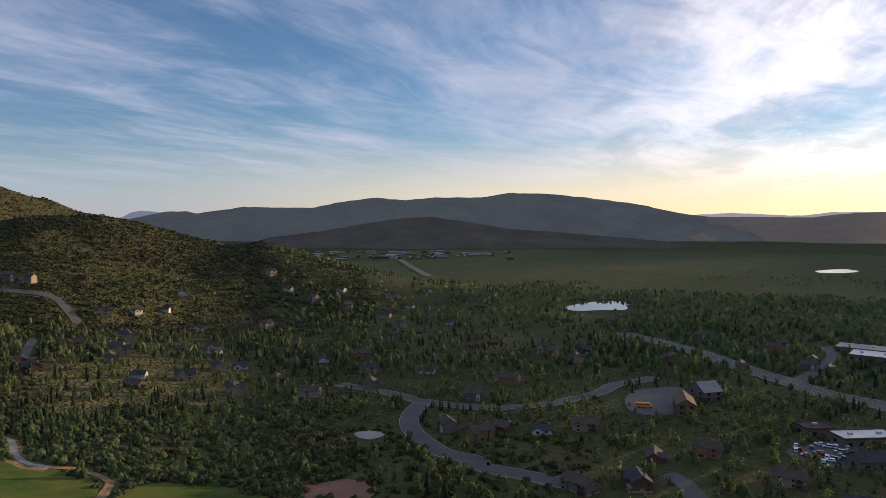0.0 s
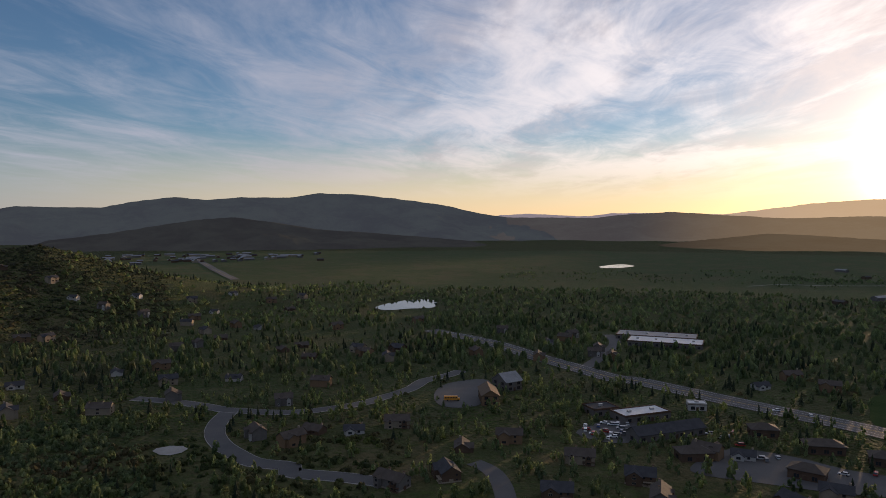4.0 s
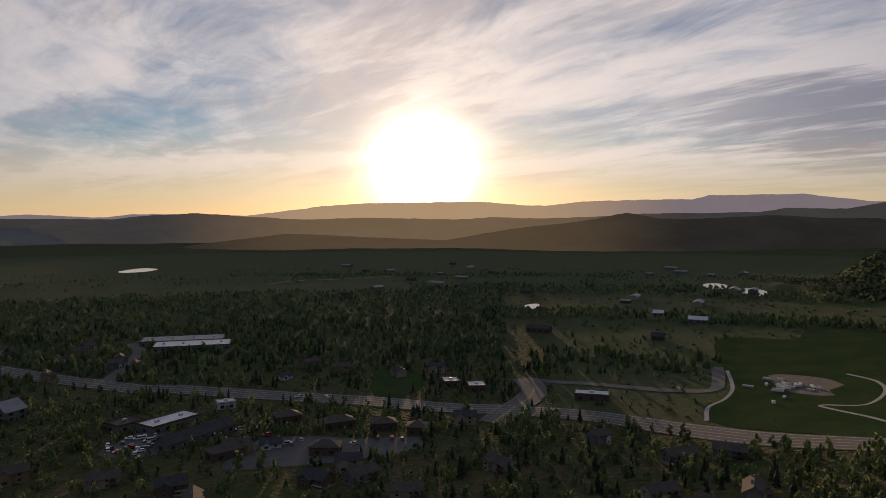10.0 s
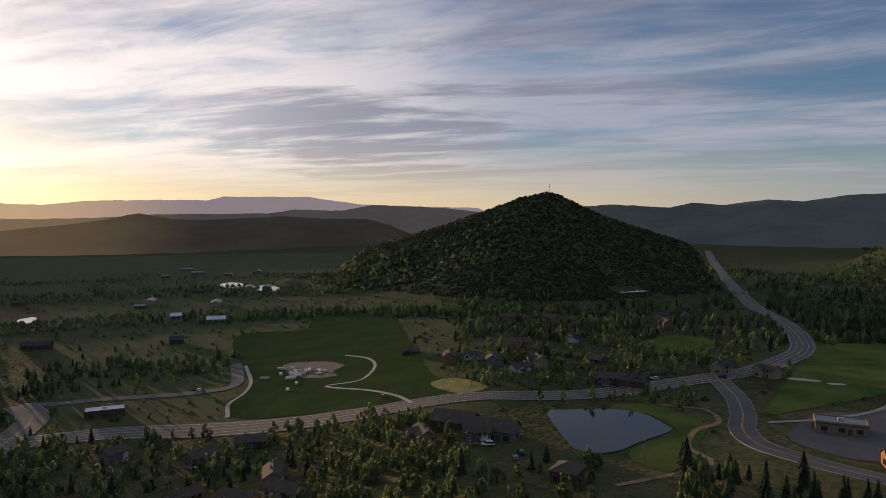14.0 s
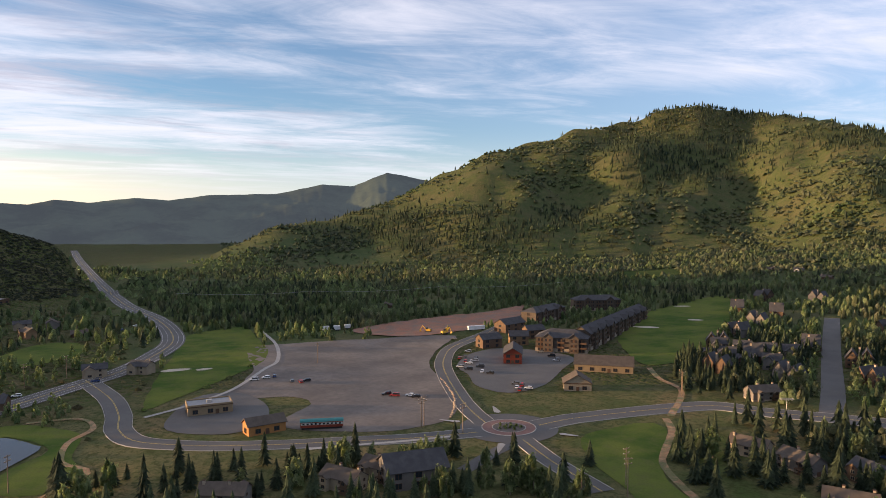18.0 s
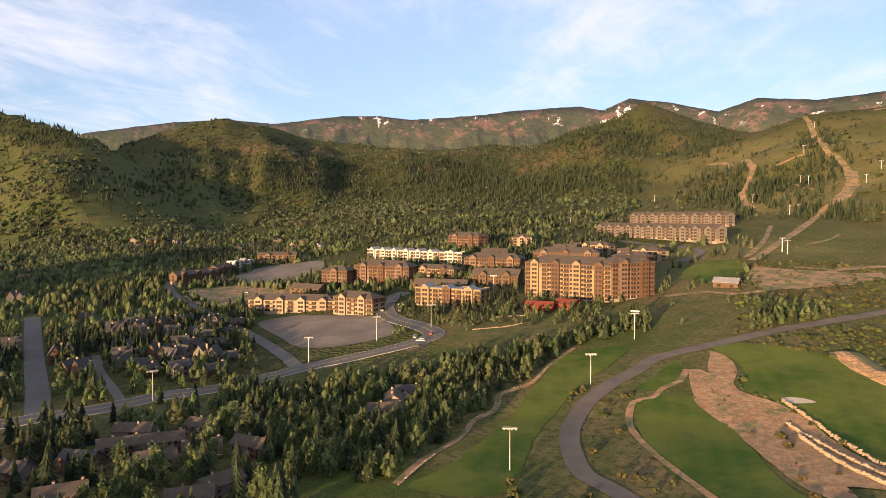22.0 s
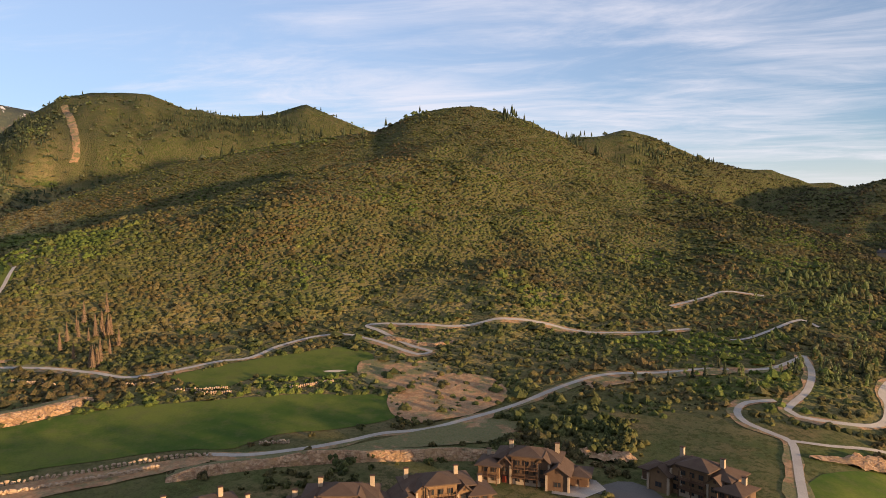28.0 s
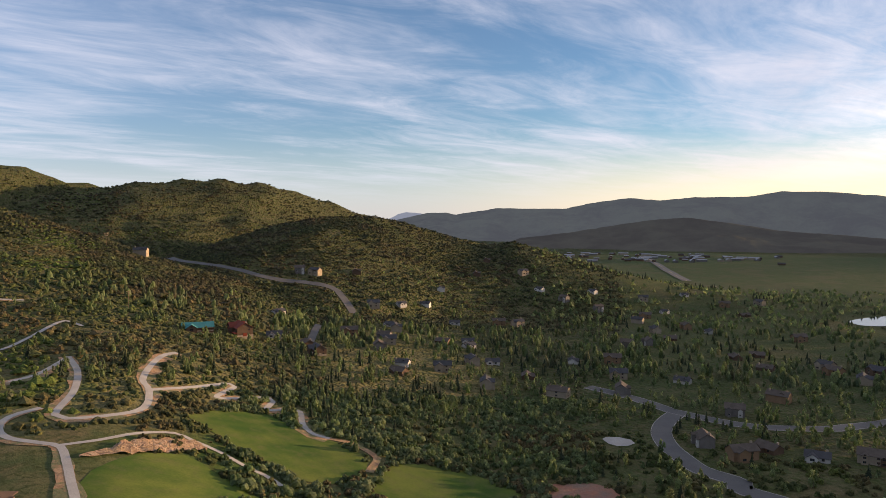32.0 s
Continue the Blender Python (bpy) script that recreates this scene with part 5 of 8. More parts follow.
def door(parent, x, y, z, width, height, mat, name="door", turn=0.0):
    panels = joined(box(-width / 2, -0.1, 0, width / 2, 0.05, height), *[box(-width / 2 + 0.12, -0.13, height * k / 4 + 0.1, width / 2 - 0.12, -0.09, height * (k + 1) / 4 - 0.08) for k in range(4)])
    ob = part(name, *panels, mat, parent)
    ob.matrix_local = Matrix.Translation((x, y, z)) @ Matrix.Rotation(turn, 4, "Z")
    return ob


def put(ob, x, y, turn, sink=0.0, z=None):
    ob.matrix_basis = Matrix.Translation((x, y, (float(ground_at(x, y)) if z is None else z) - sink)) @ Matrix.Rotation(radians(turn), 4, "Z")
    return ob


# ---- houses ----
def house(length, width, floors, wall, roofing, trim, wing=0.45, chimney=1, steep=0.62, gables=1, simple=False):
    """A timber house: main gable, cross wing, porch, chimney, windows, garage."""
    h = 2.9 * floors
    ob = new("house")
    x0, x1, y0, y1 = -length / 2, length / 2, -width / 2, width / 2
    rise = steep * width / 2
    part("wall", *gable_wall(x0, y0, x1, y1, -2.5, h, rise), wall, ob)
    if not simple:
        part("stone_base", *box(x0 - 0.12, y0 - 0.12, -2.5, x1 + 0.12, y1 + 0.12, 0.9), STONE, ob)
    part("roof", *gable_roof(x0, y0, x1, y1, h, rise), roofing, ob)
    span = length * wing
    for g in range(gables):
        wx = x0 + length * (0.30 if gables == 1 else (0.22 + 0.56 * g))
        reach = width / 2 + 2.6 - 1.2 * g
        s = span / gables if gables > 1 else span
        low = h - (0.7 if g else 0.0)
        up = steep * s / 2
        wing_wall = turned(gable_wall(-reach, -s / 2, 0.5, s / 2, -2.5, low, up), math.pi / 2, (wx, 0, 0))
        part("wing_wall", *wing_wall, wall if g == 0 else trim, ob)
        part("wing_roof", *turned(gable_roof(-reach, -s / 2, width * 0.3, s / 2, low, up, 0.5), math.pi / 2, (wx, 0, 0)), roofing, ob)
        for f in range(1 if simple else floors):
            window(ob, wx, -reach - 0.02, 1.1 + 2.9 * f, min(2.4, s * 0.5), 1.5, 0, trim if trim != wall else None)
        if not simple:
            window(ob, wx, -reach - 0.02, low + 0.25, 1.2, 1.0, 0)
    for f in range(floors):
        for k in (0.72,) if simple else (0.62, 0.84):
            window(ob, x0 + length * k, y0 - 0.02, 1.0 + 2.9 * f, 1.5, 1.4)
        if simple:
            continue
        window(ob, x1 + 0.02, width * 0.26, 1.0 + 2.9 * f, 1.3, 1.4, math.pi / 2)
        if simple:
            continue
        window(ob, x0 - 0.02, width * 0.1, 1.0 + 2.9 * f, 1.5, 1.4, -math.pi / 2)
        if not simple:
            window(ob, x0 + length * 0.5, y1 + 0.02, 1.0 + 2.9 * f, 2.2, 1.4, math.pi)
    if not simple:
        door(ob, x0 + length * 0.73, y0 - 0.02, 0.0, 1.1, 2.1, TRIM)
    if not simple:
        door(ob, x1 + 0.04, -width * 0.02, 0.0, 2.6, 2.3, trim, "garage_door", math.pi / 2)
    if not simple:
        part("porch", *joined(box(x0 + length * 0.6, y0 - 2.0, -0.4, x1, y0, 0.12), box(x0 + length * 0.6, y0 - 2.1, 2.45, x1 + 0.2, y0, 2.62), box(x0 + length * 0.61, y0 - 1.9, 0.1, x0 + length * 0.61 + 0.2, y0 - 1.7, 2.45), box(x1 - 0.25, y0 - 1.9, 0.1, x1 - 0.05, y0 - 1.7, 2.45)), trim, ob)
    for c in range(chimney):
        cx = x1 - 1.6 - c * length * 0.55
        ch = part("chimney", *box(cx - 0.55, 0.6, h, cx + 0.55, 1.6, h + rise + 1.1), STONE, ob)
        if not simple:
            part("chimney_cap", *box(cx - 0.7, 0.45, h + rise + 1.1, cx + 0.7, 1.75, h + rise + 1.28), TRIM, ch)
    return ob


def mansion(style):
    """A rambling timber villa: stacked hipped roofs, gabled wings, stone piers, decks and chimneys."""
    ob = new("house")
    roofing, wall, trim = VILLA_ROOF, (VILLA_WOOD, BROWN)[style % 2], (BROWN, VILLA_WOOD)[style % 2]
    bodies = [("main", -11, -3, 11, 8, 7.6, 3.0), ("upper", -5, -5.5, 5, 4, 9.6, 2.4), ("east", 9, -7, 16.5, 3, 5.6, 2.3), ("garage", -21, -2, -13, 7, 3.4, 2.0)]
    for k, (_, x0, y0, x1, y1, h, rise) in enumerate(bodies):
        part("wall", *box(x0, y0, -4, x1, y1, h + 0.1), trim if k == 2 else wall, ob)
        part("stone_base", *box(x0 - 0.15, y0 - 0.15, -4, x1 + 0.15, y1 + 0.15, 1.5 if k < 3 else 0.6), STONE, ob)
        part("roof", *hip_roof(x0, y0, x1, y1, h, rise, 1.1, 0.35), roofing, ob)
        for f in range(int(h // 2.8)):
            for x in np.arange(x0 + 1.6, x1 - 1.2, 3.1):
                if k == 0 and -14 < x < 5.5 or k == 0 and x > 8:
                    continue
                window(ob, float(x), y0 - 0.17, 0.75 + 2.9 * f, 1.7, 1.75)
        window(ob, x1 + 0.17, (y0 + y1) / 2, 0.75 if h < 5 else 3.6, 1.6, 1.6, math.pi / 2)
    for a, b, front, h, rise in ((-15, -7.5, -7.5, 5.4, 2.4), (-8.0, -4.2, -5.0, 8.2, 1.6), (5.2, 9.6, -5.6, 6.8, 1.9)):
        half = (b - a) / 2
        part("wing_wall", *turned(gable_wall(front, -half, 2.0, half, -4, h, rise), math.pi / 2, ((a + b) / 2, 0, 0)), wall, ob)
        part("wing_roof", *turned(gable_roof(front, -half, 4.0, half, h, rise, 0.9, 0.3), math.pi / 2, ((a + b) / 2, 0, 0)), roofing, ob)
        for f in range(int(h // 2.8)):
            window(ob, (a + b) / 2, front - 0.03, 0.9 + 2.9 * f, min(2.4, 1.3 * half), 1.8)
        window(ob, (a + b) / 2, front - 0.03, h + 0.1, 0.9, 0.9)
        for e in (a, b):
            part("pier", *box(e - 0.35, front - 0.55, -4, e + 0.35, front + 0.1, h - 0.6), STONE, ob)
    for x0, x1, z, y in ((-4.6, 4.8, 2.75, -5.5), (-4.6, 4.8, 5.65, -5.5), (9.4, 16.2, 2.75, -7.0)):
        deck = part("balcony", *box(x0, y - 1.9, z - 0.22, x1, y, z), TRIM, ob)
        part("rail", *joined(box(x0, y - 1.9, z + 0.95, x1, y - 1.8, z + 1.06), *[box(x0 + (x1 - x0) * q / 8 - 0.05, y - 1.88, z, x0 + (x1 - x0) * q / 8 + 0.05, y - 1.82, z + 0.95) for q in range(9)]), TRIM, deck)
        for q in (0.04, 0.5, 0.96):
            part("post", *box(x0 + (x1 - x0) * q - 0.16, y - 1.75, -4, x0 + (x1 - x0) * q + 0.16, y - 1.43, z + 2.6), TRIM, ob)
    for x in (-19.2, -15.4):
        door(ob, x, -2.18, 0.0, 2.7, 2.4, TRIM, "garage_door")
    door(ob, 7.4, -5.75, 0.0, 1.4, 2.3, REDWOOD)
    for x, y, top in ((-9.5, 4.5, 12.2), (6.4, 1.5, 12.8), (14.2, 0.0, 9.4)):
        ch = part("chimney", *box(x - 0.7, y - 0.55, 4, x + 0.7, y + 0.55, top), STONE, ob)
        part("chimney_cap", *box(x - 0.85, y - 0.7, top, x + 0.85, y + 0.7, top + 0.2), TRIM, ch)
    return ob


def chalet(wall, roofing):
    """A tall narrow alpine row house with steep paired gables."""
    ob = new("chalet")
    for k in range(2):
        x = -4.2 + 8.4 * k
        part("wall", *turned(gable_wall(-5.5, -3.6, 5.5, 3.6, -3, 6.0 + k, 5.0), math.pi / 2, (x, 0, 0)), wall, ob)
        part("roof", *turned(gable_roof(-5.5, -3.6, 5.5, 3.6, 6.0 + k, 5.0, 0.7), math.pi / 2, (x, 0, 0)), roofing, ob)
        for f in range(2):
            for s in (-1.5, 1.5):
                window(ob, x + s, -5.52, 1.0 + 2.8 * f, 1.6, 1.5)
        window(ob, x, -5.52, 7.0 + k, 1.6, 1.6)
        part("balcony", *joined(box(x - 2.8, -6.9, 2.7, x + 2.8, -5.5, 2.9), box(x - 2.8, -6.95, 2.9, x + 2.8, -6.85, 3.8)), TRIM, ob)
    ch = part("chimney", *box(-0.6, 1.0, 6, 0.6, 2.2, 12.4), STONE, ob)
    part("chimney_cap", *box(-0.8, 0.8, 12.4, 0.8, 2.4, 12.6), TRIM, ch)
    return ob


BALCONY = bpy.data.meshes.new("balcony")
BALCONY.from_pydata(*(lambda q: (q[0], [], q[1]))(prism([(0, -0.12), (0, 0.05), (-1.26, 0.05), (-1.26, 1.0), (-1.36, 1.0), (-1.36, -0.12)], -2.4, 2.4)))
BALCONY.materials.append(TRIM)


def block(name, length, depth, floors, roof, wall, roofing):
    """A long building whose front wall runs along x at y = 0."""
    ob = new(name)
    step = 3.2 if floors > 1 else 4.2
    h = floors * step
    rise = {"hip": 0.28 * depth, "gable": 0.30 * depth, "gable_end": 0.3 * length, "flat": 0}[roof]
    if roof == "gable":
        part("wall", *gable_wall(0, 0, length, depth, -5, h, rise), wall, ob)
        part("roof", *gable_roof(0, 0, length, depth, h, rise), roofing, ob)
    elif roof == "gable_end":
        part("wall", *turned(gable_wall(0, -length, depth, 0, -5, h, rise), math.pi / 2), wall, ob)
        part("roof", *turned(gable_roof(0, -length, depth, 0, h, rise), math.pi / 2), roofing, ob)
    elif roof == "hip":
        part("wall", *box(0, 0, -5, length, depth, h + 0.1), wall, ob)
        part("roof", *hip_roof(0, 0, length, depth, h, rise), roofing, ob)
    else:
        part("wall", *box(0, 0, -5, length, depth, h), wall, ob)
        part("roof", *box(0.3, 0.3, h, length - 0.3, depth - 0.3, h + 0.18), roofing, ob)
        part("parapet", *joined(box(-0.1, -0.1, h - 0.3, length + 0.1, 0.3, h + 0.7), box(-0.1, depth - 0.3, h - 0.3, length + 0.1, depth + 0.1, h + 0.7), box(-0.1, 0.3, h - 0.3, 0.3, depth - 0.3, h + 0.7), box(length - 0.3, 0.3, h - 0.3, length + 0.1, depth - 0.3, h + 0.7)), wall if wall != GREY else TRIM, ob)
        for k in range(max(1, int(length / 16))):
            x = (k + 0.5) * length / max(1, int(length / 16))
            part("roof_unit", *joined(box(x - 1.2, depth * 0.5 - 0.8, h + 0.18, x + 1.2, depth * 0.5 + 0.8, h + 1.3), box(x - 1.3, depth * 0.5 - 0.9, h + 1.3, x + 1.3, depth * 0.5 + 0.9, h + 1.4)), STEEL, ob)
    if floors >= 3:
        part("stone_base", *box(-0.15, -0.15, -5, length + 0.15, depth + 0.15, step * 0.8), STONE, ob)
    bay = (4.6 if "hotel" in name else 6.0 if length < 100 and name != "crescent_row" else 7.0) if floors >= 3 else 6.0
    n = max(2, int(length / bay))
    wide = 2.6 if floors >= 3 else 2.4
    for f in range(floors):
        for k in range(n):
            x = (k + 0.5) * length / n
            if floors >= 3 and abs((x / (length / max(1, int(length / 17)))) % 1 - 0.5) < 3.2 / (length / max(1, int(length / 17))):
                continue
            window(ob, x, -0.16 if f in (0, floors - 1) and floors >= 3 else -0.02, f * step + 0.7, 1.55 if floors >= 3 else wide, 1.9 if floors >= 3 else 2.0, twin=2.3 if floors >= 3 else 0.0)
            if floors <= 2 and length < 40 and k % 3 == 0:
                window(ob, x, depth + (0.16 if f == 0 and floors >= 3 else 0.02), f * step + 0.7, wide, 2.0, math.pi)
        m = max(1, int(depth / 8))
        for k in range(m):
            y = (k + 0.5) * depth / m
            window(ob, length + 0.16, y, f * step + 0.7, 1.55 if floors >= 3 else wide, 1.9, math.pi / 2, twin=3.2 if floors >= 3 else 0.0)
            if floors <= 2 or k == 0:
                window(ob, -0.16, y, f * step + 0.7, wide, 2.0, -math.pi / 2)
    if floors >= 4 and roof == "hip":
        part("attic_band", *box(-0.12, -0.12, h - step, length + 0.12, depth + 0.12, h - 0.05), TRIM if wall in (BRICK, ORANGE) else BRICK, ob)
        part("eaves_board", *box(-0.5, -0.5, h - 0.35, length + 0.5, depth + 0.5, h - 0.08), TRIM, ob)
    if floors >= 3:
        towers = max(1, int(length / 17))
        for k in range(towers):
            x = (k + 0.5) * length / towers
            w2 = 3.2
            part("bay_tower", *turned(gable_wall(-1.7, -w2, 2.0, w2, -5, h + 0.6, 2.4), math.pi / 2, (x, 0, 0)), TRIM if wall in (OCHRE, BRICK, ORANGE) and k % 2 else wall, ob)
            part("bay_roof", *turned(gable_roof(-1.7, -w2, depth * 0.45, w2, h + 0.6, 2.4, 0.6), math.pi / 2, (x, 0, 0)), roofing, ob)
            for f in range(floors):
                window(ob, x, -1.72, f * step + 0.9, 1.5, 1.8, twin=2.6)
        for k in range(towers + 1):
            x = max(2.6, min(length - 2.6, k * length / towers))
            for f in range(1, floors):
                ob_b = new("balcony", BALCONY)
                ob_b.parent = ob
                ob_b.matrix_local = Matrix.Translation((x, 0, f * step))
    else:
        door(ob, length * 0.5 + bay * 0.5 if n % 2 else length * 0.5, -0.03, 0, 1.6, 2.3, TRIM)
        part("fascia", *box(-0.2, -0.35, h - 0.35, length + 0.2, 0.0, h - 0.05), TRIM, ob)
    return ob


# name, x, y of the near corner on the left, turn in degrees, length, depth, floors, roof, walls, roofing
BLOCKS = [
    ("hotel", -233, -479, 123, 69, 20, 8, "hip", OCHRE, SHINGLE),
    ("hotel_wing", -271, -420, -179, 35, 18, 8, "hip", BRICK, SHINGLE),
    ("brick_hotel", -106, -642, 140, 26, 16, 5, "hip", BRICK, SHINGLE),
    ("brick_hotel", -136, -636, 133, 57, 18, 5, "hip", BRICK, SHINGLE),
    ("lodge", -95, -523, 128, 37, 16, 4, "hip", CREAM, SHINGLE),
    ("apartment_row", -36, -571, 152, 70, 16, 3, "hip", CREAM, SHINGLE),
    ("unfinished_hotel", -152, -499, 134, 53, 18, 4, "flat", OCHRE, METAL),
    ("white_hotel", -176, -760, 121, 102, 20, 4, "flat", WHITE, METAL),
    ("white_hotel", -226, -659, 145, 23, 16, 4, "flat", WHITE, METAL),
    ("brown_hotel", -268, -752, 118, 46, 16, 5, "hip", BRICK, SHINGLE),
    ("village_hotel", -298, -597, 140, 62, 18, 4, "hip", ORANGE, SHINGLE),
    ("village_hotel", -234, -611, 135, 55, 18, 4, "hip", ORANGE, SHINGLE),
    ("village_hotel", -335, -627, 142, 23, 14, 3, "gable", BROWN, SHINGLE),
    ("village_hotel", -184, -608, 127, 43, 14, 3, "hip", OCHRE, SHINGLE),
    ("village_lodge", -275, -668, 153, 26, 12, 2, "gable", BROWN, SHINGLE),
    ("village_lodge", -340, -527, 115, 33, 14, 4, "hip", ORANGE, SHINGLE),
    ("village_lodge", -76, -634, 131, 33, 12, 2, "gable", BROWN, SHINGLE),
    ("village_shop", -211, -534, 141, 39, 16, 3, "gable", BROWN, SHINGLE),
    ("village_lodge", -365, -628, 118, 34, 14, 3, "hip", CREAM, SHINGLE),
    ("village_lodge", -336, -727, 157, 23, 14, 3, "hip", CREAM, SHINGLE),
    ("village_lodge", -380, -557, 103, 31, 14, 3, "hip", CREAM, SHINGLE),
    ("crescent_row", 21, -732, -141, 51, 12, 3, "gable", BROWN, SHINGLE),
    ("crescent_row", -19, -768, -112, 44, 12, 3, "gable", BROWN, SHINGLE),
    ("crescent_row", -38, -818, -133, 33, 12, 3, "flat", WHITE, METAL),
    ("crescent_row", -65, -853, 170, 45, 12, 3, "gable", ORANGE, SHINGLE),
    ("townhouse_row", -455, -740, 95, 189, 14, 4, "gable", GREY, SHINGLE),
    ("townhouse_row", -538, -794, 98, 156, 14, 4, "gable", GREY, SHINGLE),
    ("base_lodge", -537, -327, 158, 33, 20, 1, "flat", WHITE, METAL),
    ("lift_station", -349, -411, 126, 17, 10, 1, "gable", BROWN, METAL),
    ("condominium", 256, -396, -157, 34, 18, 3, "hip", CONDO, SLATE),
    ("condominium_row", 228, -420, -80, 147, 14, 3, "gable", CONDO, SLATE),
    ("condominium", 323, -567, -132, 43, 16, 3, "hip", CONDO, SLATE),
    ("condominium", 310, -480, -87, 50, 14, 3, "hip", CONDO, SLATE),
    ("villa", 286, -377, -113, 15, 10, 2, "gable", BROWN, SLATE),
    ("villa", 311, -439, -97, 23, 12, 2, "gable", BROWN, SLATE),
    ("villa", 281, -402, -138, 13, 10, 2, "gable", TIMBER, SLATE),
    ("villa", 285, -431, -119, 14, 10, 2, "gable", BROWN, SLATE),
    ("red_barn", 248, -348, -146, 11, 24, 2, "gable_end", REDWOOD, SLATE),
    ("garage_house", 186, -315, -146, 14, 12, 1, "gable_end", CREAM, SHINGLE),
    ("long_store", 204, -357, -154, 33, 14, 1, "gable", OCHRE, SHINGLE),
    ("log_cabin", 246, -165, -106, 16, 8, 1, "gable", LOG, SHINGLE),
    ("gas_kiosk", 294, -165, -115, 20, 12, 1, "flat", OCHRE, METAL),
    ("school", 105, 311, -13, 11, 24, 2, "gable_end", TIMBER, SHINGLE_TAN),
    ("school_wing", 126, 334, 18, 14, 16, 2, "gable", GREY, METAL),
    ("store", 157, 270, 5, 32, 15, 1, "flat", GREY, WHITEROOF),
    ("store_wing", 149, 283, 4, 17, 14, 1, "flat", GREY, SLATE),
    ("office_row", 148, 244, 6, 44, 11, 1, "gable", GREY, SLATE),
    ("canopy", 197, 282, -25, 11, 8, 1, "flat", WHITE, WHITEROOF),
    ("warehouse", 254, 436, -38, 66, 30, 1, "flat", GREY, WHITEROOF),
    ("warehouse", 260, 462, -38, 74, 30, 1, "flat", GREY, METAL),
    ("clinic", 295, 222, -44, 11, 14, 1, "flat", BROWN, WHITEROOF),
    ("clinic", 295, 206, -48, 12, 14, 1, "flat", BROWN, WHITEROOF),
    ("office", 204, 217, -27, 18, 10, 1, "hip", BROWN, SHINGLE),
    ("office", 216, 200, -41, 13, 10, 1, "hip", BROWN, SHINGLE),
    ("office", 179, 199, -54, 15, 10, 1, "hip", BROWN, SHINGLE),
    ("office", 198, 240, -24, 14, 10, 1, "hip", BROWN, SHINGLE),
    ("office", 152, 221, -12, 16, 10, 1, "hip", BROWN, SHINGLE),
    ("office", 221, 186, -58, 11, 10, 1, "hip", BROWN, SHINGLE),
    ("fire_house", 753, -207, -66, 42, 24, 1, "flat", BROWN, WHITEROOF),
    ("club_house", 297, 0, -116, 19, 12, 1, "gable", BROWN, SHINGLE),
    ("club_house", 286, -16, -111, 19, 12, 1, "gable", GREY, SHINGLE),
    ("park_shop", 313, 155, -67, 22, 12, 1, "flat", BROWN, WHITEROOF),
    ("farm_shed", 483, 282, -80, 25, 10, 1, "gable", BROWN, SLATE),
    ("farm_shed", 502, 187, -77, 12, 10, 1, "gable", BROWN, SLATE),
    ("ranch_shed", 629, 233, -79, 12, 10, 1, "gable", GREY, WHITEROOF),
    ("ranch_shed", 608, 194, -81, 20, 10, 1, "gable", GREY, WHITEROOF),
    ("grey_lodge", 160, -160, -120, 21, 14, 2, "gable", GREY, SLATE),
    ("barn", -209, -431, 138, 19, 10, 1, "gable", REDWOOD, SHINGLE_RED),
    ("barn", -230, -427, 125, 15, 10, 1, "gable", REDWOOD, SHINGLE_RED),
    ("village_shop", -164, -545, 142, 45, 12, 2, "gable", BROWN, SHINGLE),
    ("club_annex", 236, -41, -120, 9, 10, 1, "hip", BROWN, SHINGLE),
]
COTTAGES = [
    (-38, 366), (-91, 380), (-137, 369), (-154, 346), (-227, 427), (-192, 415), (-221, 481), (-166, 447), (-152, 460), (-128, 397), (-118, 405), (-74, 429),
    (-51, 439), (-43, 399), (-9, 399), (-140, 552), (-155, 550), (-188, 534), (-241, 547), (-227, 568), (-257, 526), (-230, 613), (-172, 700), (-217, 718),
    (-213, 670), (-303, 583), (-333, 561), (-148, 671), (-122, 659), (-101, 698), (-90, 658), (-51, 615), (-33, 565), (-54, 712), (-17, 753), (-32, 687),
    (2, 292), (15, 280), (41, 287), (78, 255), (99, 259), (15, 343), (72, 453), (21, 477), (36, 450), (204, 459), (233, 479), (225, 423),
]
COTTAGES += [
    (175, 408), (21, 736), (37, 693), (-11, 593), (-21, 534), (-34, 507), (7, 576), (67, 567), (143, 434), (191, 516), (139, 582), (83, 434),
    (25, 292), (34, 490), (-48, 495), (70, 467), (36, 374), (-47, 646), (54, 759), (219, 394), (214, 407), (221, 465), (258, 307), (288, 319),
    (290, 294), (249, 176), (326, 251), (303, 260), (179, 178), (165, 224), (177, 219), (260, 118), (467, 13), (441, -12), (427, -38), (412, -53),
    (422, -66), (512, -104), (434, -104), (449, -29), (606, -104), (620, -69), (576, -196), (283, -19), (279, 3), (483, -63), (407, -172), (396, -194),
]
COTTAGES += [
    (619, -206), (611, -225), (555, -224), (488, -486), (90, -1099), (252, -921), (220, -917), (177, -855), (-121, -979), (-139, -995), (30, -1086), (-12, -1035),
    (65, -1094), (81, -1070), (-19, -308), (-92, -315), (-379, -657), (-383, -618), (-386, -580), (-360, -744), (-303, -757), (-69, -1018), (-50, -1008), (-112, -948),
    (-157, -953), (-109, -1039), (-258, 383), (-300, 451), (-231, 379), (-188, 392), (-350, 562), (-201, 428), (-210, 466), (-160, 364), (-146, 444), (-106, 351),
    (-490, 513),
]
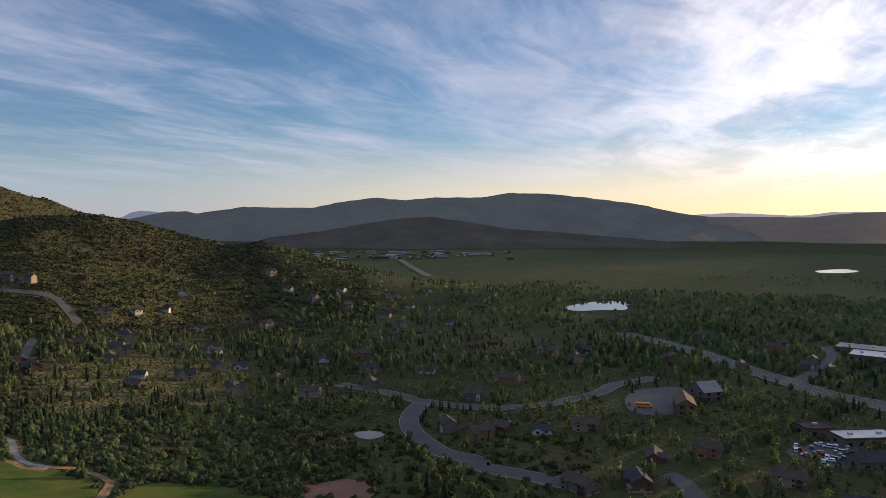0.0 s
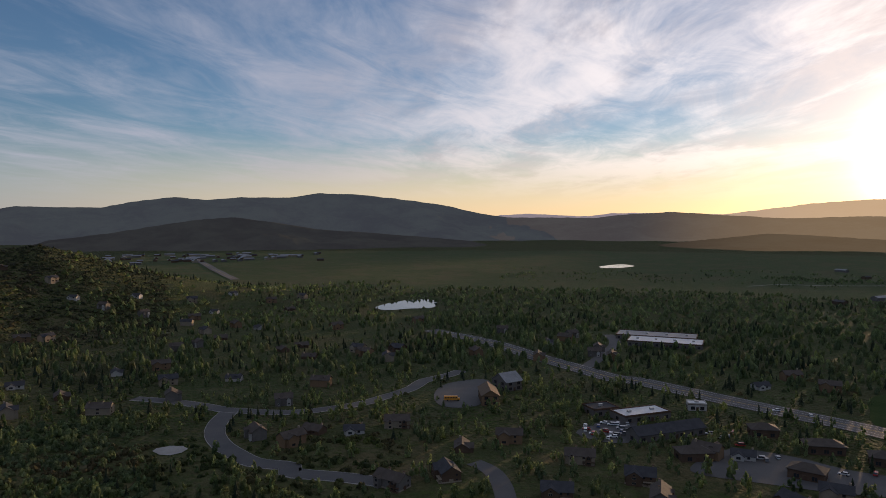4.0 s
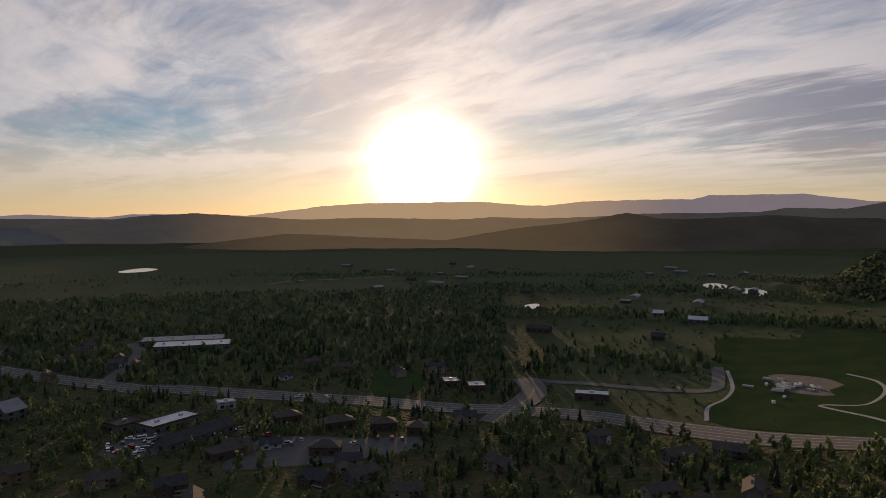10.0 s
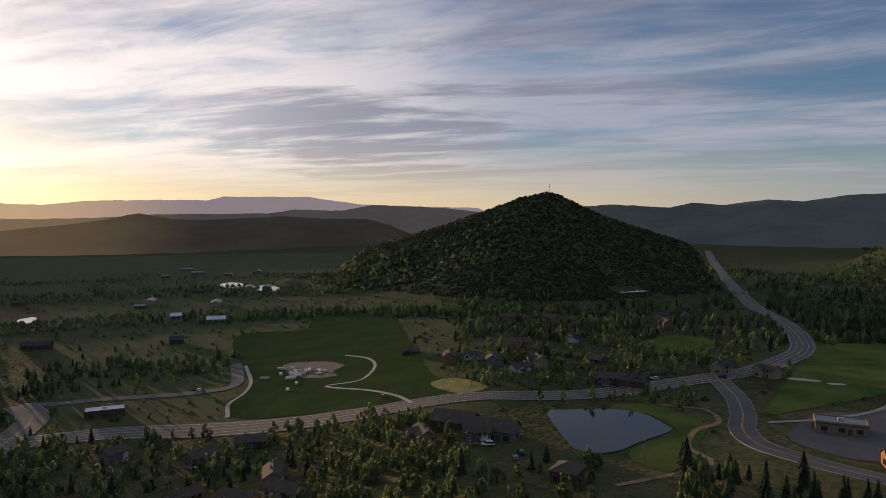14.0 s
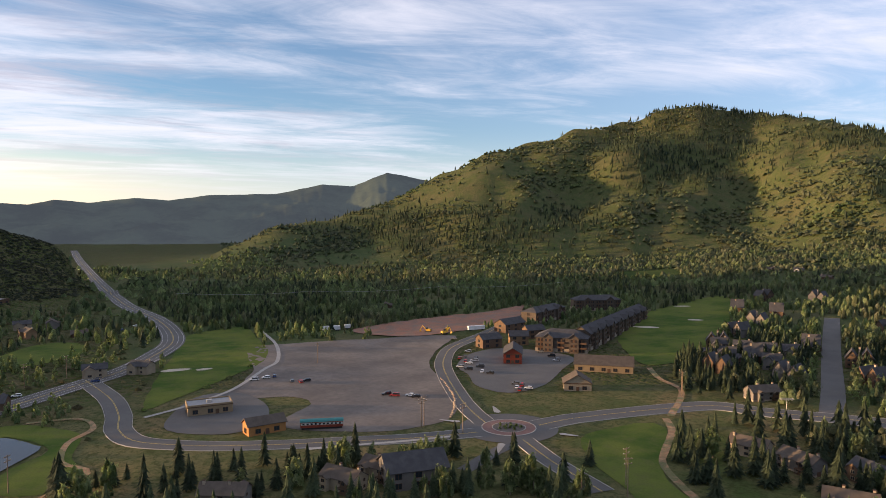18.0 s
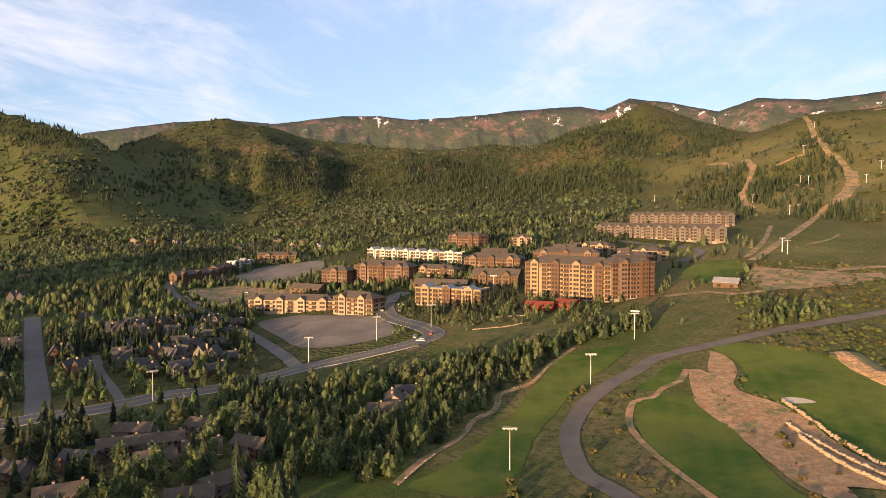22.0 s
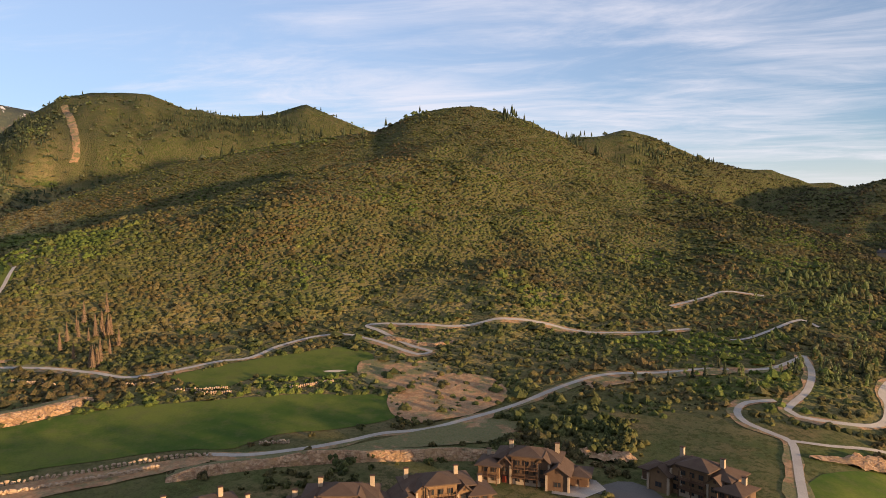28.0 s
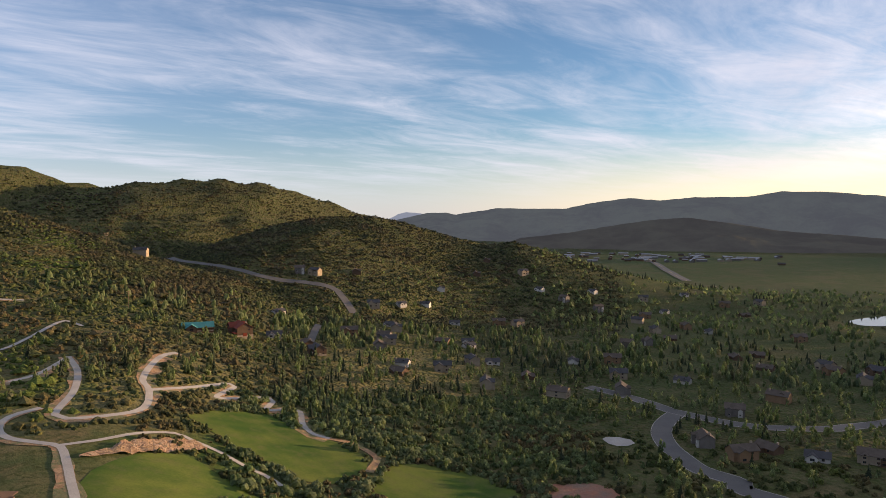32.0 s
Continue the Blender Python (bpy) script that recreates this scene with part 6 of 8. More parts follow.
LARGE_HOUSES = [
    (-67, 348), (-213, 361), (60, 291), (45, 227), (65, 229), (116, 231), (96, 462), (94, 203), (124, 191), (161, 175), (173, 166), (127, 208),
    (171, 144), (210, 133), (219, 78), (217, 60), (238, 54), (224, 47), (258, 85), (274, 71), (379, -97), (372, -110), (194, -121), (175, -154),
    (172, -169), (101, -358), (82, -277), (63, -272), (41, -275), (30, -288), (14, -289), (16, -267), (0, -275), (-18, -271), (42, -242), (26, -306),
    (-1, -303), (-5, -236), (-82, -303), (-75, -291), (4, -227), (-273, 370), (-293, 351),
]
CHALETS = [
    (55, -520), (42, -524), (29, -532), (17, -536), (-6, -532), (43, -442), (23, -449), (13, -438), (-4, -438), (163, -475), (164, -519), (166, -572),
    (164, -616), (132, -448), (139, -406), (101, -406), (110, -493), (78, -563), (78, -464), (64, -420), (199, -628), (197, -697), (151, -699),
]
# bearing, range and turn of the villas under the rock cut
VILLA_SITES = [(264.5, 200, 12), (275.5, 200, -8), (283.5, 205, 14), (291.0, 226, -10), (304.5, 222, -28)]
# rows of cabins under the firs
CABINS = [(round(x, 1), round(y, 1)) for a in range(5) for b in range(9) if (a + b) % 2 == 0 or a == 1 for x, y in [(-8 + 15.5 * a - 1.6 * b + 5 * math.sin(b * 2.1 + a), -408 - 16 * b - 3 * a + 4 * math.sin(a * 1.7 + b))] if not (35 < x < 58 and y > -480) and abs(x - 78) > 12]
CABINS += [(118 + 13 * (k % 4) + 2 * math.sin(k), -440 - 27 * (k // 4) + 3 * math.cos(k)) for k in range(8)]
STADIUM_POLES = [(-58, -399), (-103, -421), (-141, -428), (-212, -491), (22, -359), (78, -311), (-100, -217), (-174, -287), (-233, -338), (-236, -342)]
POWER_POLES = [(99, -208), (135, -343), (104, -217), (133, -339), (201, -223), (337, -276), (199, -219), (181, -225), (415, -160), (408, -136), (375, -22), (257, -80), (-353, 358), (-515, 497)]
LIFT_TOWERS = [(-482, -481), (-690, -678), (-837, -804), (-924, -882), (-1188, -1109), (-725, -777), (-775, -898), (-709, -977), (-483, -853), (-855, -711), (-918, -620), (-886, -500), (-609, -1453), (-478, -471), (-701, -676), (-831, -784), (-909, -733), (-942, -661)]
KERB_LAMPS = [(143, -259), (151, -298), (185, -260), (341, -271)]
CARS = [
    (328, -224), (327, -231), (326, -236), (310, -236), (305, -238), (305, -242), (252, -251), (247, -252), (241, -257), (237, -257), (277, -341), (269, -337),
    (270, -349), (262, -323), (254, -321), (244, -321), (238, -321), (213, -310), (208, -309), (204, -301), (202, -306), (208, -304), (250, -393), (238, -387),
    (228, -377), (323, -391), (286, -361), (138, 270), (136, 265), (136, 259), (143, 268), (148, 272), (142, 260), (150, 269), (153, 269), (149, 259),
    (142, 253), (148, 255), (154, 264), (138, 255), (139, 252), (184, 241), (188, 242), (193, 245), (182, 216), (183, 214), (189, 215), (185, 231),
]
CARS += [
    (210, 192), (213, 187), (215, 183), (199, 195), (183, 247), (244, 258), (235, 269), (349, 24), (389, -126), (312, 4), (312, -1), (312, 9),
    (294, -31), (300, -27), (261, -32), (277, -23), (556, -257), (568, -274), (607, -302), (392, -166), (267, -35), (293, -27), (62, -310), (58, -308),
    (54, -306), (51, -304), (49, -300), (50, -310), (46, -304), (277, -345), (264, -334), (266, -342), (253, -331), (53, -313), (49, -310), (45, -308),
    (42, -304), (-46, -298), (-48, -294), (-44, -291), (-41, -288), (-50, -295), (1, -245), (-124, -397), (-124, -408), (-143, -506), (-140, -519), (-126, -499),
]
CARS += [
    (-43, -293), (-44, -288), (-45, -283), (-43, -285), (-42, -301), (-48, -292), (-489, -314), (-488, -309), (-481, -314), (-502, -313), (-137, -488), (-118, -387),
    (-135, -409), (-41, -672), (135, 264), (136, 259), (138, 256), (142, 261), (143, 257), (144, 255), (151, 263), (152, 259), (157, 268), (156, 258),
    (365, 121), (169, 225),
]
TERRACE_TOP = [(-234, -231), (-228, -207), (-220, -181), (-217, -165), (-222, -148), (-230, -129), (-244, -100), (-251, -68), (-256, -38), (-254, -21)]
TERRACE_MIDDLE = [(-219, -214), (-214, -191), (-211, -173), (-211, -153), (-222, -125), (-236, -97), (-243, -66), (-249, -37)]
TERRACE_LOW = [(-214, -203), (-207, -181), (-205, -161), (-209, -140), (-220, -112), (-233, -84)]
FAIRWAY_STONES = [(-61, -219), (-78, -238), (-99, -257), (-110, -274), (-124, -282), (-134, -297), (-152, -304), (-173, -324)]
LOT_STONES = [(253, -295), (240, -285), (224, -271), (211, -256), (200, -240)]
BUNKER_WALL_A = [(-328, -41), (-326, -19)]
BUNKER_WALL_B = [(-341, -66), (-338, -51)]
BUNKER_WALL_C = [(-322, -32), (-320, -17)]
BUNKER_WALL_D = [(-320, 5), (-322, 15), (-326, 28)]
TEE_WALL = [(-260, -4), (-259, 6)]
TEE_WALL_B = [(-353, -114), (-347, -95)]
STRIP_WOOD = [(-9, -413), (-39, -346), (-83, -343), (-143, -344), (-185, -354), (-257, -373), (-260, -355), (-196, -341), (-162, -316), (-126, -288), (-99, -259), (-59, -219), (-5, -261)]
STRIP_WOOD_HIGH = [(-283, -315), (-325, -339), (-361, -328), (-347, -308), (-302, -310)]
RED_HOUSE = [(-272, 368)]
TEAL_HOUSE = [(-295, 355)]
TONE = {CONDO: "dark umber", OCHRE: "ochre stucco", BRICK: "brown brick", CREAM: "cream stucco", WHITE: "white stucco", ORANGE: "orange stucco", BROWN: "brown timber", GREY: "grey sided", REDWOOD: "red boarded", LOG: "orange log", TIMBER: "honey timber"}
ROOFS = {"flat": "a flat roof", "hip": "a hipped roof", "gable": "a gabled roof", "gable_end": "a front gable"}
COTTAGES, LARGE_HOUSES, RED_HOUSE, TEAL_HOUSE, STADIUM_POLES, POWER_POLES, KERB_LAMPS, CARS = ([sited(p) for p in spots] for spots in (COTTAGES, LARGE_HOUSES, RED_HOUSE, TEAL_HOUSE, STADIUM_POLES, POWER_POLES, KERB_LAMPS, CARS))
FOOTPRINTS = []
for name, x, y, turn, length, depth, floors, roof, wall, roofing in BLOCKS:
    x, y = sited((x, y))
    c, s = math.cos(radians(turn)), math.sin(radians(turn))
    corners = [(x + u * c - v * s, y + u * s + v * c) for u, v in ((-2, -3), (length + 2, -3), (length + 2, depth + 1), (-2, depth + 1))]
    FOOTPRINTS.append(corners)
    z = float(np.mean([ground_at(*p) for p in corners[:2]]))
    ob = put(block(name, length, depth, floors, roof, wall, roofing), x, y, turn, z=z)
    tagged(ob, "%s-storey %s %s with %s" % (("one", "two", "three", "four", "five", "six", "seven", "eight")[floors - 1], TONE[wall], name.replace("_", " "), ROOFS[roof]), "building")

rng = random.Random(7)
KINDS = {
    "cottage": [house(14, 8.5, 1, BROWN, SHINGLE, TRIM), house(15, 9, 2, CREAM, SLATE, BROWN), house(13, 9, 2, GREY, SHINGLE, WHITE, gables=2), house(16, 9, 2, TIMBER, SHINGLE, TRIM, 0.4, 2), house(13, 8, 1, WHITE, SLATE, GREY)],
    "large": [house(19, 11, 2, CREAM, SHINGLE, BROWN, 0.4, 2, gables=2), house(18, 12, 2, BROWN, SLATE, CREAM, 0.5, 1), house(20, 11, 2, GREY, SHINGLE, TRIM, 0.35, 2, gables=2)],
    "chalet": [chalet(BROWN, SLATE), chalet(GREY, SLATE)],
    "cabin": [house(12, 8, 1, BROWN, SLATE, GREY, 0.5, 1, 0.8, simple=True), house(11, 8, 2, GREY, SLATE, BROWN, 0.5, 1, 0.85, simple=True)],
    "red": [house(18, 11, 2, BROWN, SHINGLE_RED, REDWOOD, 0.5, 1)],
    "teal": [house(20, 9, 1, BROWN, TEAL, TRIM, 0.35, 1)],
}
KINDS["far_cottage"] = [house(14, 8.5, 1, BROWN, SHINGLE, TRIM, simple=True), house(15, 9, 2, CREAM, SLATE, BROWN, simple=True), house(13, 9, 2, GREY, SHINGLE, WHITE, gables=2, simple=True), house(16, 9, 2, TIMBER, SHINGLE, TRIM, 0.4, 1, simple=True), house(13, 8, 1, WHITE, SLATE, GREY, simple=True)]
HOUSE_WORDS = {
    "cottage": ["low brown timber cottage with dark shingle roof", "cream two-storey house with slate grey roof", "grey sided house with paired white gables", "honey timber house with a stone chimney", "small white cottage with slate grey roof"],
    "large": ["large cream house with brown shingle roof", "large brown timber house with slate roof", "large grey sided house with paired gables"],
    "chalet": ["brown timber chalet with steep paired gables", "grey timber chalet with steep paired gables"],
    "cabin": ["small brown cabin with steep slate grey roof", "narrow grey timber cabin with steep slate roof"],
    "red": ["brown timber house with a red tiled roof"], "teal": ["long low house with a teal metal roof"],
}
HOUSE_WORDS["far_cottage"] = HOUSE_WORDS["cottage"]
NEAR_COTTAGES, FAR_COTTAGES = ([p for p in COTTAGES if (math.hypot(*p) > 330) == far] for far in (False, True))
placed = set()
for kind, spots in (("cottage", NEAR_COTTAGES), ("far_cottage", FAR_COTTAGES), ("large", LARGE_HOUSES), ("chalet", CHALETS), ("cabin", CABINS), ("red", RED_HOUSE), ("teal", TEAL_HOUSE)):
    for i, (x, y) in enumerate(spots):
        if kind == "large" and any(math.hypot(x - u, y - v) < 18 for u, v in RED_HOUSE + TEAL_HOUSE):
            continue
        v = rng.randrange(len(KINDS[kind]))
        model = KINDS[kind][v]
        facing = math.degrees(math.atan2(-x, y)) + rng.choice((0, 0, 35, -40, 90, -75, 160)) * (0.25 if kind == "cabin" else 1)
        m = Matrix.Translation((x, y, float(ground_at(x, y)))) @ Matrix.Rotation(radians(facing), 4, "Z")
        size = {"large": 0.74, "cottage": 0.85, "far_cottage": 0.85, "chalet": 0.9, "cabin": 0.95}.get(kind, 1.0)
        model.scale = (size, size, size)
        if (kind, v) in placed:
            ob = copy_thing(model, m)
        else:
            placed.add((kind, v))
            model.matrix_basis = m @ Matrix.Diagonal((size, size, size, 1))
            ob = model
        ob.name = "chalet" if kind == "chalet" else "house"
        tagged(ob, HOUSE_WORDS[kind][v] + " among trees", "house", "houses of the valley")
        FOOTPRINTS.append([(x + r * math.cos(a), y + r * math.sin(a)) for r, a in ((5.5 if kind in ("cabin", "chalet") else 11, k * TAU / 8) for k in range(8))])
for kind, models in KINDS.items():
    for v, model in enumerate(models):
        if (kind, v) not in placed:
            for o in (*model.children_recursive, model):
                bpy.data.objects.remove(o)

for i, (bearing, away, twist) in enumerate(VILLA_SITES):
    x, y = away * math.sin(radians(bearing)), away * math.cos(radians(bearing))
    ob = put(mansion(i), x, y, math.degrees(math.atan2(-x, y)) + twist)
    if i % 2:
        ob.scale = (-0.92, 0.92, 0.92)
    else:
        ob.scale = (0.92, 0.92, 0.92)
    tagged(ob, "rambling %s timber villa with brown shingle hips and stone piers" % ("honey", "dark")[i % 2], "house", "villas under the rock cut")
    FOOTPRINTS.append([(x + 19 * math.cos(k * TAU / 8), y + 19 * math.sin(k * TAU / 8)) for k in range(8)])

# ---- cars ----


def car(paint, tall=0.0, long=4.6):
    ob = new("car")
    a = long / 2
    prof = [(-a, 0.35), (-a, 0.85), (-a + 0.25, 0.98), (a - 1.35, 1.0), (a - 0.1, 0.86), (a, 0.7), (a, 0.35)]
    v, f = prism(prof, -0.9, 0.9)
    part("body", v, f, paint, ob)
    t = 1.0
    b = [(-a + 0.15, t), (-a + 0.5 - tall * 0.3, 1.5 + tall), (0.35 + tall, 1.52 + tall), (1.05 + tall * 0.6, t)]
    part("window_band", *prism(b, -0.80, 0.80), GLASS, ob)
    part("roof", *prism([(-a + 0.5 - tall * 0.3, 1.46 + tall), (-a + 0.5 - tall * 0.3, 1.55 + tall), (0.35 + tall, 1.57 + tall), (0.4 + tall, 1.47 + tall)], -0.82, 0.82), paint, ob)
    ring = [(0.34 * math.cos(k * TAU / 12), 0.34 * math.sin(k * TAU / 12)) for k in range(12)]
    for y in (-a + 0.85, a - 0.85):
        for x in (-0.93, 0.73):
            part("wheel", *prism([(y + c, 0.34 + s) for c, s in ring], x, x + 0.2), RUBBER, ob)
    return ob


COLOURS = ["white", "silver", "black", "red", "grey", "blue"]
models = [(car(p, tall, long), c, w_) for tall, long, w_ in ((0.0, 4.6, "car"), (0.28, 5.2, "sport utility car")) for p, c in zip(PAINTS, COLOURS)]
used = set()
for i, (x, y) in enumerate(CARS):
    k = rng.choice((0, 0, 0, 1, 1, 2, 4, 4, 3, 5, 6, 6, 7, 8, 8, 10, 9))
    model, colour, word = models[k]
    g = 30 * round(math.degrees(math.atan2(-x, y)) / 30) + rng.choice((0, 90)) + rng.uniform(-6, 6)
    z = float(ground_at(x, y)) + float(lift_at(x, y, 0.5))
    m = Matrix.Translation((x, y, z)) @ Matrix.Rotation(radians(g), 4, "Z")
    ob = copy_thing(model, m) if k in used else model
    ob.matrix_basis = m
    used.add(k)
    ob.name = "car"
    tagged(ob, colour + " " + word + " parked on the open pavement", "car", "parked cars")
for k, (model, *_) in enumerate(models):
    if k not in used:
        for o in (*model.children_recursive, model):
            bpy.data.objects.remove(o)


def trailer(x, y, turn, long=14.0, paint=None):
    ob = new("box_trailer")
    part("box", *box(-long / 2, -1.3, 1.1, long / 2, 1.3, 4.0), paint or WHITEROOF, ob)
    part("chassis", *box(-long / 2 + 0.3, -0.9, 0.7, long / 2 - 0.3, 0.9, 1.1), RUBBER, ob)
    ring = [(0.5 * math.cos(k * TAU / 12), 0.5 * math.sin(k * TAU / 12)) for k in range(12)]
    for u in (-long / 2 + 1.5, -long / 2 + 2.8, long / 2 - 2.0):
        for s in (-1.25, 0.95):
            part("wheel", *turned(prism([(u + c, 0.5 + q) for c, q in ring], -s - 0.3, -s), -math.pi / 2), RUBBER, ob)
    return tagged(put(ob, x, y, turn, -0.3), "white box trailer standing on the gravel", "trailer", "parked trailers")


def bus(x, y, turn):
    ob = new("school_bus")
    yellow = plain("bus_yellow", (0.62, 0.26, 0.02), 0.4)
    part("body", *prism([(-1.25, 0.6), (1.25, 0.6), (1.25, 2.6), (0.9, 3.1), (-0.9, 3.1), (-1.25, 2.6)], -5.0, 3.6), yellow, ob)
    part("bonnet", *prism([(-1.0, 0.6), (1.0, 0.6), (1.0, 1.5), (0.7, 1.75), (-0.7, 1.75), (-1.0, 1.5)], 3.6, 5.2), yellow, ob)
    for k in range(8):
        for s in (-1.27, 1.27):
            part("window", *box(-4.6 + k, s - 0.03, 1.8, -3.8 + k, s + 0.03, 2.5), GLASS, ob)
    ring = [(0.48 * math.cos(k * TAU / 12), 0.48 * math.sin(k * TAU / 12)) for k in range(12)]
    for u in (-3.0, 3.9):
        for s in (-1.3, 1.0):
            part("wheel", *turned(prism([(-u + c, 0.48 + q) for c, q in ring], s, s + 0.3), math.pi / 2), RUBBER, ob)
    return tagged(put(ob, x, y, turn, -0.35), "orange-yellow school bus parked in the school lot", "bus")


def diner_car(x, y, turn):
    """An old railway coach on the ground beside the gravel lot."""
    ob = new("railway_coach")
    part("body", *box(-9, -1.6, 0.6, 9, 1.6, 3.0), REDWOOD, ob)
    part("window_band", *box(-8.8, -1.63, 1.7, 8.8, 1.63, 2.6), WHITE, ob)
    part("roof", *prism([(-1.8, 3.0), (1.8, 3.0), (1.4, 3.7), (0, 4.0), (-1.4, 3.7)], -9.2, 9.2), TEAL, ob)
    for k in range(10):
        part("window", *box(-8.1 + 1.7 * k, -1.66, 1.8, -7.2 + 1.7 * k, 1.66, 2.5), GLASS, ob)
    part("undercarriage", *box(-8.5, -1.2, -0.5, 8.5, 1.2, 0.6), RUBBER, ob)
    return tagged(put(ob, x, y, turn, -0.4), "red and white railway coach with pale blue roof", "railway coach")


def lumber_stack(x, y, turn, long, high):
    """Sawn boards on bearers."""
    ob = new("lumber_stack")
    for k in (-0.35, 0.35):
        part("bearer", *box(long * k - 0.15, -0.9, 0.0, long * k + 0.15, 0.9, 0.25), POLE_WOOD, ob)
    for k in range(high):
        part("board_layer", *box(-long / 2 + 0.1 * (k % 2), -0.85, 0.25 + 0.36 * k, long / 2, 0.85, 0.58 + 0.36 * k), SAWN, ob)
    return tagged(put(ob, x, y, turn, -0.35), "stack of pale sawn boards lying in the farm lot", "lumber stack", "lumber stacks")


SAWN = speckled("pale_sawn_boards", (0.66, 0.62, 0.55), (0.54, 0.50, 0.43), 2, 0.6, 0.01, 0.3)
for i in range(24):
    a, r = radians(79.0 + rng.gauss(0, 1.5)), 409 + rng.gauss(0, 11)
    lumber_stack(*sited((r * math.sin(a), r * math.cos(a))), rng.choice((10, 25, 40, 95, 120)) + rng.uniform(-8, 8), rng.uniform(3.0, 7.5), rng.choice((2, 3, 4)))

trailer(425, -362, 57)
trailer(419, -376, 57, 8.0)
trailer(335, -433, 62)
bus(*sited((94, 324)), -12)
diner_car(232, -192, 50)



def excavator(x, y, turn):
    ob = new("excavator")
    yellow = MESHES.setdefault("machine_yellow", plain("machine_yellow", (0.60, 0.34, 0.03), 0.45))
    for s in (-1.3, 1.3):
        part("track", *prism([(s - 0.3, 0.0), (s + 0.3, 0.0), (s + 0.3, 0.9), (s - 0.3, 0.9)], -2.1, 2.1), RUBBER, ob)
    part("body", *prism([(-1.4, 1.0), (1.4, 1.0), (1.4, 2.3), (1.1, 2.6), (-1.1, 2.6), (-1.4, 2.3)], -2.4, 1.0), yellow, ob)
    part("cab", *box(-0.2, 0.4, 2.3, 1.4, 1.5, 3.6), GLASS, ob)
    part("boom", *turned(prism([(0.8, 1.8), (1.2, 1.5), (4.6, 4.6), (4.4, 5.0)], -0.25, 0.25), -math.pi / 2), yellow, ob)
    part("arm", *turned(prism([(4.3, 5.0), (4.7, 4.8), (6.6, 1.4), (6.2, 1.2)], -0.2, 0.2), -math.pi / 2), yellow, ob)
    part("bucket", *turned(prism([(5.6, 0.2), (6.7, 0.4), (6.8, 1.5), (6.0, 1.5)], -0.6, 0.6), -math.pi / 2), yellow, ob)
    return tagged(put(ob, x, y, turn, -0.3), "yellow tracked excavator on the dug red earth", "excavator", "excavators")


for x, y, turn in ((360, -404, 20), (352, -418, 130), (344, -405, 250)):
    excavator(x, y, turn)


def plain_shed(length, width, height, wall, roofing):
    """A far-off long roof with its walls."""
    ob = new("town_building")
    part("wall", *gable_wall(-length / 2, -width / 2, length / 2, width / 2, -2, height, 0.18 * width), wall, ob)
    part("roof", *gable_roof(-length / 2, -width / 2, length / 2, width / 2, height, 0.18 * width), roofing, ob)
    return ob


SHEDS = [plain_shed(26, 11, 4.5, GREY, METAL), plain_shed(17, 10, 4.5, BROWN, SLATE), plain_shed(30, 12, 5, CREAM, METAL), plain_shed(14, 9, 4, BROWN, METAL)]
fresh = set()
for i in range(108):
    town = i < 84
    a = radians(rng.uniform(-11.0, 5.5) if town else rng.uniform(44, 77))
    r = rng.uniform(1460, 1760) if town else rng.uniform(760, 1420)
    x, y = sited((r * math.sin(a), r * math.cos(a)))
    k = rng.randrange(4)
    m = Matrix.Translation((x, y, float(ground_at(x, y)))) @ Matrix.Rotation(rng.choice((0.1, 0.2, 1.7, 1.75)), 4, "Z")
    if k in fresh:
        ob = copy_thing(SHEDS[k], m)
    else:
        fresh.add(k)
        ob = SHEDS[k]
        ob.matrix_basis = m
    tagged(ob, ("pale roofed building of the distant town" if town else "ranch building on the open valley floor"), "building", "buildings of the distant town" if town else "ranch buildings")
    FOOTPRINTS.append([(x + 24 * math.cos(q * TAU / 6), y + 24 * math.sin(q * TAU / 6)) for q in range(6)])

# ---- poles and towers ----
disc = [(math.cos(k * TAU / 8), math.sin(k * TAU / 8)) for k in range(8)]


def mast(r0, r1, z0, z1):
    v = [(r0 * c, r0 * s, z0) for c, s in disc] + [(r1 * c, r1 * s, z1) for c, s in disc]
    return v, [tuple(range(8))[::-1], tuple(range(8, 16))] + [(i, (i + 1) % 8, (i + 1) % 8 + 8, i + 8) for i in range(8)]


def flood_mast(height=15.0):
    ob = new("flood_light_mast")
    part("pole", *mast(0.24, 0.12, -1, height), STEEL, ob)
    part("crossarm", *joined(box(-2.6, -0.14, height - 0.5, 2.6, 0.14, height - 0.2), box(-2.6, -0.9, height - 0.2, 2.6, -0.75, height), box(-2.6, 0.75, height - 0.2, 2.6, 0.9, height), box(-2.6, -0.9, height - 0.2, -2.4, 0.9, height), box(2.4, -0.9, height - 0.2, 2.6, 0.9, height)), STEEL, ob)
    for k in range(4):
        part("lamp", *box(-2.2 + 1.35 * k, -0.2, height - 0.85, -1.85 + 1.35 * k, 0.2, height - 0.5), STEEL, ob)
    return ob


def power_pole(height=13.0):
    ob = new("power_pole")
    part("pole", *mast(0.2, 0.13, -1, height), POLE_WOOD, ob)
    for z in (height - 0.6, height - 2.2):
        arm = part("crossarm", *box(-1.5, -0.1, z - 0.12, 1.5, 0.1, z + 0.12), POLE_WOOD, ob)
        part("insulator", *box(-1.41, -0.06, z + 0.12, -1.29, 0.06, z + 0.42), STEEL, arm)
        part("insulator", *box(1.29, -0.06, z + 0.12, 1.41, 0.06, z + 0.42), STEEL, arm)
    return ob


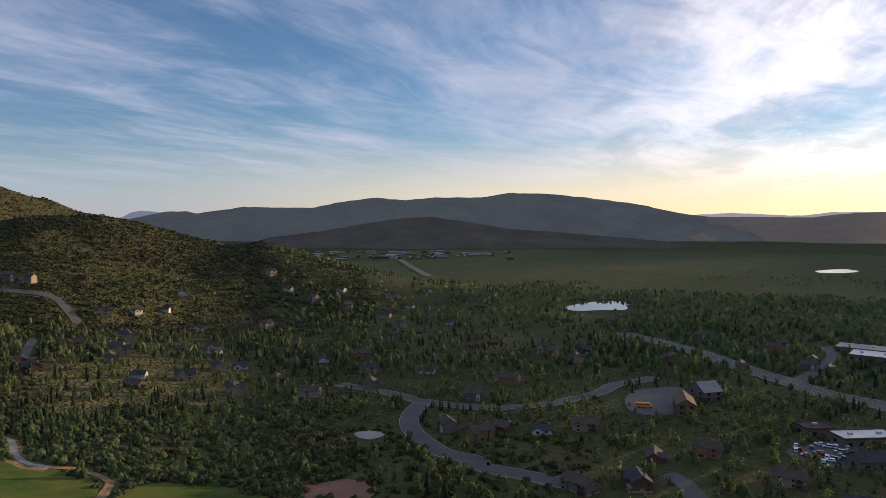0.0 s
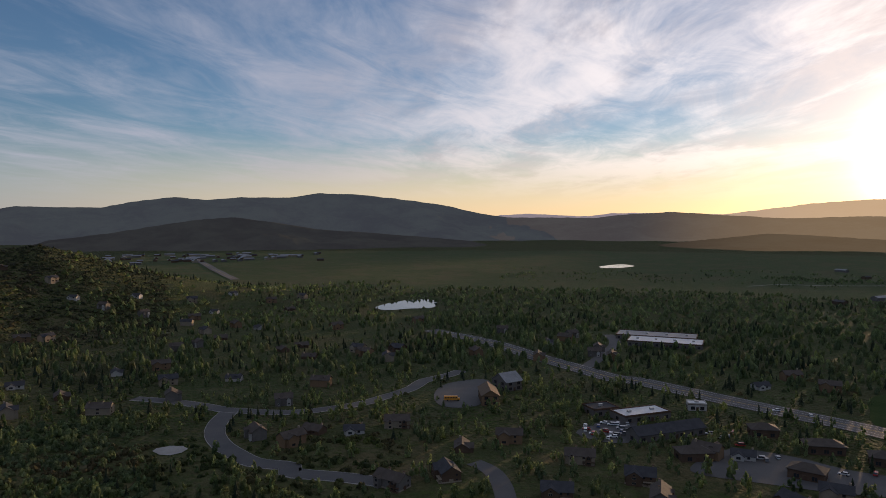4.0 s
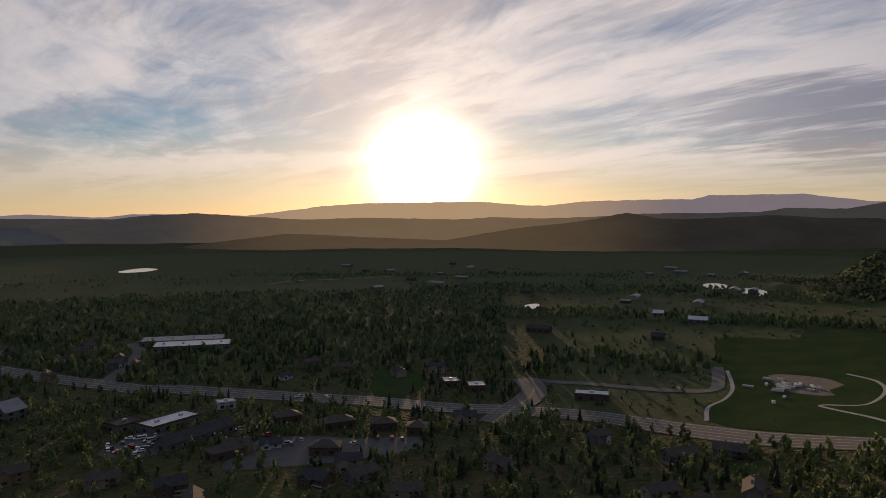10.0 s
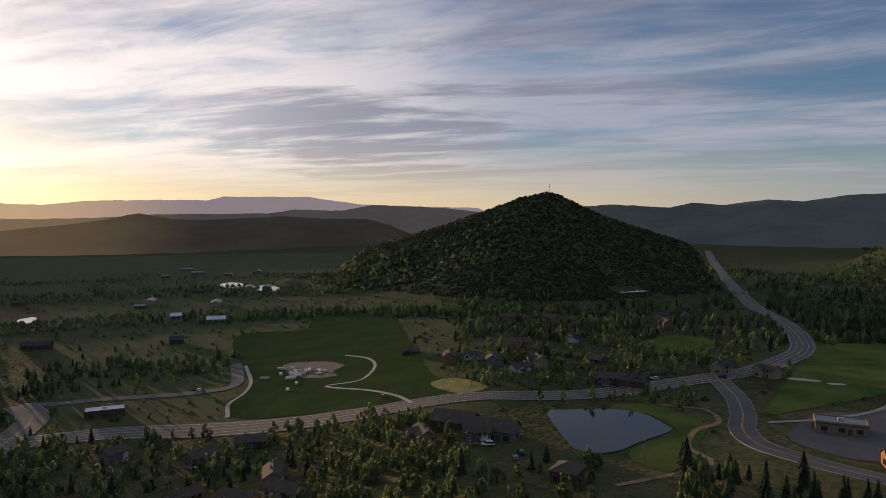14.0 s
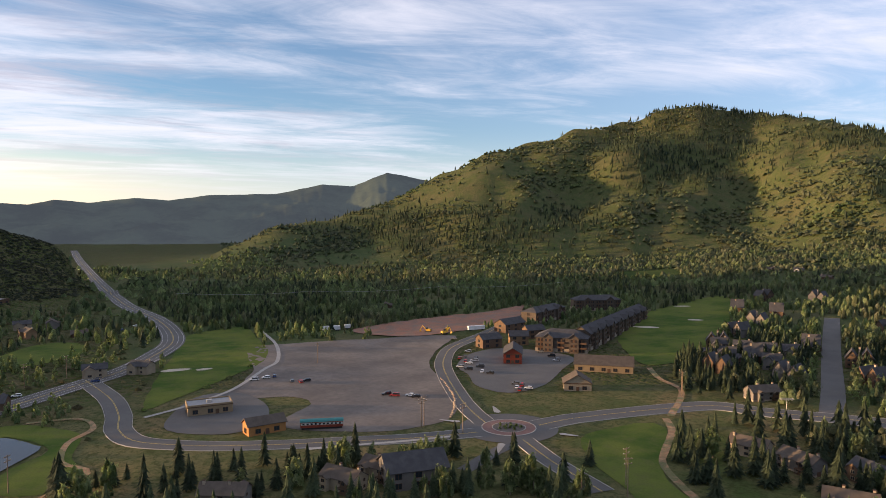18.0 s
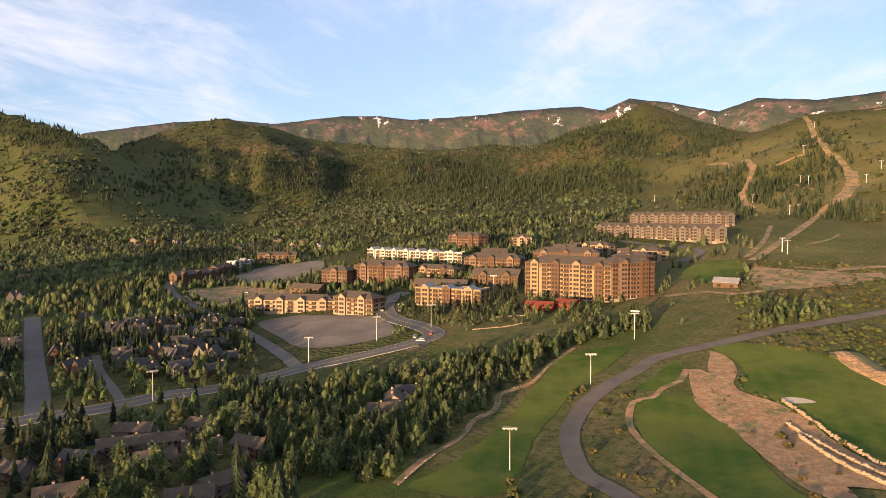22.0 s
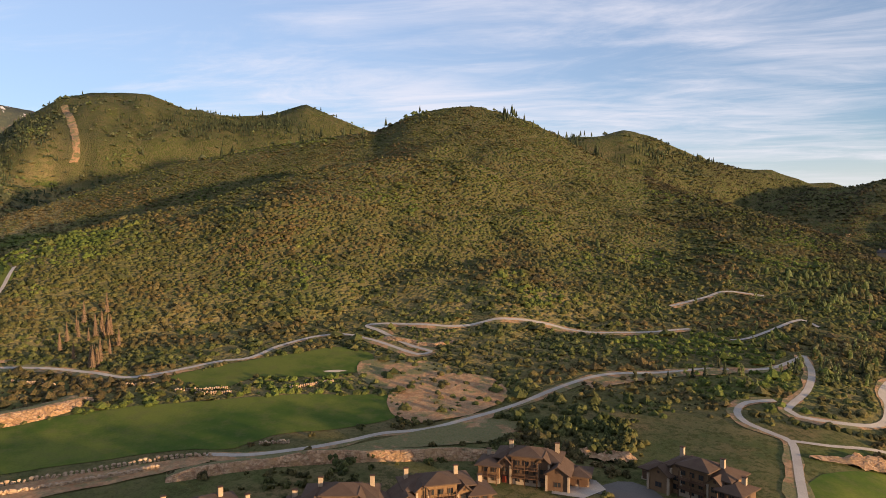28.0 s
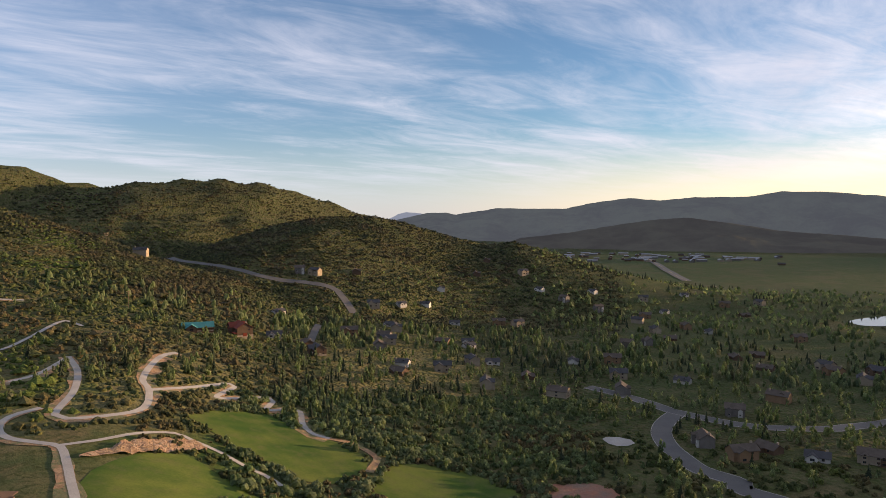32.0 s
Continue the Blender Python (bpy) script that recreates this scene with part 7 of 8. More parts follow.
def lift_tower(height=12.0):
    ob = new("chairlift_tower")
    part("pole", *mast(0.45, 0.3, -2, height), STEEL, ob)
    part("crossarm", *box(-3.0, -0.25, height - 0.2, 3.0, 0.25, height + 0.3), STEEL, ob)
    for x in (-2.8, 2.8):
        part("sheave_train", *box(x - 0.2, -1.8, height + 0.3, x + 0.2, 1.8, height + 0.7), RUBBER, ob)
    return ob


LINE_POLES = [(674 + k * (393 - 674) / 3, -368 + k * (-660 + 368) / 3) for k in range(4)]
POWER_POLES = POWER_POLES + LINE_POLES
for make, spots, turn0, words, cat in (
    (flood_mast, STADIUM_POLES, 0, "tall galvanised flood light mast with a crossarm", "light mast"),
    (power_pole, POWER_POLES, 30, "weathered wooden power pole with two crossarms", "power pole"),
    (lift_tower, LIFT_TOWERS, 20, "steel chairlift tower on the ski slope", "lift tower"),
):
    first = None
    for i, (x, y) in enumerate(spots):
        m = Matrix.Translation((x, y, float(ground_at(x, y)))) @ Matrix.Rotation(math.atan2(-x, y) + radians(turn0 + 10 * (i % 3)), 4, "Z")
        if first is None:
            first = make()
            first.matrix_basis = m
            ob = first
        else:
            ob = copy_thing(first, m)
        tagged(ob, words, cat, cat + "s")


def summit_tower(x, y):
    ob = new("radio_tower")
    for s in (-4, 4):
        part("mast", *turned(mast(0.35, 0.15, -2, 14 if s < 0 else 9), 0, (s, 0, 0)), STEEL, ob)
    part("hut", *box(-3, 2, -2, 3, 6, 3), GREY, ob)
    for z in (6, 9, 12):
        part("dish", *box(-5.2, -0.5, z, -3.0, 0.5, z + 1.2), WHITEROOF, ob)
    return tagged(put(ob, x, y, 0), "radio masts and a hut on the summit", "radio tower")


summit_tower(*sited((1012 * math.sin(radians(99.6)), 1012 * math.cos(radians(99.6)))))

# the cable over the valley floor
for (ax, ay), (bx, by) in zip(LINE_POLES[:-1], LINE_POLES[1:]):
    az_, bz_ = float(ground_at(ax, ay)) + 13.1, float(ground_at(bx, by)) + 13.1
    v, f = [], []
    for k in range(17):
        q = k / 16
        z = az_ + (bz_ - az_) * q - 10.0 * q * (1 - q)
        v += [(ax + (bx - ax) * q, ay + (by - ay) * q, z + c) for c in (-0.12, 0.12)] + [(ax + (bx - ax) * q + 0.12, ay + (by - ay) * q + 0.12, z)]
    for k in range(16):
        f += [(3 * k + i, 3 * k + (i + 1) % 3, 3 * k + 3 + (i + 1) % 3, 3 * k + 3 + i) for i in range(3)]
    tagged(mesh_object("power_cable", v, f, STEEL), "pale power cable sagging between wooden poles", "cable", "power cables")
# ---- plants ----


def leaf_material(name, a, b, c, tinted=True, rough=0.8, thin=True, fresh=None):
    """Foliage whose hue wanders from plant to plant and over each crown."""
    m, n, p = material(name)
    if tinted:
        own = attribute(n, "tint")
    else:
        n.add("ShaderNodeObjectInfo")
        own = n.tree.nodes[-1].outputs["Random"]
    patchy = n.noise(p, 1 / 70, 5, 0.65)
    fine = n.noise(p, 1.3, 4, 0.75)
    col = n.mix(own, a, b)
    col = n.mix(n.ramp(patchy, 0.42, 0.60, 0.0, 0.75), col, c)
    if fresh:
        col = n.mix(n.ramp(n.noise(p, 1 / 130, 5, 0.62), 0.55, 0.64, 0.0, 0.85), col, fresh)
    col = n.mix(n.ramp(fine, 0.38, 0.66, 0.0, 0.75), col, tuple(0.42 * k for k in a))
    n.add("ShaderNodeNewGeometry")
    lump = n.tree.nodes[-1].outputs["Random Per Island"]
    col = n.mix(1.0, col, n.mix(lump, (0.60, 0.64, 0.60), (1.60, 1.52, 1.40)), "MULTIPLY")
    bump = n.add("ShaderNodeBump", {"Height": fine, "Strength": 1.0, "Distance": 0.5})
    face = n.add("ShaderNodeBsdfPrincipled", {"Base Color": col, "Roughness": rough, "Specular IOR Level": 0.12, "Normal": bump})
    through_leaf = n.add("ShaderNodeBsdfTranslucent", {"Color": n.mix(1.0, col, (2.4, 2.4, 1.9), "MULTIPLY"), "Normal": bump})
    n.add("ShaderNodeOutputMaterial", {"Surface": n.add("ShaderNodeMixShader", {0: 0.5 if thin else 0.2, 1: face, 2: through_leaf})})
    return m


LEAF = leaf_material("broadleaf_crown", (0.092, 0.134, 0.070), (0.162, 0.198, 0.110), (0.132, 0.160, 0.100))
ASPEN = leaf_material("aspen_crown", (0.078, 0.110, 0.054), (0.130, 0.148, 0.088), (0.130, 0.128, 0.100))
# darker and greyer than ASPEN: dimmer slope light and haze put into the colour
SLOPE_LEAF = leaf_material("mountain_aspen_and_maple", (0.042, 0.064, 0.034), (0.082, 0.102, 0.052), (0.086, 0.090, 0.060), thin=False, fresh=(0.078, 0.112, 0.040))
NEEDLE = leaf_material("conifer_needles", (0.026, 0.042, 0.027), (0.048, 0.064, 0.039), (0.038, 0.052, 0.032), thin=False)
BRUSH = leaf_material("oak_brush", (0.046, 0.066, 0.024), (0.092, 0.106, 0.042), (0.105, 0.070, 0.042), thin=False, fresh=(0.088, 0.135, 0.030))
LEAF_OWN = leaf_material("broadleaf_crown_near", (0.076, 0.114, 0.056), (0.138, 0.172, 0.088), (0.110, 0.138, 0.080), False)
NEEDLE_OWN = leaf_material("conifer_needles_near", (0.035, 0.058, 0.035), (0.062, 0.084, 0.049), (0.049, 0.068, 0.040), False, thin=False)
# darker copy of the oak brush, with the north slopes' shade in its colour
SHADED_BRUSH = leaf_material("shaded_oak_brush", (0.028, 0.038, 0.018), (0.052, 0.060, 0.028), (0.062, 0.048, 0.030), thin=False)
# near-black scrub colours: the radio mast hill's shade painted in
SHADE_SCRUB = leaf_material("juniper_scrub", (0.021, 0.030, 0.018), (0.032, 0.043, 0.025), (0.034, 0.036, 0.025), thin=False)
BARK = speckled("grey_brown_bark", (0.16, 0.125, 0.09), (0.24, 0.20, 0.15), 1.5, 0.95, 0.05, 0.3)
DEAD = speckled("dead_brown_needles", (0.135, 0.090, 0.055), (0.10, 0.072, 0.045), 6, 0.95, 0.2, 0.8)

G = (1 + 5 ** 0.5) / 2
ICO_V = np.array([(-1, G, 0), (1, G, 0), (-1, -G, 0), (1, -G, 0), (0, -1, G), (0, 1, G), (0, -1, -G), (0, 1, -G), (G, 0, -1), (G, 0, 1), (-G, 0, -1), (-G, 0, 1)]) / math.hypot(1, G)
ICO_F = np.array([(0, 11, 5), (0, 5, 1), (0, 1, 7), (0, 7, 10), (0, 10, 11), (1, 5, 9), (5, 11, 4), (11, 10, 2), (10, 7, 6), (7, 1, 8), (3, 9, 4), (3, 4, 2), (3, 2, 6), (3, 6, 8), (3, 8, 9), (4, 9, 5), (2, 4, 11), (6, 2, 10), (8, 6, 7), (9, 8, 1)])
draw = np.random.RandomState(3)


def dome():
    """A low shrub: an uneven dome of fifteen faces."""
    k = np.arange(5) * TAU / 5 + draw.uniform(0, 1)
    lo = np.stack([np.cos(k) * 0.55, np.sin(k) * 0.55, k * 0], -1) * draw.uniform(0.75, 1.25, (5, 1))
    hi = np.stack([np.cos(k + 0.6) * 0.42, np.sin(k + 0.6) * 0.42, k * 0 + 0.6], -1) * draw.uniform(0.75, 1.25, (5, 1))
    i = np.arange(5)
    j = (i + 1) % 5
    f = np.concatenate([np.stack([i, j, i + 5], -1), np.stack([j, j + 5, i + 5], -1), np.stack([i + 5, j + 5, i * 0 + 10], -1)])
    return np.concatenate([lo, hi, [(draw.uniform(-0.15, 0.15), draw.uniform(-0.15, 0.15), 0.95)]]), f


def clumps(count, spread, size, jitter=0.28, top=1.0, leaves=0):
    """Leaf clumps in an upright egg, 1 high and standing on 0: irregular lumps, and loose sprays of leaves at the rim."""
    v, f = [], []
    for k in range(count):
        u = (k + 0.5) / count
        zc = 0.16 + 0.68 * u
        reach = spread * math.sqrt(max(0.05, 1 - (2 * u - 0.85) ** 2)) * (0.75 if count > 1 else 0)
        a = k * 2.4 + draw.uniform(-0.4, 0.4)
        lump, own_f = dome()
        lump = (lump - (0, 0, 0.35)) * (1 + draw.uniform(-jitter, jitter, (len(lump), 1)) * 0.5) * size * 1.75 * (draw.uniform(0.75, 1.2) * (1.1 - 0.45 * u * top))
        lump[:, 2] *= draw.uniform(0.9, 1.4)
        f.append(own_f + 11 * k)
        v.append(lump + (reach * math.cos(a), reach * math.sin(a), zc))
    v, f = np.concatenate(v), np.concatenate(f)
    if leaves:
        core = v[draw.randint(0, len(v), leaves)]
        tilt = draw.normal(0, 1, (leaves, 3, 3)) * ((0.042 if leaves > 120 else 0.055) * np.array([1, 1, 0.8]))
        spray = core[:, None, :] * (1.0, 1.0, 1.0) + tilt + draw.normal(0, 0.035 if leaves > 120 else 0.025, (leaves, 1, 3))
        f = np.concatenate([f, np.arange(leaves * 3).reshape(-1, 3) + len(v)])
        v = np.concatenate([v, spray.reshape(-1, 3)])
    return v, f


def conifer(tiers, points, radius):
    """Skirts of drooping boughs on a spire, 1 high."""
    v, f = [], []
    for k in range(tiers):
        u = k / tiers
        z0, z1 = 0.06 + 0.88 * u, min(1.0, 0.06 + 0.88 * u + 1.55 / tiers)
        r = radius * (1 - u) ** 0.85 + 0.01
        b = len(v)
        v.append((0, 0, z1))
        for i in range(points * 2):
            a = (i + 0.5 * k + draw.uniform(-0.25, 0.25)) * TAU / (points * 2)
            rr = r * (draw.uniform(0.85, 1.15) if i % 2 == 0 else draw.uniform(0.5, 0.72))
            v.append((rr * math.cos(a), rr * math.sin(a), z0 + (0.0 if i % 2 == 0 else 0.35 / tiers)))
        f += [(b, b + 1 + i, b + 1 + (i + 1) % (points * 2)) for i in range(points * 2)]
    return np.array(v), np.array(f)


def slim_dome():
    v, f = dome()
    return v * (0.5, 0.5, 1.0), f


def twin_dome():
    (v, f), (u, g) = dome(), dome()
    return np.concatenate([v * (0.7, 0.7, 0.8) + (0.12, 0, 0.02), u * (0.55, 0.55, 0.7) + (-0.14, draw.uniform(-0.2, 0.2), 0.32)]), np.concatenate([f, g + len(v)])


def tuft(slim=1.0):
    """A small far-off crown: a five-sided uneven cap."""
    k = np.arange(5) * TAU / 5 + draw.uniform(0, 1)
    rim = np.stack([np.cos(k) * 0.55 * slim, np.sin(k) * 0.55 * slim, k * 0 + draw.uniform(0.1, 0.45, 5)], -1) * draw.uniform(0.75, 1.25, (5, 1))
    i = np.arange(5)
    top = (draw.uniform(-0.2, 0.2) * slim, draw.uniform(-0.2, 0.2) * slim, 0.88)
    return np.concatenate([rim, [top]]), np.stack([i, (i + 1) % 5, i * 0 + 5], -1)


SHAPES = {
    "broad_near": [clumps(11, 0.34, 0.145, 0.34, leaves=300) for _ in range(7)],
    "broad_mid": [clumps(4, 0.30, 0.20, 0.38, leaves=50) for _ in range(10)],
    "broad_far": [twin_dome() for _ in range(10)],
    "aspen_near": [clumps(11, 0.18, 0.095, 0.3, leaves=170) for _ in range(5)],
    "aspen_mid": [clumps(5, 0.17, 0.17, 0.33, leaves=12) for _ in range(6)],
    "aspen_far": [slim_dome() for _ in range(8)],
    "broad_remote": [tuft() for _ in range(12)],
    "tuft": [tuft() for _ in range(12)],
    "spire": [conifer(1, 3, 0.19) for _ in range(10)],
    "aspen_remote": [tuft(0.55) for _ in range(10)],
    "conifer_remote": [conifer(1, 3, 0.21) for _ in range(6)],
    "conifer_near": [conifer(8, 8, 0.24) for _ in range(5)],
    "conifer_mid": [conifer(5, 5, 0.22) for _ in range(6)],
    "conifer_far": [conifer(2, 3, 0.21) for _ in range(6)],
    "shrub_near": [clumps(5, 0.5, 0.34, 0.33, leaves=12) for _ in range(6)],
    "shrub_far": [dome() for _ in range(10)],
}


def stand(name, shape, pos, height, width, mat, label, category):
    """Very many plants of one sort as one mesh; each has its own turn, size and hue."""
    if not len(pos):
        return None
    V, F, T = [], [], []
    start = 0
    pick = draw.randint(0, len(SHAPES[shape]), len(pos))
    for k, (v, f) in enumerate(SHAPES[shape]):
        p, h, w_ = pos[pick == k], height[pick == k], width[pick == k]
        if not len(p):
            continue
        a = draw.uniform(0, TAU, len(p))
        c, s = np.cos(a)[:, None], np.sin(a)[:, None]
        x = (v[None, :, 0] * c - v[None, :, 1] * s) * w_[:, None] + p[:, 0:1]
        y = (v[None, :, 0] * s + v[None, :, 1] * c) * w_[:, None] + p[:, 1:2]
        z = v[None, :, 2] * h[:, None] + p[:, 2:3]
        V.append(np.stack([x, y, z], -1).reshape(-1, 3))
        F.append((f[None] + (np.arange(len(p)) * len(v))[:, None, None]).reshape(-1, 3) + start)
        T.append(np.repeat(draw.uniform(0, 1, len(p)), len(v)))
        start += len(p) * len(v)
    me = fast_mesh(name, np.concatenate(V), np.concatenate(F), mat)
    at = me.attributes.new("tint", "FLOAT", "POINT")
    at.data.foreach_set("value", np.concatenate(T).astype(np.float32))
    return tagged(new(name, me), label, category, kind="stuff")


# where nothing grows
LINES = [(np.array(curve_through(p, 5.0)), w_ / 2 + 1.6) for _, w_, _, p in ROADS + PATHS]
BARE = [np.array(o, float) for n, m, o in PATCHES if m not in (MEADOW, DIRT, ROCK, BANK_EARTH)] + [np.array(o, float) for _, o in PONDS]
EARTH = [np.array(o, float) for n, m, o in PATCHES if m in (DIRT, ROCK, BANK_EARTH)]
MEADOWS = [np.array(o, float) for n, m, o in PATCHES if m == MEADOW]


def free(x, y, margin=0.0, meadows=True, earth=True):
    ok = np.ones(len(x), bool)
    for poly in BARE + (MEADOWS if meadows else []) + (EARTH if earth else []) + [np.array(p) for p in FOOTPRINTS]:
        lo, hi = poly.min(0), poly.max(0)
        near = ok & (x > lo[0]) & (x < hi[0]) & (y > lo[1]) & (y < hi[1])
        if near.any():
            ok[near] &= ~inside(x[near], y[near], poly)
    for line, half in LINES:
        lo, hi = line.min(0) - half - margin, line.max(0) + half + margin
        near = np.where(ok & (x > lo[0]) & (x < hi[0]) & (y > lo[1]) & (y < hi[1]))[0]
        for i in range(0, len(near), 4000):
            q = near[i:i + 4000]
            d = np.min(np.hypot(x[q][:, None] - line[None, :, 0], y[q][:, None] - line[None, :, 1]), 1)
            ok[q] &= d > half + margin
    ok &= np.hypot(x - RX, y - RY) > 23
    return ok


def scatter(az0, az1, r0, r1, gap, gather=0.0, seed=0, grow=0.0, poly=None, grove=55):
    """Points over a sector, about gap metres apart (more, with range, by grow), gathered in groves where gather is high."""
    out = []
    edges = np.linspace(r0, r1, max(2, int((r1 - r0) / 120) + 2))
    for a, b in zip(edges[:-1], edges[1:]):
        g = gap * (1 + grow * (0.5 * (a + b) - r0) / 1000) / float(spread(0.5 * (az0 + az1)))
        n = int(math.pi * (b * b - a * a) * (az1 - az0) / 360 / (g * g))
        r = np.sqrt(draw.uniform(a * a, b * b, n))
        t = np.radians(draw.uniform(az0, az1, n))
        r = r * spread(np.degrees(t))
        out.append(np.stack([r * np.sin(t), r * np.cos(t)], -1))
    p = np.concatenate(out)
    if poly is not None:
        p = p[inside(p[:, 0], p[:, 1], poly)]
    if gather:
        p = p[grain(p[:, 0] / grove, p[:, 1] / grove, 200 + seed, 3) + (0.25 if grove < 100 else 0.10) * draw.normal(0, 1, len(p)) > gather]
    return p


# bearing from, to, range from, to, gap, gathering, growth of the gap, shares of broadleaf, aspen, conifer, height
WOODS = [
    (-34, 12, 300, 540, 6.6, -0.3, 0.5, (0.74, 0.10, 0.16), 8.5),
    (12, 62, 215, 420, 6.4, -0.28, 0.5, (0.80, 0.06, 0.14), 9.0),
    (-13, 12, 560, 960, 8.0, -0.2, 0.5, (0.78, 0.04, 0.18), 8.5),
    (12, 58, 420, 880, 7.2, -0.55, 0.9, (0.88, 0.04, 0.08), 9.5),
    (58, 92, 200, 318, 6.6, -0.5, 0.0, (0.84, 0.04, 0.12), 10.0),
    (92, 106, 200, 262, 8.5, -0.3, 0.0, (0.84, 0.04, 0.12), 9.0),
    (56, 98, 635, 700, 6.5, -0.45, 0.0, (0.90, 0.05, 0.05), 9.0),
    (50, 96, 845, 960, 7.5, -0.30, 0.2, (0.92, 0.04, 0.04), 9.0),
    (40, 96, 1090, 1150, 8.5, -0.05, 0.2, (0.95, 0.02, 0.03), 8.0),
    (60, 77, 405, 480, 7.0, -0.10, 0.0, (0.84, 0.06, 0.10), 9.0),
    (62, 97, 318, 1000, 20.0, 0.10, 0.5, (0.88, 0.04, 0.08), 7.0),
    (92, 111, 345, 760, 7.0, -0.35, 0.5, (0.84, 0.04, 0.12), 9.5),
    (111, 134, 430, 980, 10.0, -0.1, 0.6, (0.84, 0.10, 0.06), 9.5),
    (20, 90, 980, 1250, 10.0, 0.30, 0.6, (0.95, 0.0, 0.05), 6.5),
    (110, 152, 205, 262, 6.4, -0.35, 0.0, (0.30, 0.05, 0.65), 12.5),
    (116, 188, 560, 1180, 6.0, -0.36, 0.5, (0.46, 0.42, 0.12), 7.2),
    (156, 187, 205, 330, 7.0, -0.25, 0.0, (0.30, 0.16, 0.54), 12.0),
    (158, 184, 355, 560, 5.4, -0.3, 0.0, (0.26, 0.12, 0.62), 9.5), (112, 127, 980, 1400, 8.0, 0.08, 0.3, (0.8, 0.1, 0.1), 8.0),
    (176, 214, 560, 1150, 7.0, -0.25, 0.5, (0.22, 0.30, 0.48), 8.0),
    (294, 318, 330, 620, 10.0, 0.20, 0.3, (0.55, 0.35, 0.10), 7.0),
    (310, 334, 350, 580, 8.4, -0.20, 0.4, (0.72, 0.16, 0.12), 8.0),
    (330, 356, 220, 330, 7.0, -0.1, 0.0, (0.76, 0.10, 0.14), 7.5),
    (356, 372, 205, 300, 8.0, -0.30, 0.0, (0.80, 0.10, 0.10), 9.0),
]
WOODS += [(192, 212, 440, 800, 7.5, -0.2, 0.2, (0.40, 0.22, 0.38), 7.0), (206, 213, 470, 640, 9.0, -0.4, 0.2, (0.4, 0.2, 0.4), 6.0), (198, 224, 420, 760, 13.0, -0.1, 0.3, (0.5, 0.3, 0.2), 7.0), (330, 350, 540, 700, 13.0, 0.05, 0.3, (0.7, 0.1, 0.2), 6.5)]
CLEARINGS = [(-31, 286, 25), (-22, 300, 15), (-40, 300, 10), (152, 698, 54), (142, 650, 34), (134, 612, 20)]
sets = {"broad": [], "aspen": [], "conifer": []}
for k, (a0, a1, r0, r1, gap, gather, grow, shares, tall) in enumerate(WOODS):
    town_side = a0 < 111 or a0 >= 294
    p = scatter(a0, a1, r0, r1, gap * (1.1 if town_side else 1.0), gather, k, grow, None, 150 if r0 >= 760 and not town_side else 55)
    p = p[free(p[:, 0], p[:, 1], 0.8)]
    for cx, cy, reach in CLEARINGS:
        cx, cy = sited((cx, cy))
        p = p[np.hypot(p[:, 0] - cx, p[:, 1] - cy) > reach]
    tall *= 0.80 if town_side else 1.0
    grove = np.clip(0.5 + 0.9 * grain(p[:, 0] / 80, p[:, 1] / 80, 300 + k, 2), 0, 0.999)
    mixed = 0.55 * grove + 0.45 * draw.uniform(0, 1, len(p))
    order = np.argsort(np.argsort(mixed)) / max(1, len(p))
    kind = np.where(order < shares[0], 0, np.where(order < shares[0] + shares[1], 1, 2))
    h = 0.88 * tall * np.clip(draw.normal(1, 0.26, len(p)), 0.45, 1.7)
    for i, name in enumerate(("broad", "aspen", "conifer")):
        q = kind == i
        sets[name].append(np.column_stack([p[q], h[q] * (1.0, 1.1, 1.15)[i]]))
for outline, gap, tall in ((STRIP_WOOD, 4.4, 8.5), (STRIP_WOOD_HIGH, 5.0, 8.0)):
    o = np.array(outline, float)
    p = scatter(170, 262, 190, 700, gap, -0.45, 90, 0, o)
    p = p[free(p[:, 0], p[:, 1], 0.5)]
    h = tall * np.clip(draw.normal(1, 0.22, len(p)), 0.5, 1.6)
    cut = draw.uniform(0, 1, len(p))
    sets["broad"].append(np.column_stack([p, h])[cut < 0.55])
    sets["aspen"].append(np.column_stack([p, h * 1.1])[(cut >= 0.55) & (cut < 0.78)])
    sets["conifer"].append(np.column_stack([p, h * 1.2])[cut >= 0.78])

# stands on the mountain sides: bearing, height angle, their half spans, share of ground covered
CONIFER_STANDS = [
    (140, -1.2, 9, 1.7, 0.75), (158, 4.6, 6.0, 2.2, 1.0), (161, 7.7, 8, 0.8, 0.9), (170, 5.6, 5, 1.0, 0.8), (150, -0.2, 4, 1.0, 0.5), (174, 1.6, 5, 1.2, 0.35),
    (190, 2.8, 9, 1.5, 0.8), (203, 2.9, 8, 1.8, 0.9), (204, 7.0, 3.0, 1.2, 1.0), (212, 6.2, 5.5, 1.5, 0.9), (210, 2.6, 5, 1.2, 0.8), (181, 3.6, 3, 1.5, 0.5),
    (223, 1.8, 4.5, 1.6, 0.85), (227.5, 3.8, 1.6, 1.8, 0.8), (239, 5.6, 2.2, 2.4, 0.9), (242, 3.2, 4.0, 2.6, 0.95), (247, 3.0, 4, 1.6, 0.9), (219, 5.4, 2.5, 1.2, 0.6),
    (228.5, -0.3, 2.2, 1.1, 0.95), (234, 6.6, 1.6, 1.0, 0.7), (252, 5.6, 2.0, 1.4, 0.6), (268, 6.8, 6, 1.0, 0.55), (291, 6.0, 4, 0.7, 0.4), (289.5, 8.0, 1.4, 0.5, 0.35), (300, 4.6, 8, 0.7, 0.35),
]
SLOPE_TREES = {"conifer": [], "aspen": []}
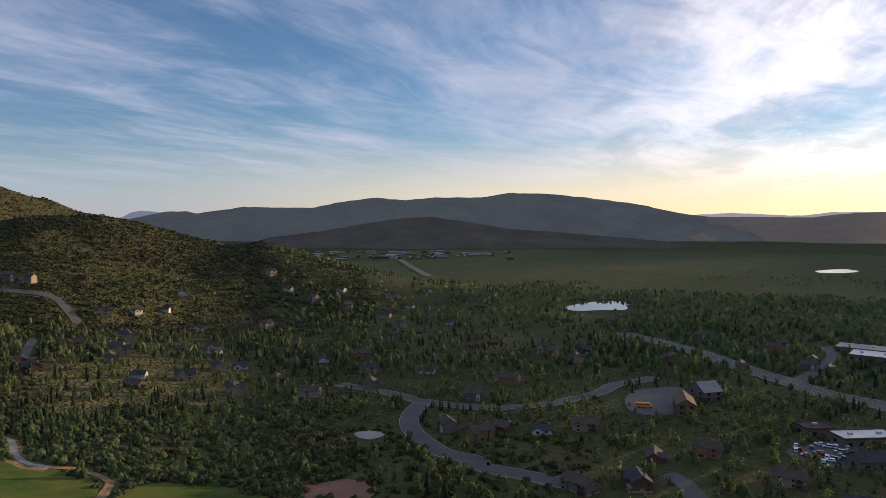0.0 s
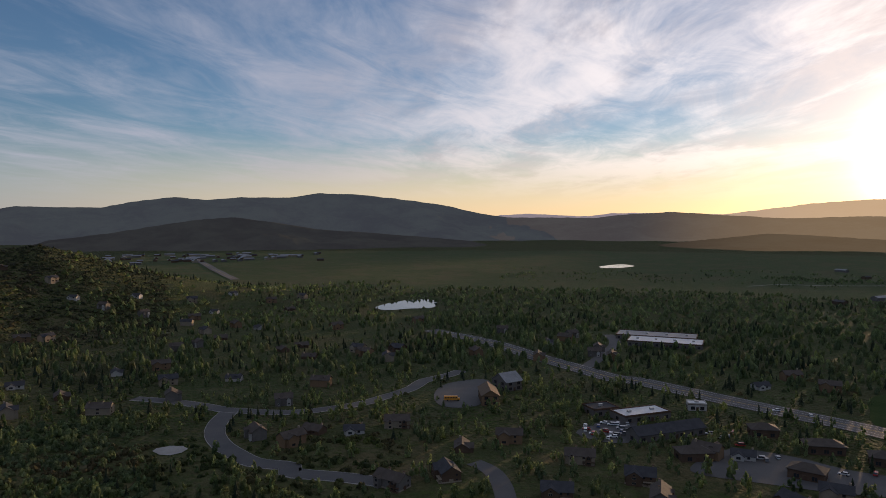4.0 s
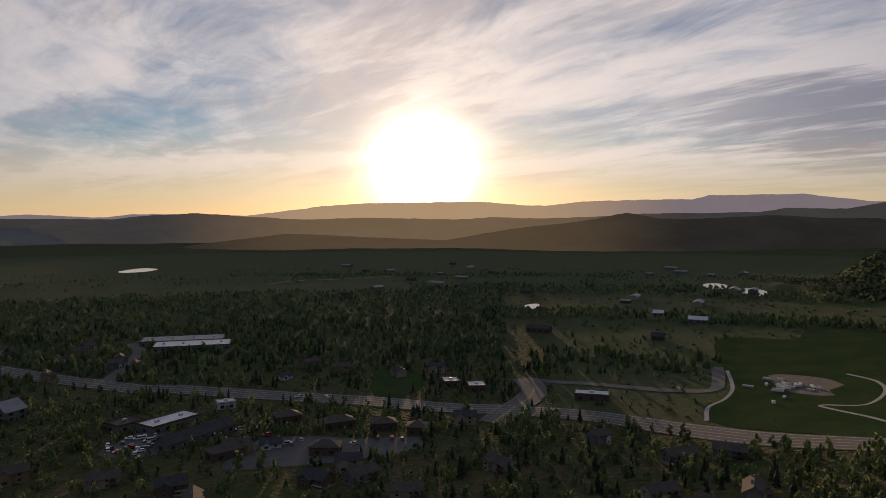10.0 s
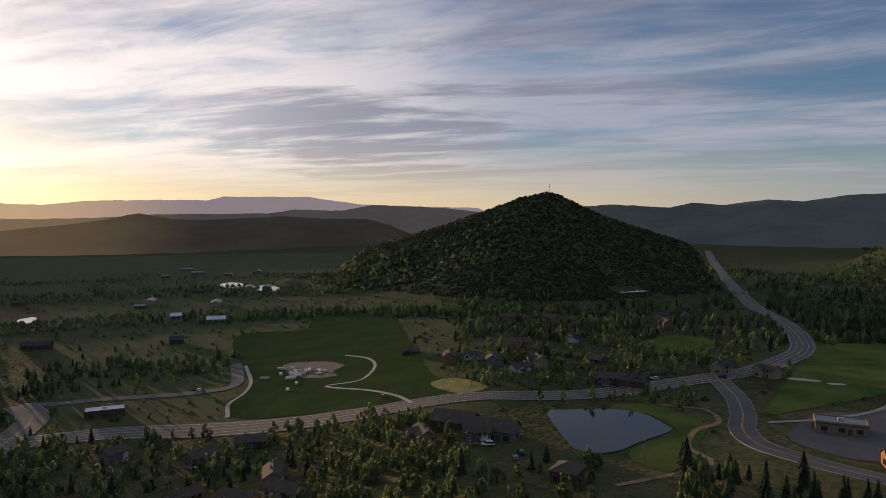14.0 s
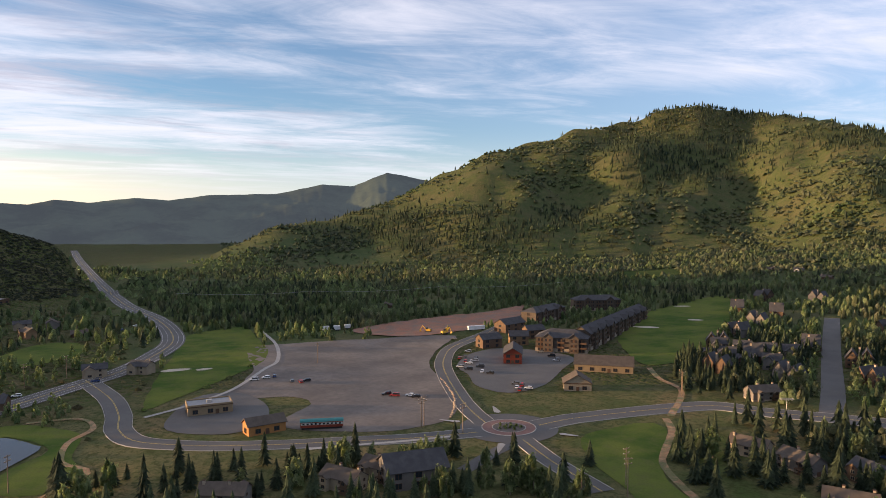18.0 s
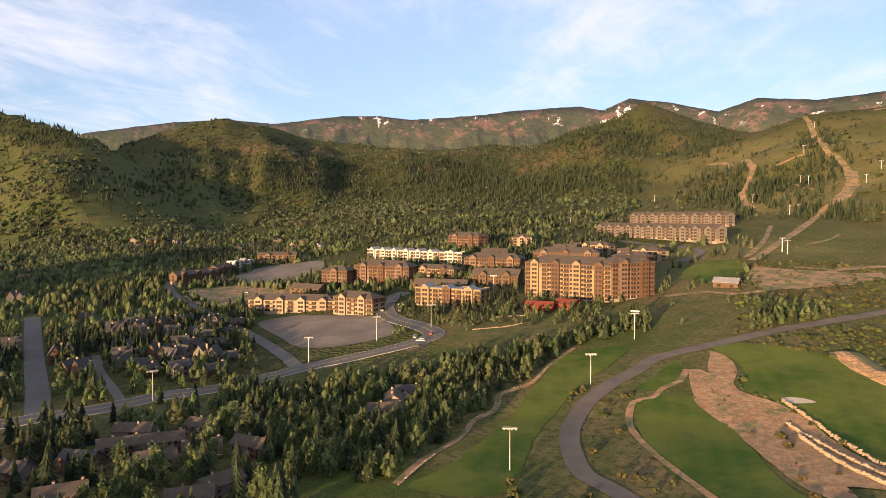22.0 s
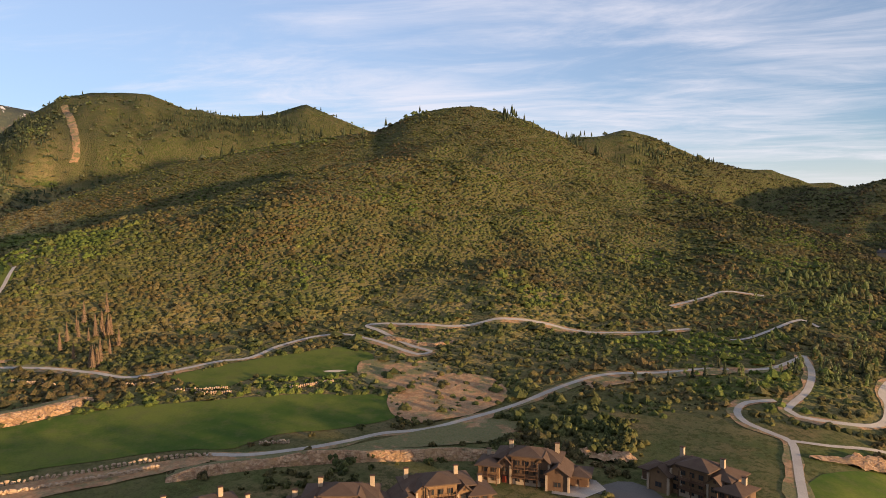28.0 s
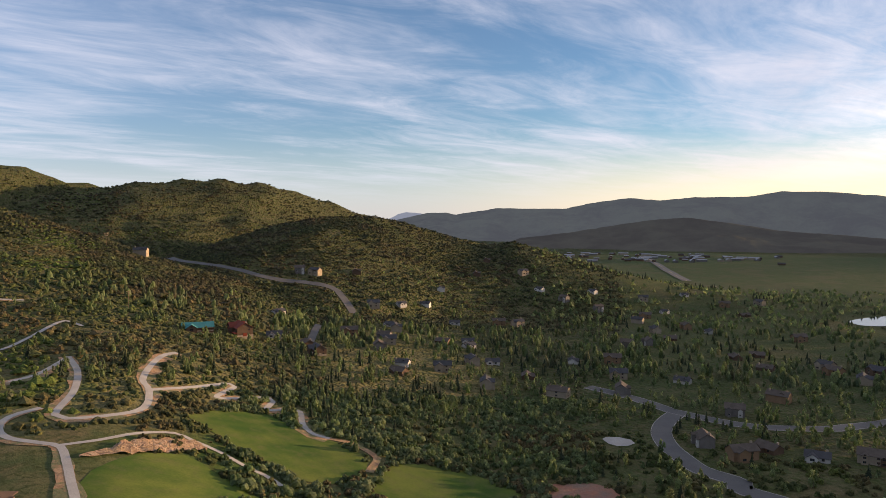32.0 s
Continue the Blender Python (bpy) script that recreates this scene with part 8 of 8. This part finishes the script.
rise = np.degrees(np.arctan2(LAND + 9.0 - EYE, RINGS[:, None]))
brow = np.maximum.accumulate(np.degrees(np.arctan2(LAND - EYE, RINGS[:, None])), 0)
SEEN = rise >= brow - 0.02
p = scatter(122, 305, 900, 2500, 6.4, 0.0, 0, 0.22)
p = p[free(p[:, 0], p[:, 1], 0.6)]
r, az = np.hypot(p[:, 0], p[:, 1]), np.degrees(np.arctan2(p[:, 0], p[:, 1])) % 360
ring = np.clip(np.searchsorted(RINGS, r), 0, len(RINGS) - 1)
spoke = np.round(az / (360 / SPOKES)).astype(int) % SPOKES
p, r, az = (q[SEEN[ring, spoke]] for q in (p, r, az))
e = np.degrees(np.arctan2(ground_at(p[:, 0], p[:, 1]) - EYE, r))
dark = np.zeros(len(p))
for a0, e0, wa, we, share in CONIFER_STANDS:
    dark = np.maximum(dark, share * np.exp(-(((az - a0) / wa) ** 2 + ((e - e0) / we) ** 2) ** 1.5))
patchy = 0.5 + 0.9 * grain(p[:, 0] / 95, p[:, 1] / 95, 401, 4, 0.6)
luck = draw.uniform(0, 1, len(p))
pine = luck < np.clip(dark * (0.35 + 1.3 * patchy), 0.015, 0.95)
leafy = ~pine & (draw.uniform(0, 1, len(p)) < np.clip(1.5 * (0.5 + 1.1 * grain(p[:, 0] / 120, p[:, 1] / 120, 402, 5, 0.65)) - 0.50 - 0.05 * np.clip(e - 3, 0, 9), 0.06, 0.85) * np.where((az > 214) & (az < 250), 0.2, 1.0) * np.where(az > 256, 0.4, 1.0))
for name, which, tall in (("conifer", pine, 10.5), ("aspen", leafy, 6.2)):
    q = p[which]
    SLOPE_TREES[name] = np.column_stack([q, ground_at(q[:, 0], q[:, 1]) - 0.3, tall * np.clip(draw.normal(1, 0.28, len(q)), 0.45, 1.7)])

WIDE = {"broad": 0.66, "aspen": 0.9, "conifer": 1.0}
MATS = {"broad": LEAF, "aspen": ASPEN, "conifer": NEEDLE}
SAY = {"broad": "leafy green broadleaf trees of the valley", "aspen": "slender pale green aspens in groves", "conifer": "dark green pointed conifers"}
NEAR_LIMIT, MID_LIMIT = 300.0, 540.0
own = []
for name, lists in sets.items():
    p = np.concatenate(lists)
    r = np.hypot(p[:, 0], p[:, 1])
    z = ground_at(p[:, 0], p[:, 1])
    full = np.column_stack([p[:, :2], z, p[:, 2]])
    close = np.where(r < NEAR_LIMIT)[0]
    chosen = close[np.argsort(r[close])[:62]]
    own += [(name, full[i]) for i in chosen]
    rest = np.ones(len(p), bool)
    rest[chosen] = False
    for reach, lo, hi in (("near", 0, 300), ("mid", 300, MID_LIMIT), ("far", MID_LIMIT, 820), ("remote", 820, 9999)):
        q = rest & (r >= lo) & (r < hi)
        w_ = full[q, 3] * WIDE[name] * draw.uniform(0.8, 1.25, q.sum())
        stand(name + "_wood_" + reach, name + "_" + reach, full[q, :3] - (0, 0, 0.2), full[q, 3], w_, MATS[name], SAY[name], "trees")
    q = rest & (r < 380)
    if name != "conifer":
        base = full[q]
        v, f = mast(1, 0.6, 0, 1)
        v, f = np.array(v), np.array([t for t in f if len(t) == 4])
        s = base[:, 3] * 0.012
        V = v[None] * np.stack([s, s, base[:, 3] * 0.4], -1)[:, None, :] + base[:, None, :3] - (0, 0, 0.3)
        F = (f[None] + (np.arange(len(base)) * len(v))[:, None, None]).reshape(-1, 4)
        tagged(new(name + "_trunks", fast_mesh(name + "_trunks", V.reshape(-1, 3), F, BARK)), "grey-brown trunks under the crowns", "tree trunks", kind="stuff")

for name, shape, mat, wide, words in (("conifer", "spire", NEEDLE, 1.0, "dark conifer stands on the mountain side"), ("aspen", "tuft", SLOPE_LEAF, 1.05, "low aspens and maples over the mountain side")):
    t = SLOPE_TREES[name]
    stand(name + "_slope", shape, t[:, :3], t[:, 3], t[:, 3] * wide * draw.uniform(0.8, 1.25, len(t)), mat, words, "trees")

# ---- the trees that stand nearest, one by one ----


def limbs(height):
    pieces = [mast(0.022 * height, 0.008 * height, -0.03 * height, 0.75 * height)]
    for k in range(5):
        a, z = k * 2.4, height * (0.25 + 0.09 * k)
        tip = (math.cos(a) * 0.22 * height, math.sin(a) * 0.22 * height, z + 0.16 * height)
        v, f = mast(0.009 * height, 0.003 * height, 0, 1)
        pieces.append(([(x + tip[0] * q, y + tip[1] * q, z + (tip[2] - z) * q) for x, y, q in v], f))
    return joined(*pieces)


TREES = {}
for name, words, mat in (("broad", "leafy broadleaf tree", LEAF_OWN), ("aspen", "slender pale aspen", LEAF_OWN), ("conifer", "dark pointed conifer", NEEDLE_OWN)):
    TREES[name] = []
    for v, f in SHAPES[name + "_near"]:
        crown = fast_mesh("crown", v * (WIDE[name], WIDE[name], 1.0), f, mat)
        trunk = bpy.data.meshes.new("trunk")
        trunk.from_pydata(*[limbs(1.0)[0], [], limbs(1.0)[1]] if name != "conifer" else [mast(0.02, 0.006, -0.03, 0.8)[0], [], mast(0.02, 0.006, -0.03, 0.8)[1]])
        trunk.materials.append(BARK)
        TREES[name].append((crown, trunk))
for i, (name, (x, y, z, h)) in enumerate(own):
    crown, trunk = TREES[name][i % len(TREES[name])]
    ob = new("tree")
    ob.matrix_basis = Matrix.Translation((x, y, z - 0.1)) @ Matrix.Rotation(i * 1.7, 4, "Z") @ Matrix.Diagonal((h, h, h, 1))
    for n_, me in (("crown", crown), ("trunk", trunk)):
        o = new(n_, me)
        o.parent = ob
    tagged(ob, {"broad": "leafy green broadleaf tree near the houses", "aspen": "slender pale aspen beside the fairway", "conifer": "dark green conifer near the houses"}[name], "tree", "nearest trees")

# ---- brush on the slopes ----
SCRUB = [
    (287, 299, 244, 284, 3.2, -0.5, 0.0, 2.6),
    (244, 330, 290, 600, 3.6, -0.48, 0.1, 1.7), (244, 330, 600, 1060, 3.9, -0.46, 0.4, 1.8), (244, 326, 300, 700, 8.0, 0.05, 0.2, 3.0), (316, 326, 205, 345, 3.6, -0.4, 0.0, 1.8), (330, 372, 215, 300, 6.0, 0.0, 0.0, 2.2),
    (222, 262, 320, 640, 3.8, -0.34, 0.4, 1.7), (300, 346, 700, 1450, 5.4, -0.35, 0.4, 2.6), (312, 354, 540, 860, 4.2, -0.40, 0.2, 2.2),
    (180, 284, 900, 2100, 17.0, -0.05, 0.3, 3.0), (262, 300, 205, 300, 4.6, -0.05, 0.0, 1.8), (10, 130, 300, 900, 20.0, 0.0, 0.4, 2.2), (200, 244, 205, 330, 5.5, 0.05, 0.0, 1.7),
]
near, far, remote, shaded = [], [], [], []
for k, (a0, a1, r0, r1, gap, gather, grow, tall) in enumerate(SCRUB):
    p = scatter(a0, a1, r0, r1, gap, gather, 50 + k, grow)
    thin = draw.uniform(0, 1, len(p)) < 0.28
    ok = free(p[:, 0], p[:, 1], 1.6, True, False)
    p = p[np.where(thin, ok, ok & free(p[:, 0], p[:, 1], 0.0))]
    h = tall * np.clip(draw.normal(1, 0.32, len(p)), 0.4, 1.6)
    lie = np.hypot(p[:, 0], p[:, 1])
    bear = np.degrees(np.arctan2(p[:, 0], p[:, 1])) % 360
    keep = SEEN[np.clip(np.searchsorted(RINGS, lie), 0, len(RINGS) - 1), np.round(bear / (360 / SPOKES)).astype(int) % SPOKES]
    p, h = p[keep], h[keep]
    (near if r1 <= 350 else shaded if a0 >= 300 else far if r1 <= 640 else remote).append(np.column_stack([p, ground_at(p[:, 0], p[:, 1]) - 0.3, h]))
for name, lists, shape, mat in (("brush_near", near, "shrub_near", BRUSH), ("brush_far", far, "shrub_far", BRUSH), ("brush_remote", remote, "tuft", BRUSH), ("brush_north", shaded, "tuft", SHADED_BRUSH)):
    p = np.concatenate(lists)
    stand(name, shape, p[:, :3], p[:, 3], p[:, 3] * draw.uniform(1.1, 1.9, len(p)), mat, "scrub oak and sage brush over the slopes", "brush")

# bright maple scrub under the first houses
p = scatter(322, 352, 205, 345, 3.5, -0.45, 78, 0.0)
p = p[free(p[:, 0], p[:, 1], 1.4)]
h = 2.5 * np.clip(draw.normal(1, 0.32, len(p)), 0.4, 1.7)
stand("maple_scrub", "shrub_near", np.column_stack([p, ground_at(p[:, 0], p[:, 1]) - 0.3]), h, h * draw.uniform(1.1, 1.8, len(h)), LEAF, "bright green maple scrub on the slope", "brush")

# oak scrub on the radio mast hill, its backlit shade put into the colour
p = scatter(79, 117, 600, 1040, 2.9, -0.7, 77, 0.1)
p = p[free(p[:, 0], p[:, 1], 1.0)]
h = 1.9 * np.clip(draw.normal(1, 0.3, len(p)), 0.4, 1.7)
z = ground_at(p[:, 0], p[:, 1])
up_slope = z > EYE - (EYE - 5.0) * spread(np.degrees(np.arctan2(p[:, 0], p[:, 1])))
p, h, z = (q[up_slope] for q in (p, h, z))
stand("juniper_scrub", "tuft", np.column_stack([p, z - 0.3]), h, h * draw.uniform(1.3, 2.0, len(h)), SHADE_SCRUB, "oak scrub on the hill, coloured dark for its shade", "brush")

# dead spruces in the gully
first = None
for i in range(22):
    a, r = radians(257.5 + draw.normal(0, 1.0)), draw.uniform(375, 455)
    x, y = r * math.sin(a), r * math.cos(a)
    h = draw.uniform(8, 14)
    ob = new("dead_conifer")
    ob.matrix_basis = Matrix.Translation((x, y, float(ground_at(x, y)))) @ Matrix.Rotation(i, 4, "Z") @ Matrix.Diagonal((h * 0.6, h * 0.6, h, 1))
    o = new("crown", first or fast_mesh("dead_crown", *SHAPES["conifer_near"][0], DEAD))
    first = o.data
    o.parent = ob
    tagged(ob, "dead brown spruce in the brushy gully", "tree", "dead spruces")

# ---- boulder walls ----
ROCKS = [(ICO_V * (1 + draw.uniform(-0.22, 0.22, (12, 1))) * (1, 0.8, 0.7), ICO_F) for _ in range(6)]
STONES = speckled("weathered_tan_boulders", (0.30, 0.215, 0.145), (0.40, 0.31, 0.22), 4, 0.92, 0.15, 0.5)
ROCK_MESHES = [fast_mesh("boulder", v, f, STONES) for v, f in ROCKS]


def boulder_wall(points, size, rows, gap, label, each=False):
    c = curve_through(points, size * gap)
    wall = new("boulder_wall")
    tagged(wall, label, "retaining wall", "boulder walls")
    V, F = [], []
    for i, (x, y) in enumerate(c):
        for k in range(rows):
            px, py = x + draw.normal(0, 0.12 * size), y + draw.normal(0, 0.12 * size)
            s = size * draw.uniform(0.75, 1.25) / 2
            z = float(ground_at(px, py)) + s * (0.5 + 1.25 * k)
            if each:
                o = new("boulder", ROCK_MESHES[(i + k) % 6])
                o.parent = wall
                o.matrix_basis = Matrix.Translation((px, py, z)) @ Matrix.Rotation(draw.uniform(0, 6), 4, "Z") @ Matrix.Diagonal((s * 1.3, s * 1.3, s * 1.3, 1))
            else:
                V.append(ROCKS[(i + k) % 6][0] * s * 1.3 + (px, py, z))
                F.append(ICO_F + 12 * (len(V) - 1))
    if not each:
        o = new("boulders", fast_mesh("boulders", np.concatenate(V), np.concatenate(F), STONES))
        o.parent = wall
        o["kind"] = "stuff"


boulder_wall(TERRACE_TOP, 1.15, 2, 1.4, "upper terrace wall of stacked orange boulders", True)
for line in ([(-168, -418), (-186, -424), (-205, -420)], [(-160, -402), (-180, -398), (-196, -402)], [(-214, -440), (-232, -436)], [(-150, -440), (-166, -446), (-180, -444)]):
    boulder_wall(line, 0.9, 1, 1.0, "low terrace line of pale boulders in the grass")
boulder_wall(LOT_STONES, 1.2, 1, 2.4, "line of pale boulders along the gravel lot")
boulder_wall(TERRACE_MIDDLE, 1.1, 2, 0.62, "middle terrace wall of stacked orange boulders")
boulder_wall(TERRACE_LOW, 1.1, 2, 0.62, "lower terrace wall of stacked orange boulders")
boulder_wall(FAIRWAY_STONES, 0.8, 1, 2.2, "line of pale stones along the fairway edge")
for line in (BUNKER_WALL_A, BUNKER_WALL_B, BUNKER_WALL_C, BUNKER_WALL_D, TEE_WALL, TEE_WALL_B):
    boulder_wall(line, 1.0, 2, 0.9, "low wall of pale boulders in the turf")

# planting on the roundabout
SHRUB = [fast_mesh("shrub", v * (0.8, 0.8, 1.0), f, LEAF_OWN) for v, f in SHAPES["shrub_near"][:3]]
for i in range(14):
    a, r = i * 2.4, 1.2 + 0.33 * i
    x, y = RX + r * math.cos(a), RY + r * math.sin(a)
    ob = new("shrub", SHRUB[i % 3])
    h = 0.9 + 0.5 * ((i * 7) % 5) / 5
    ob.matrix_basis = Matrix.Translation((x, y, float(ground_at(x, y)) + float(lift_at(x, y, 0.8)) - 0.15)) @ Matrix.Rotation(i, 4, "Z") @ Matrix.Diagonal((h * 1.3, h * 1.3, h, 1))
    tagged(ob, "low green shrub planted on the roundabout island", "shrub", "roundabout shrubs")
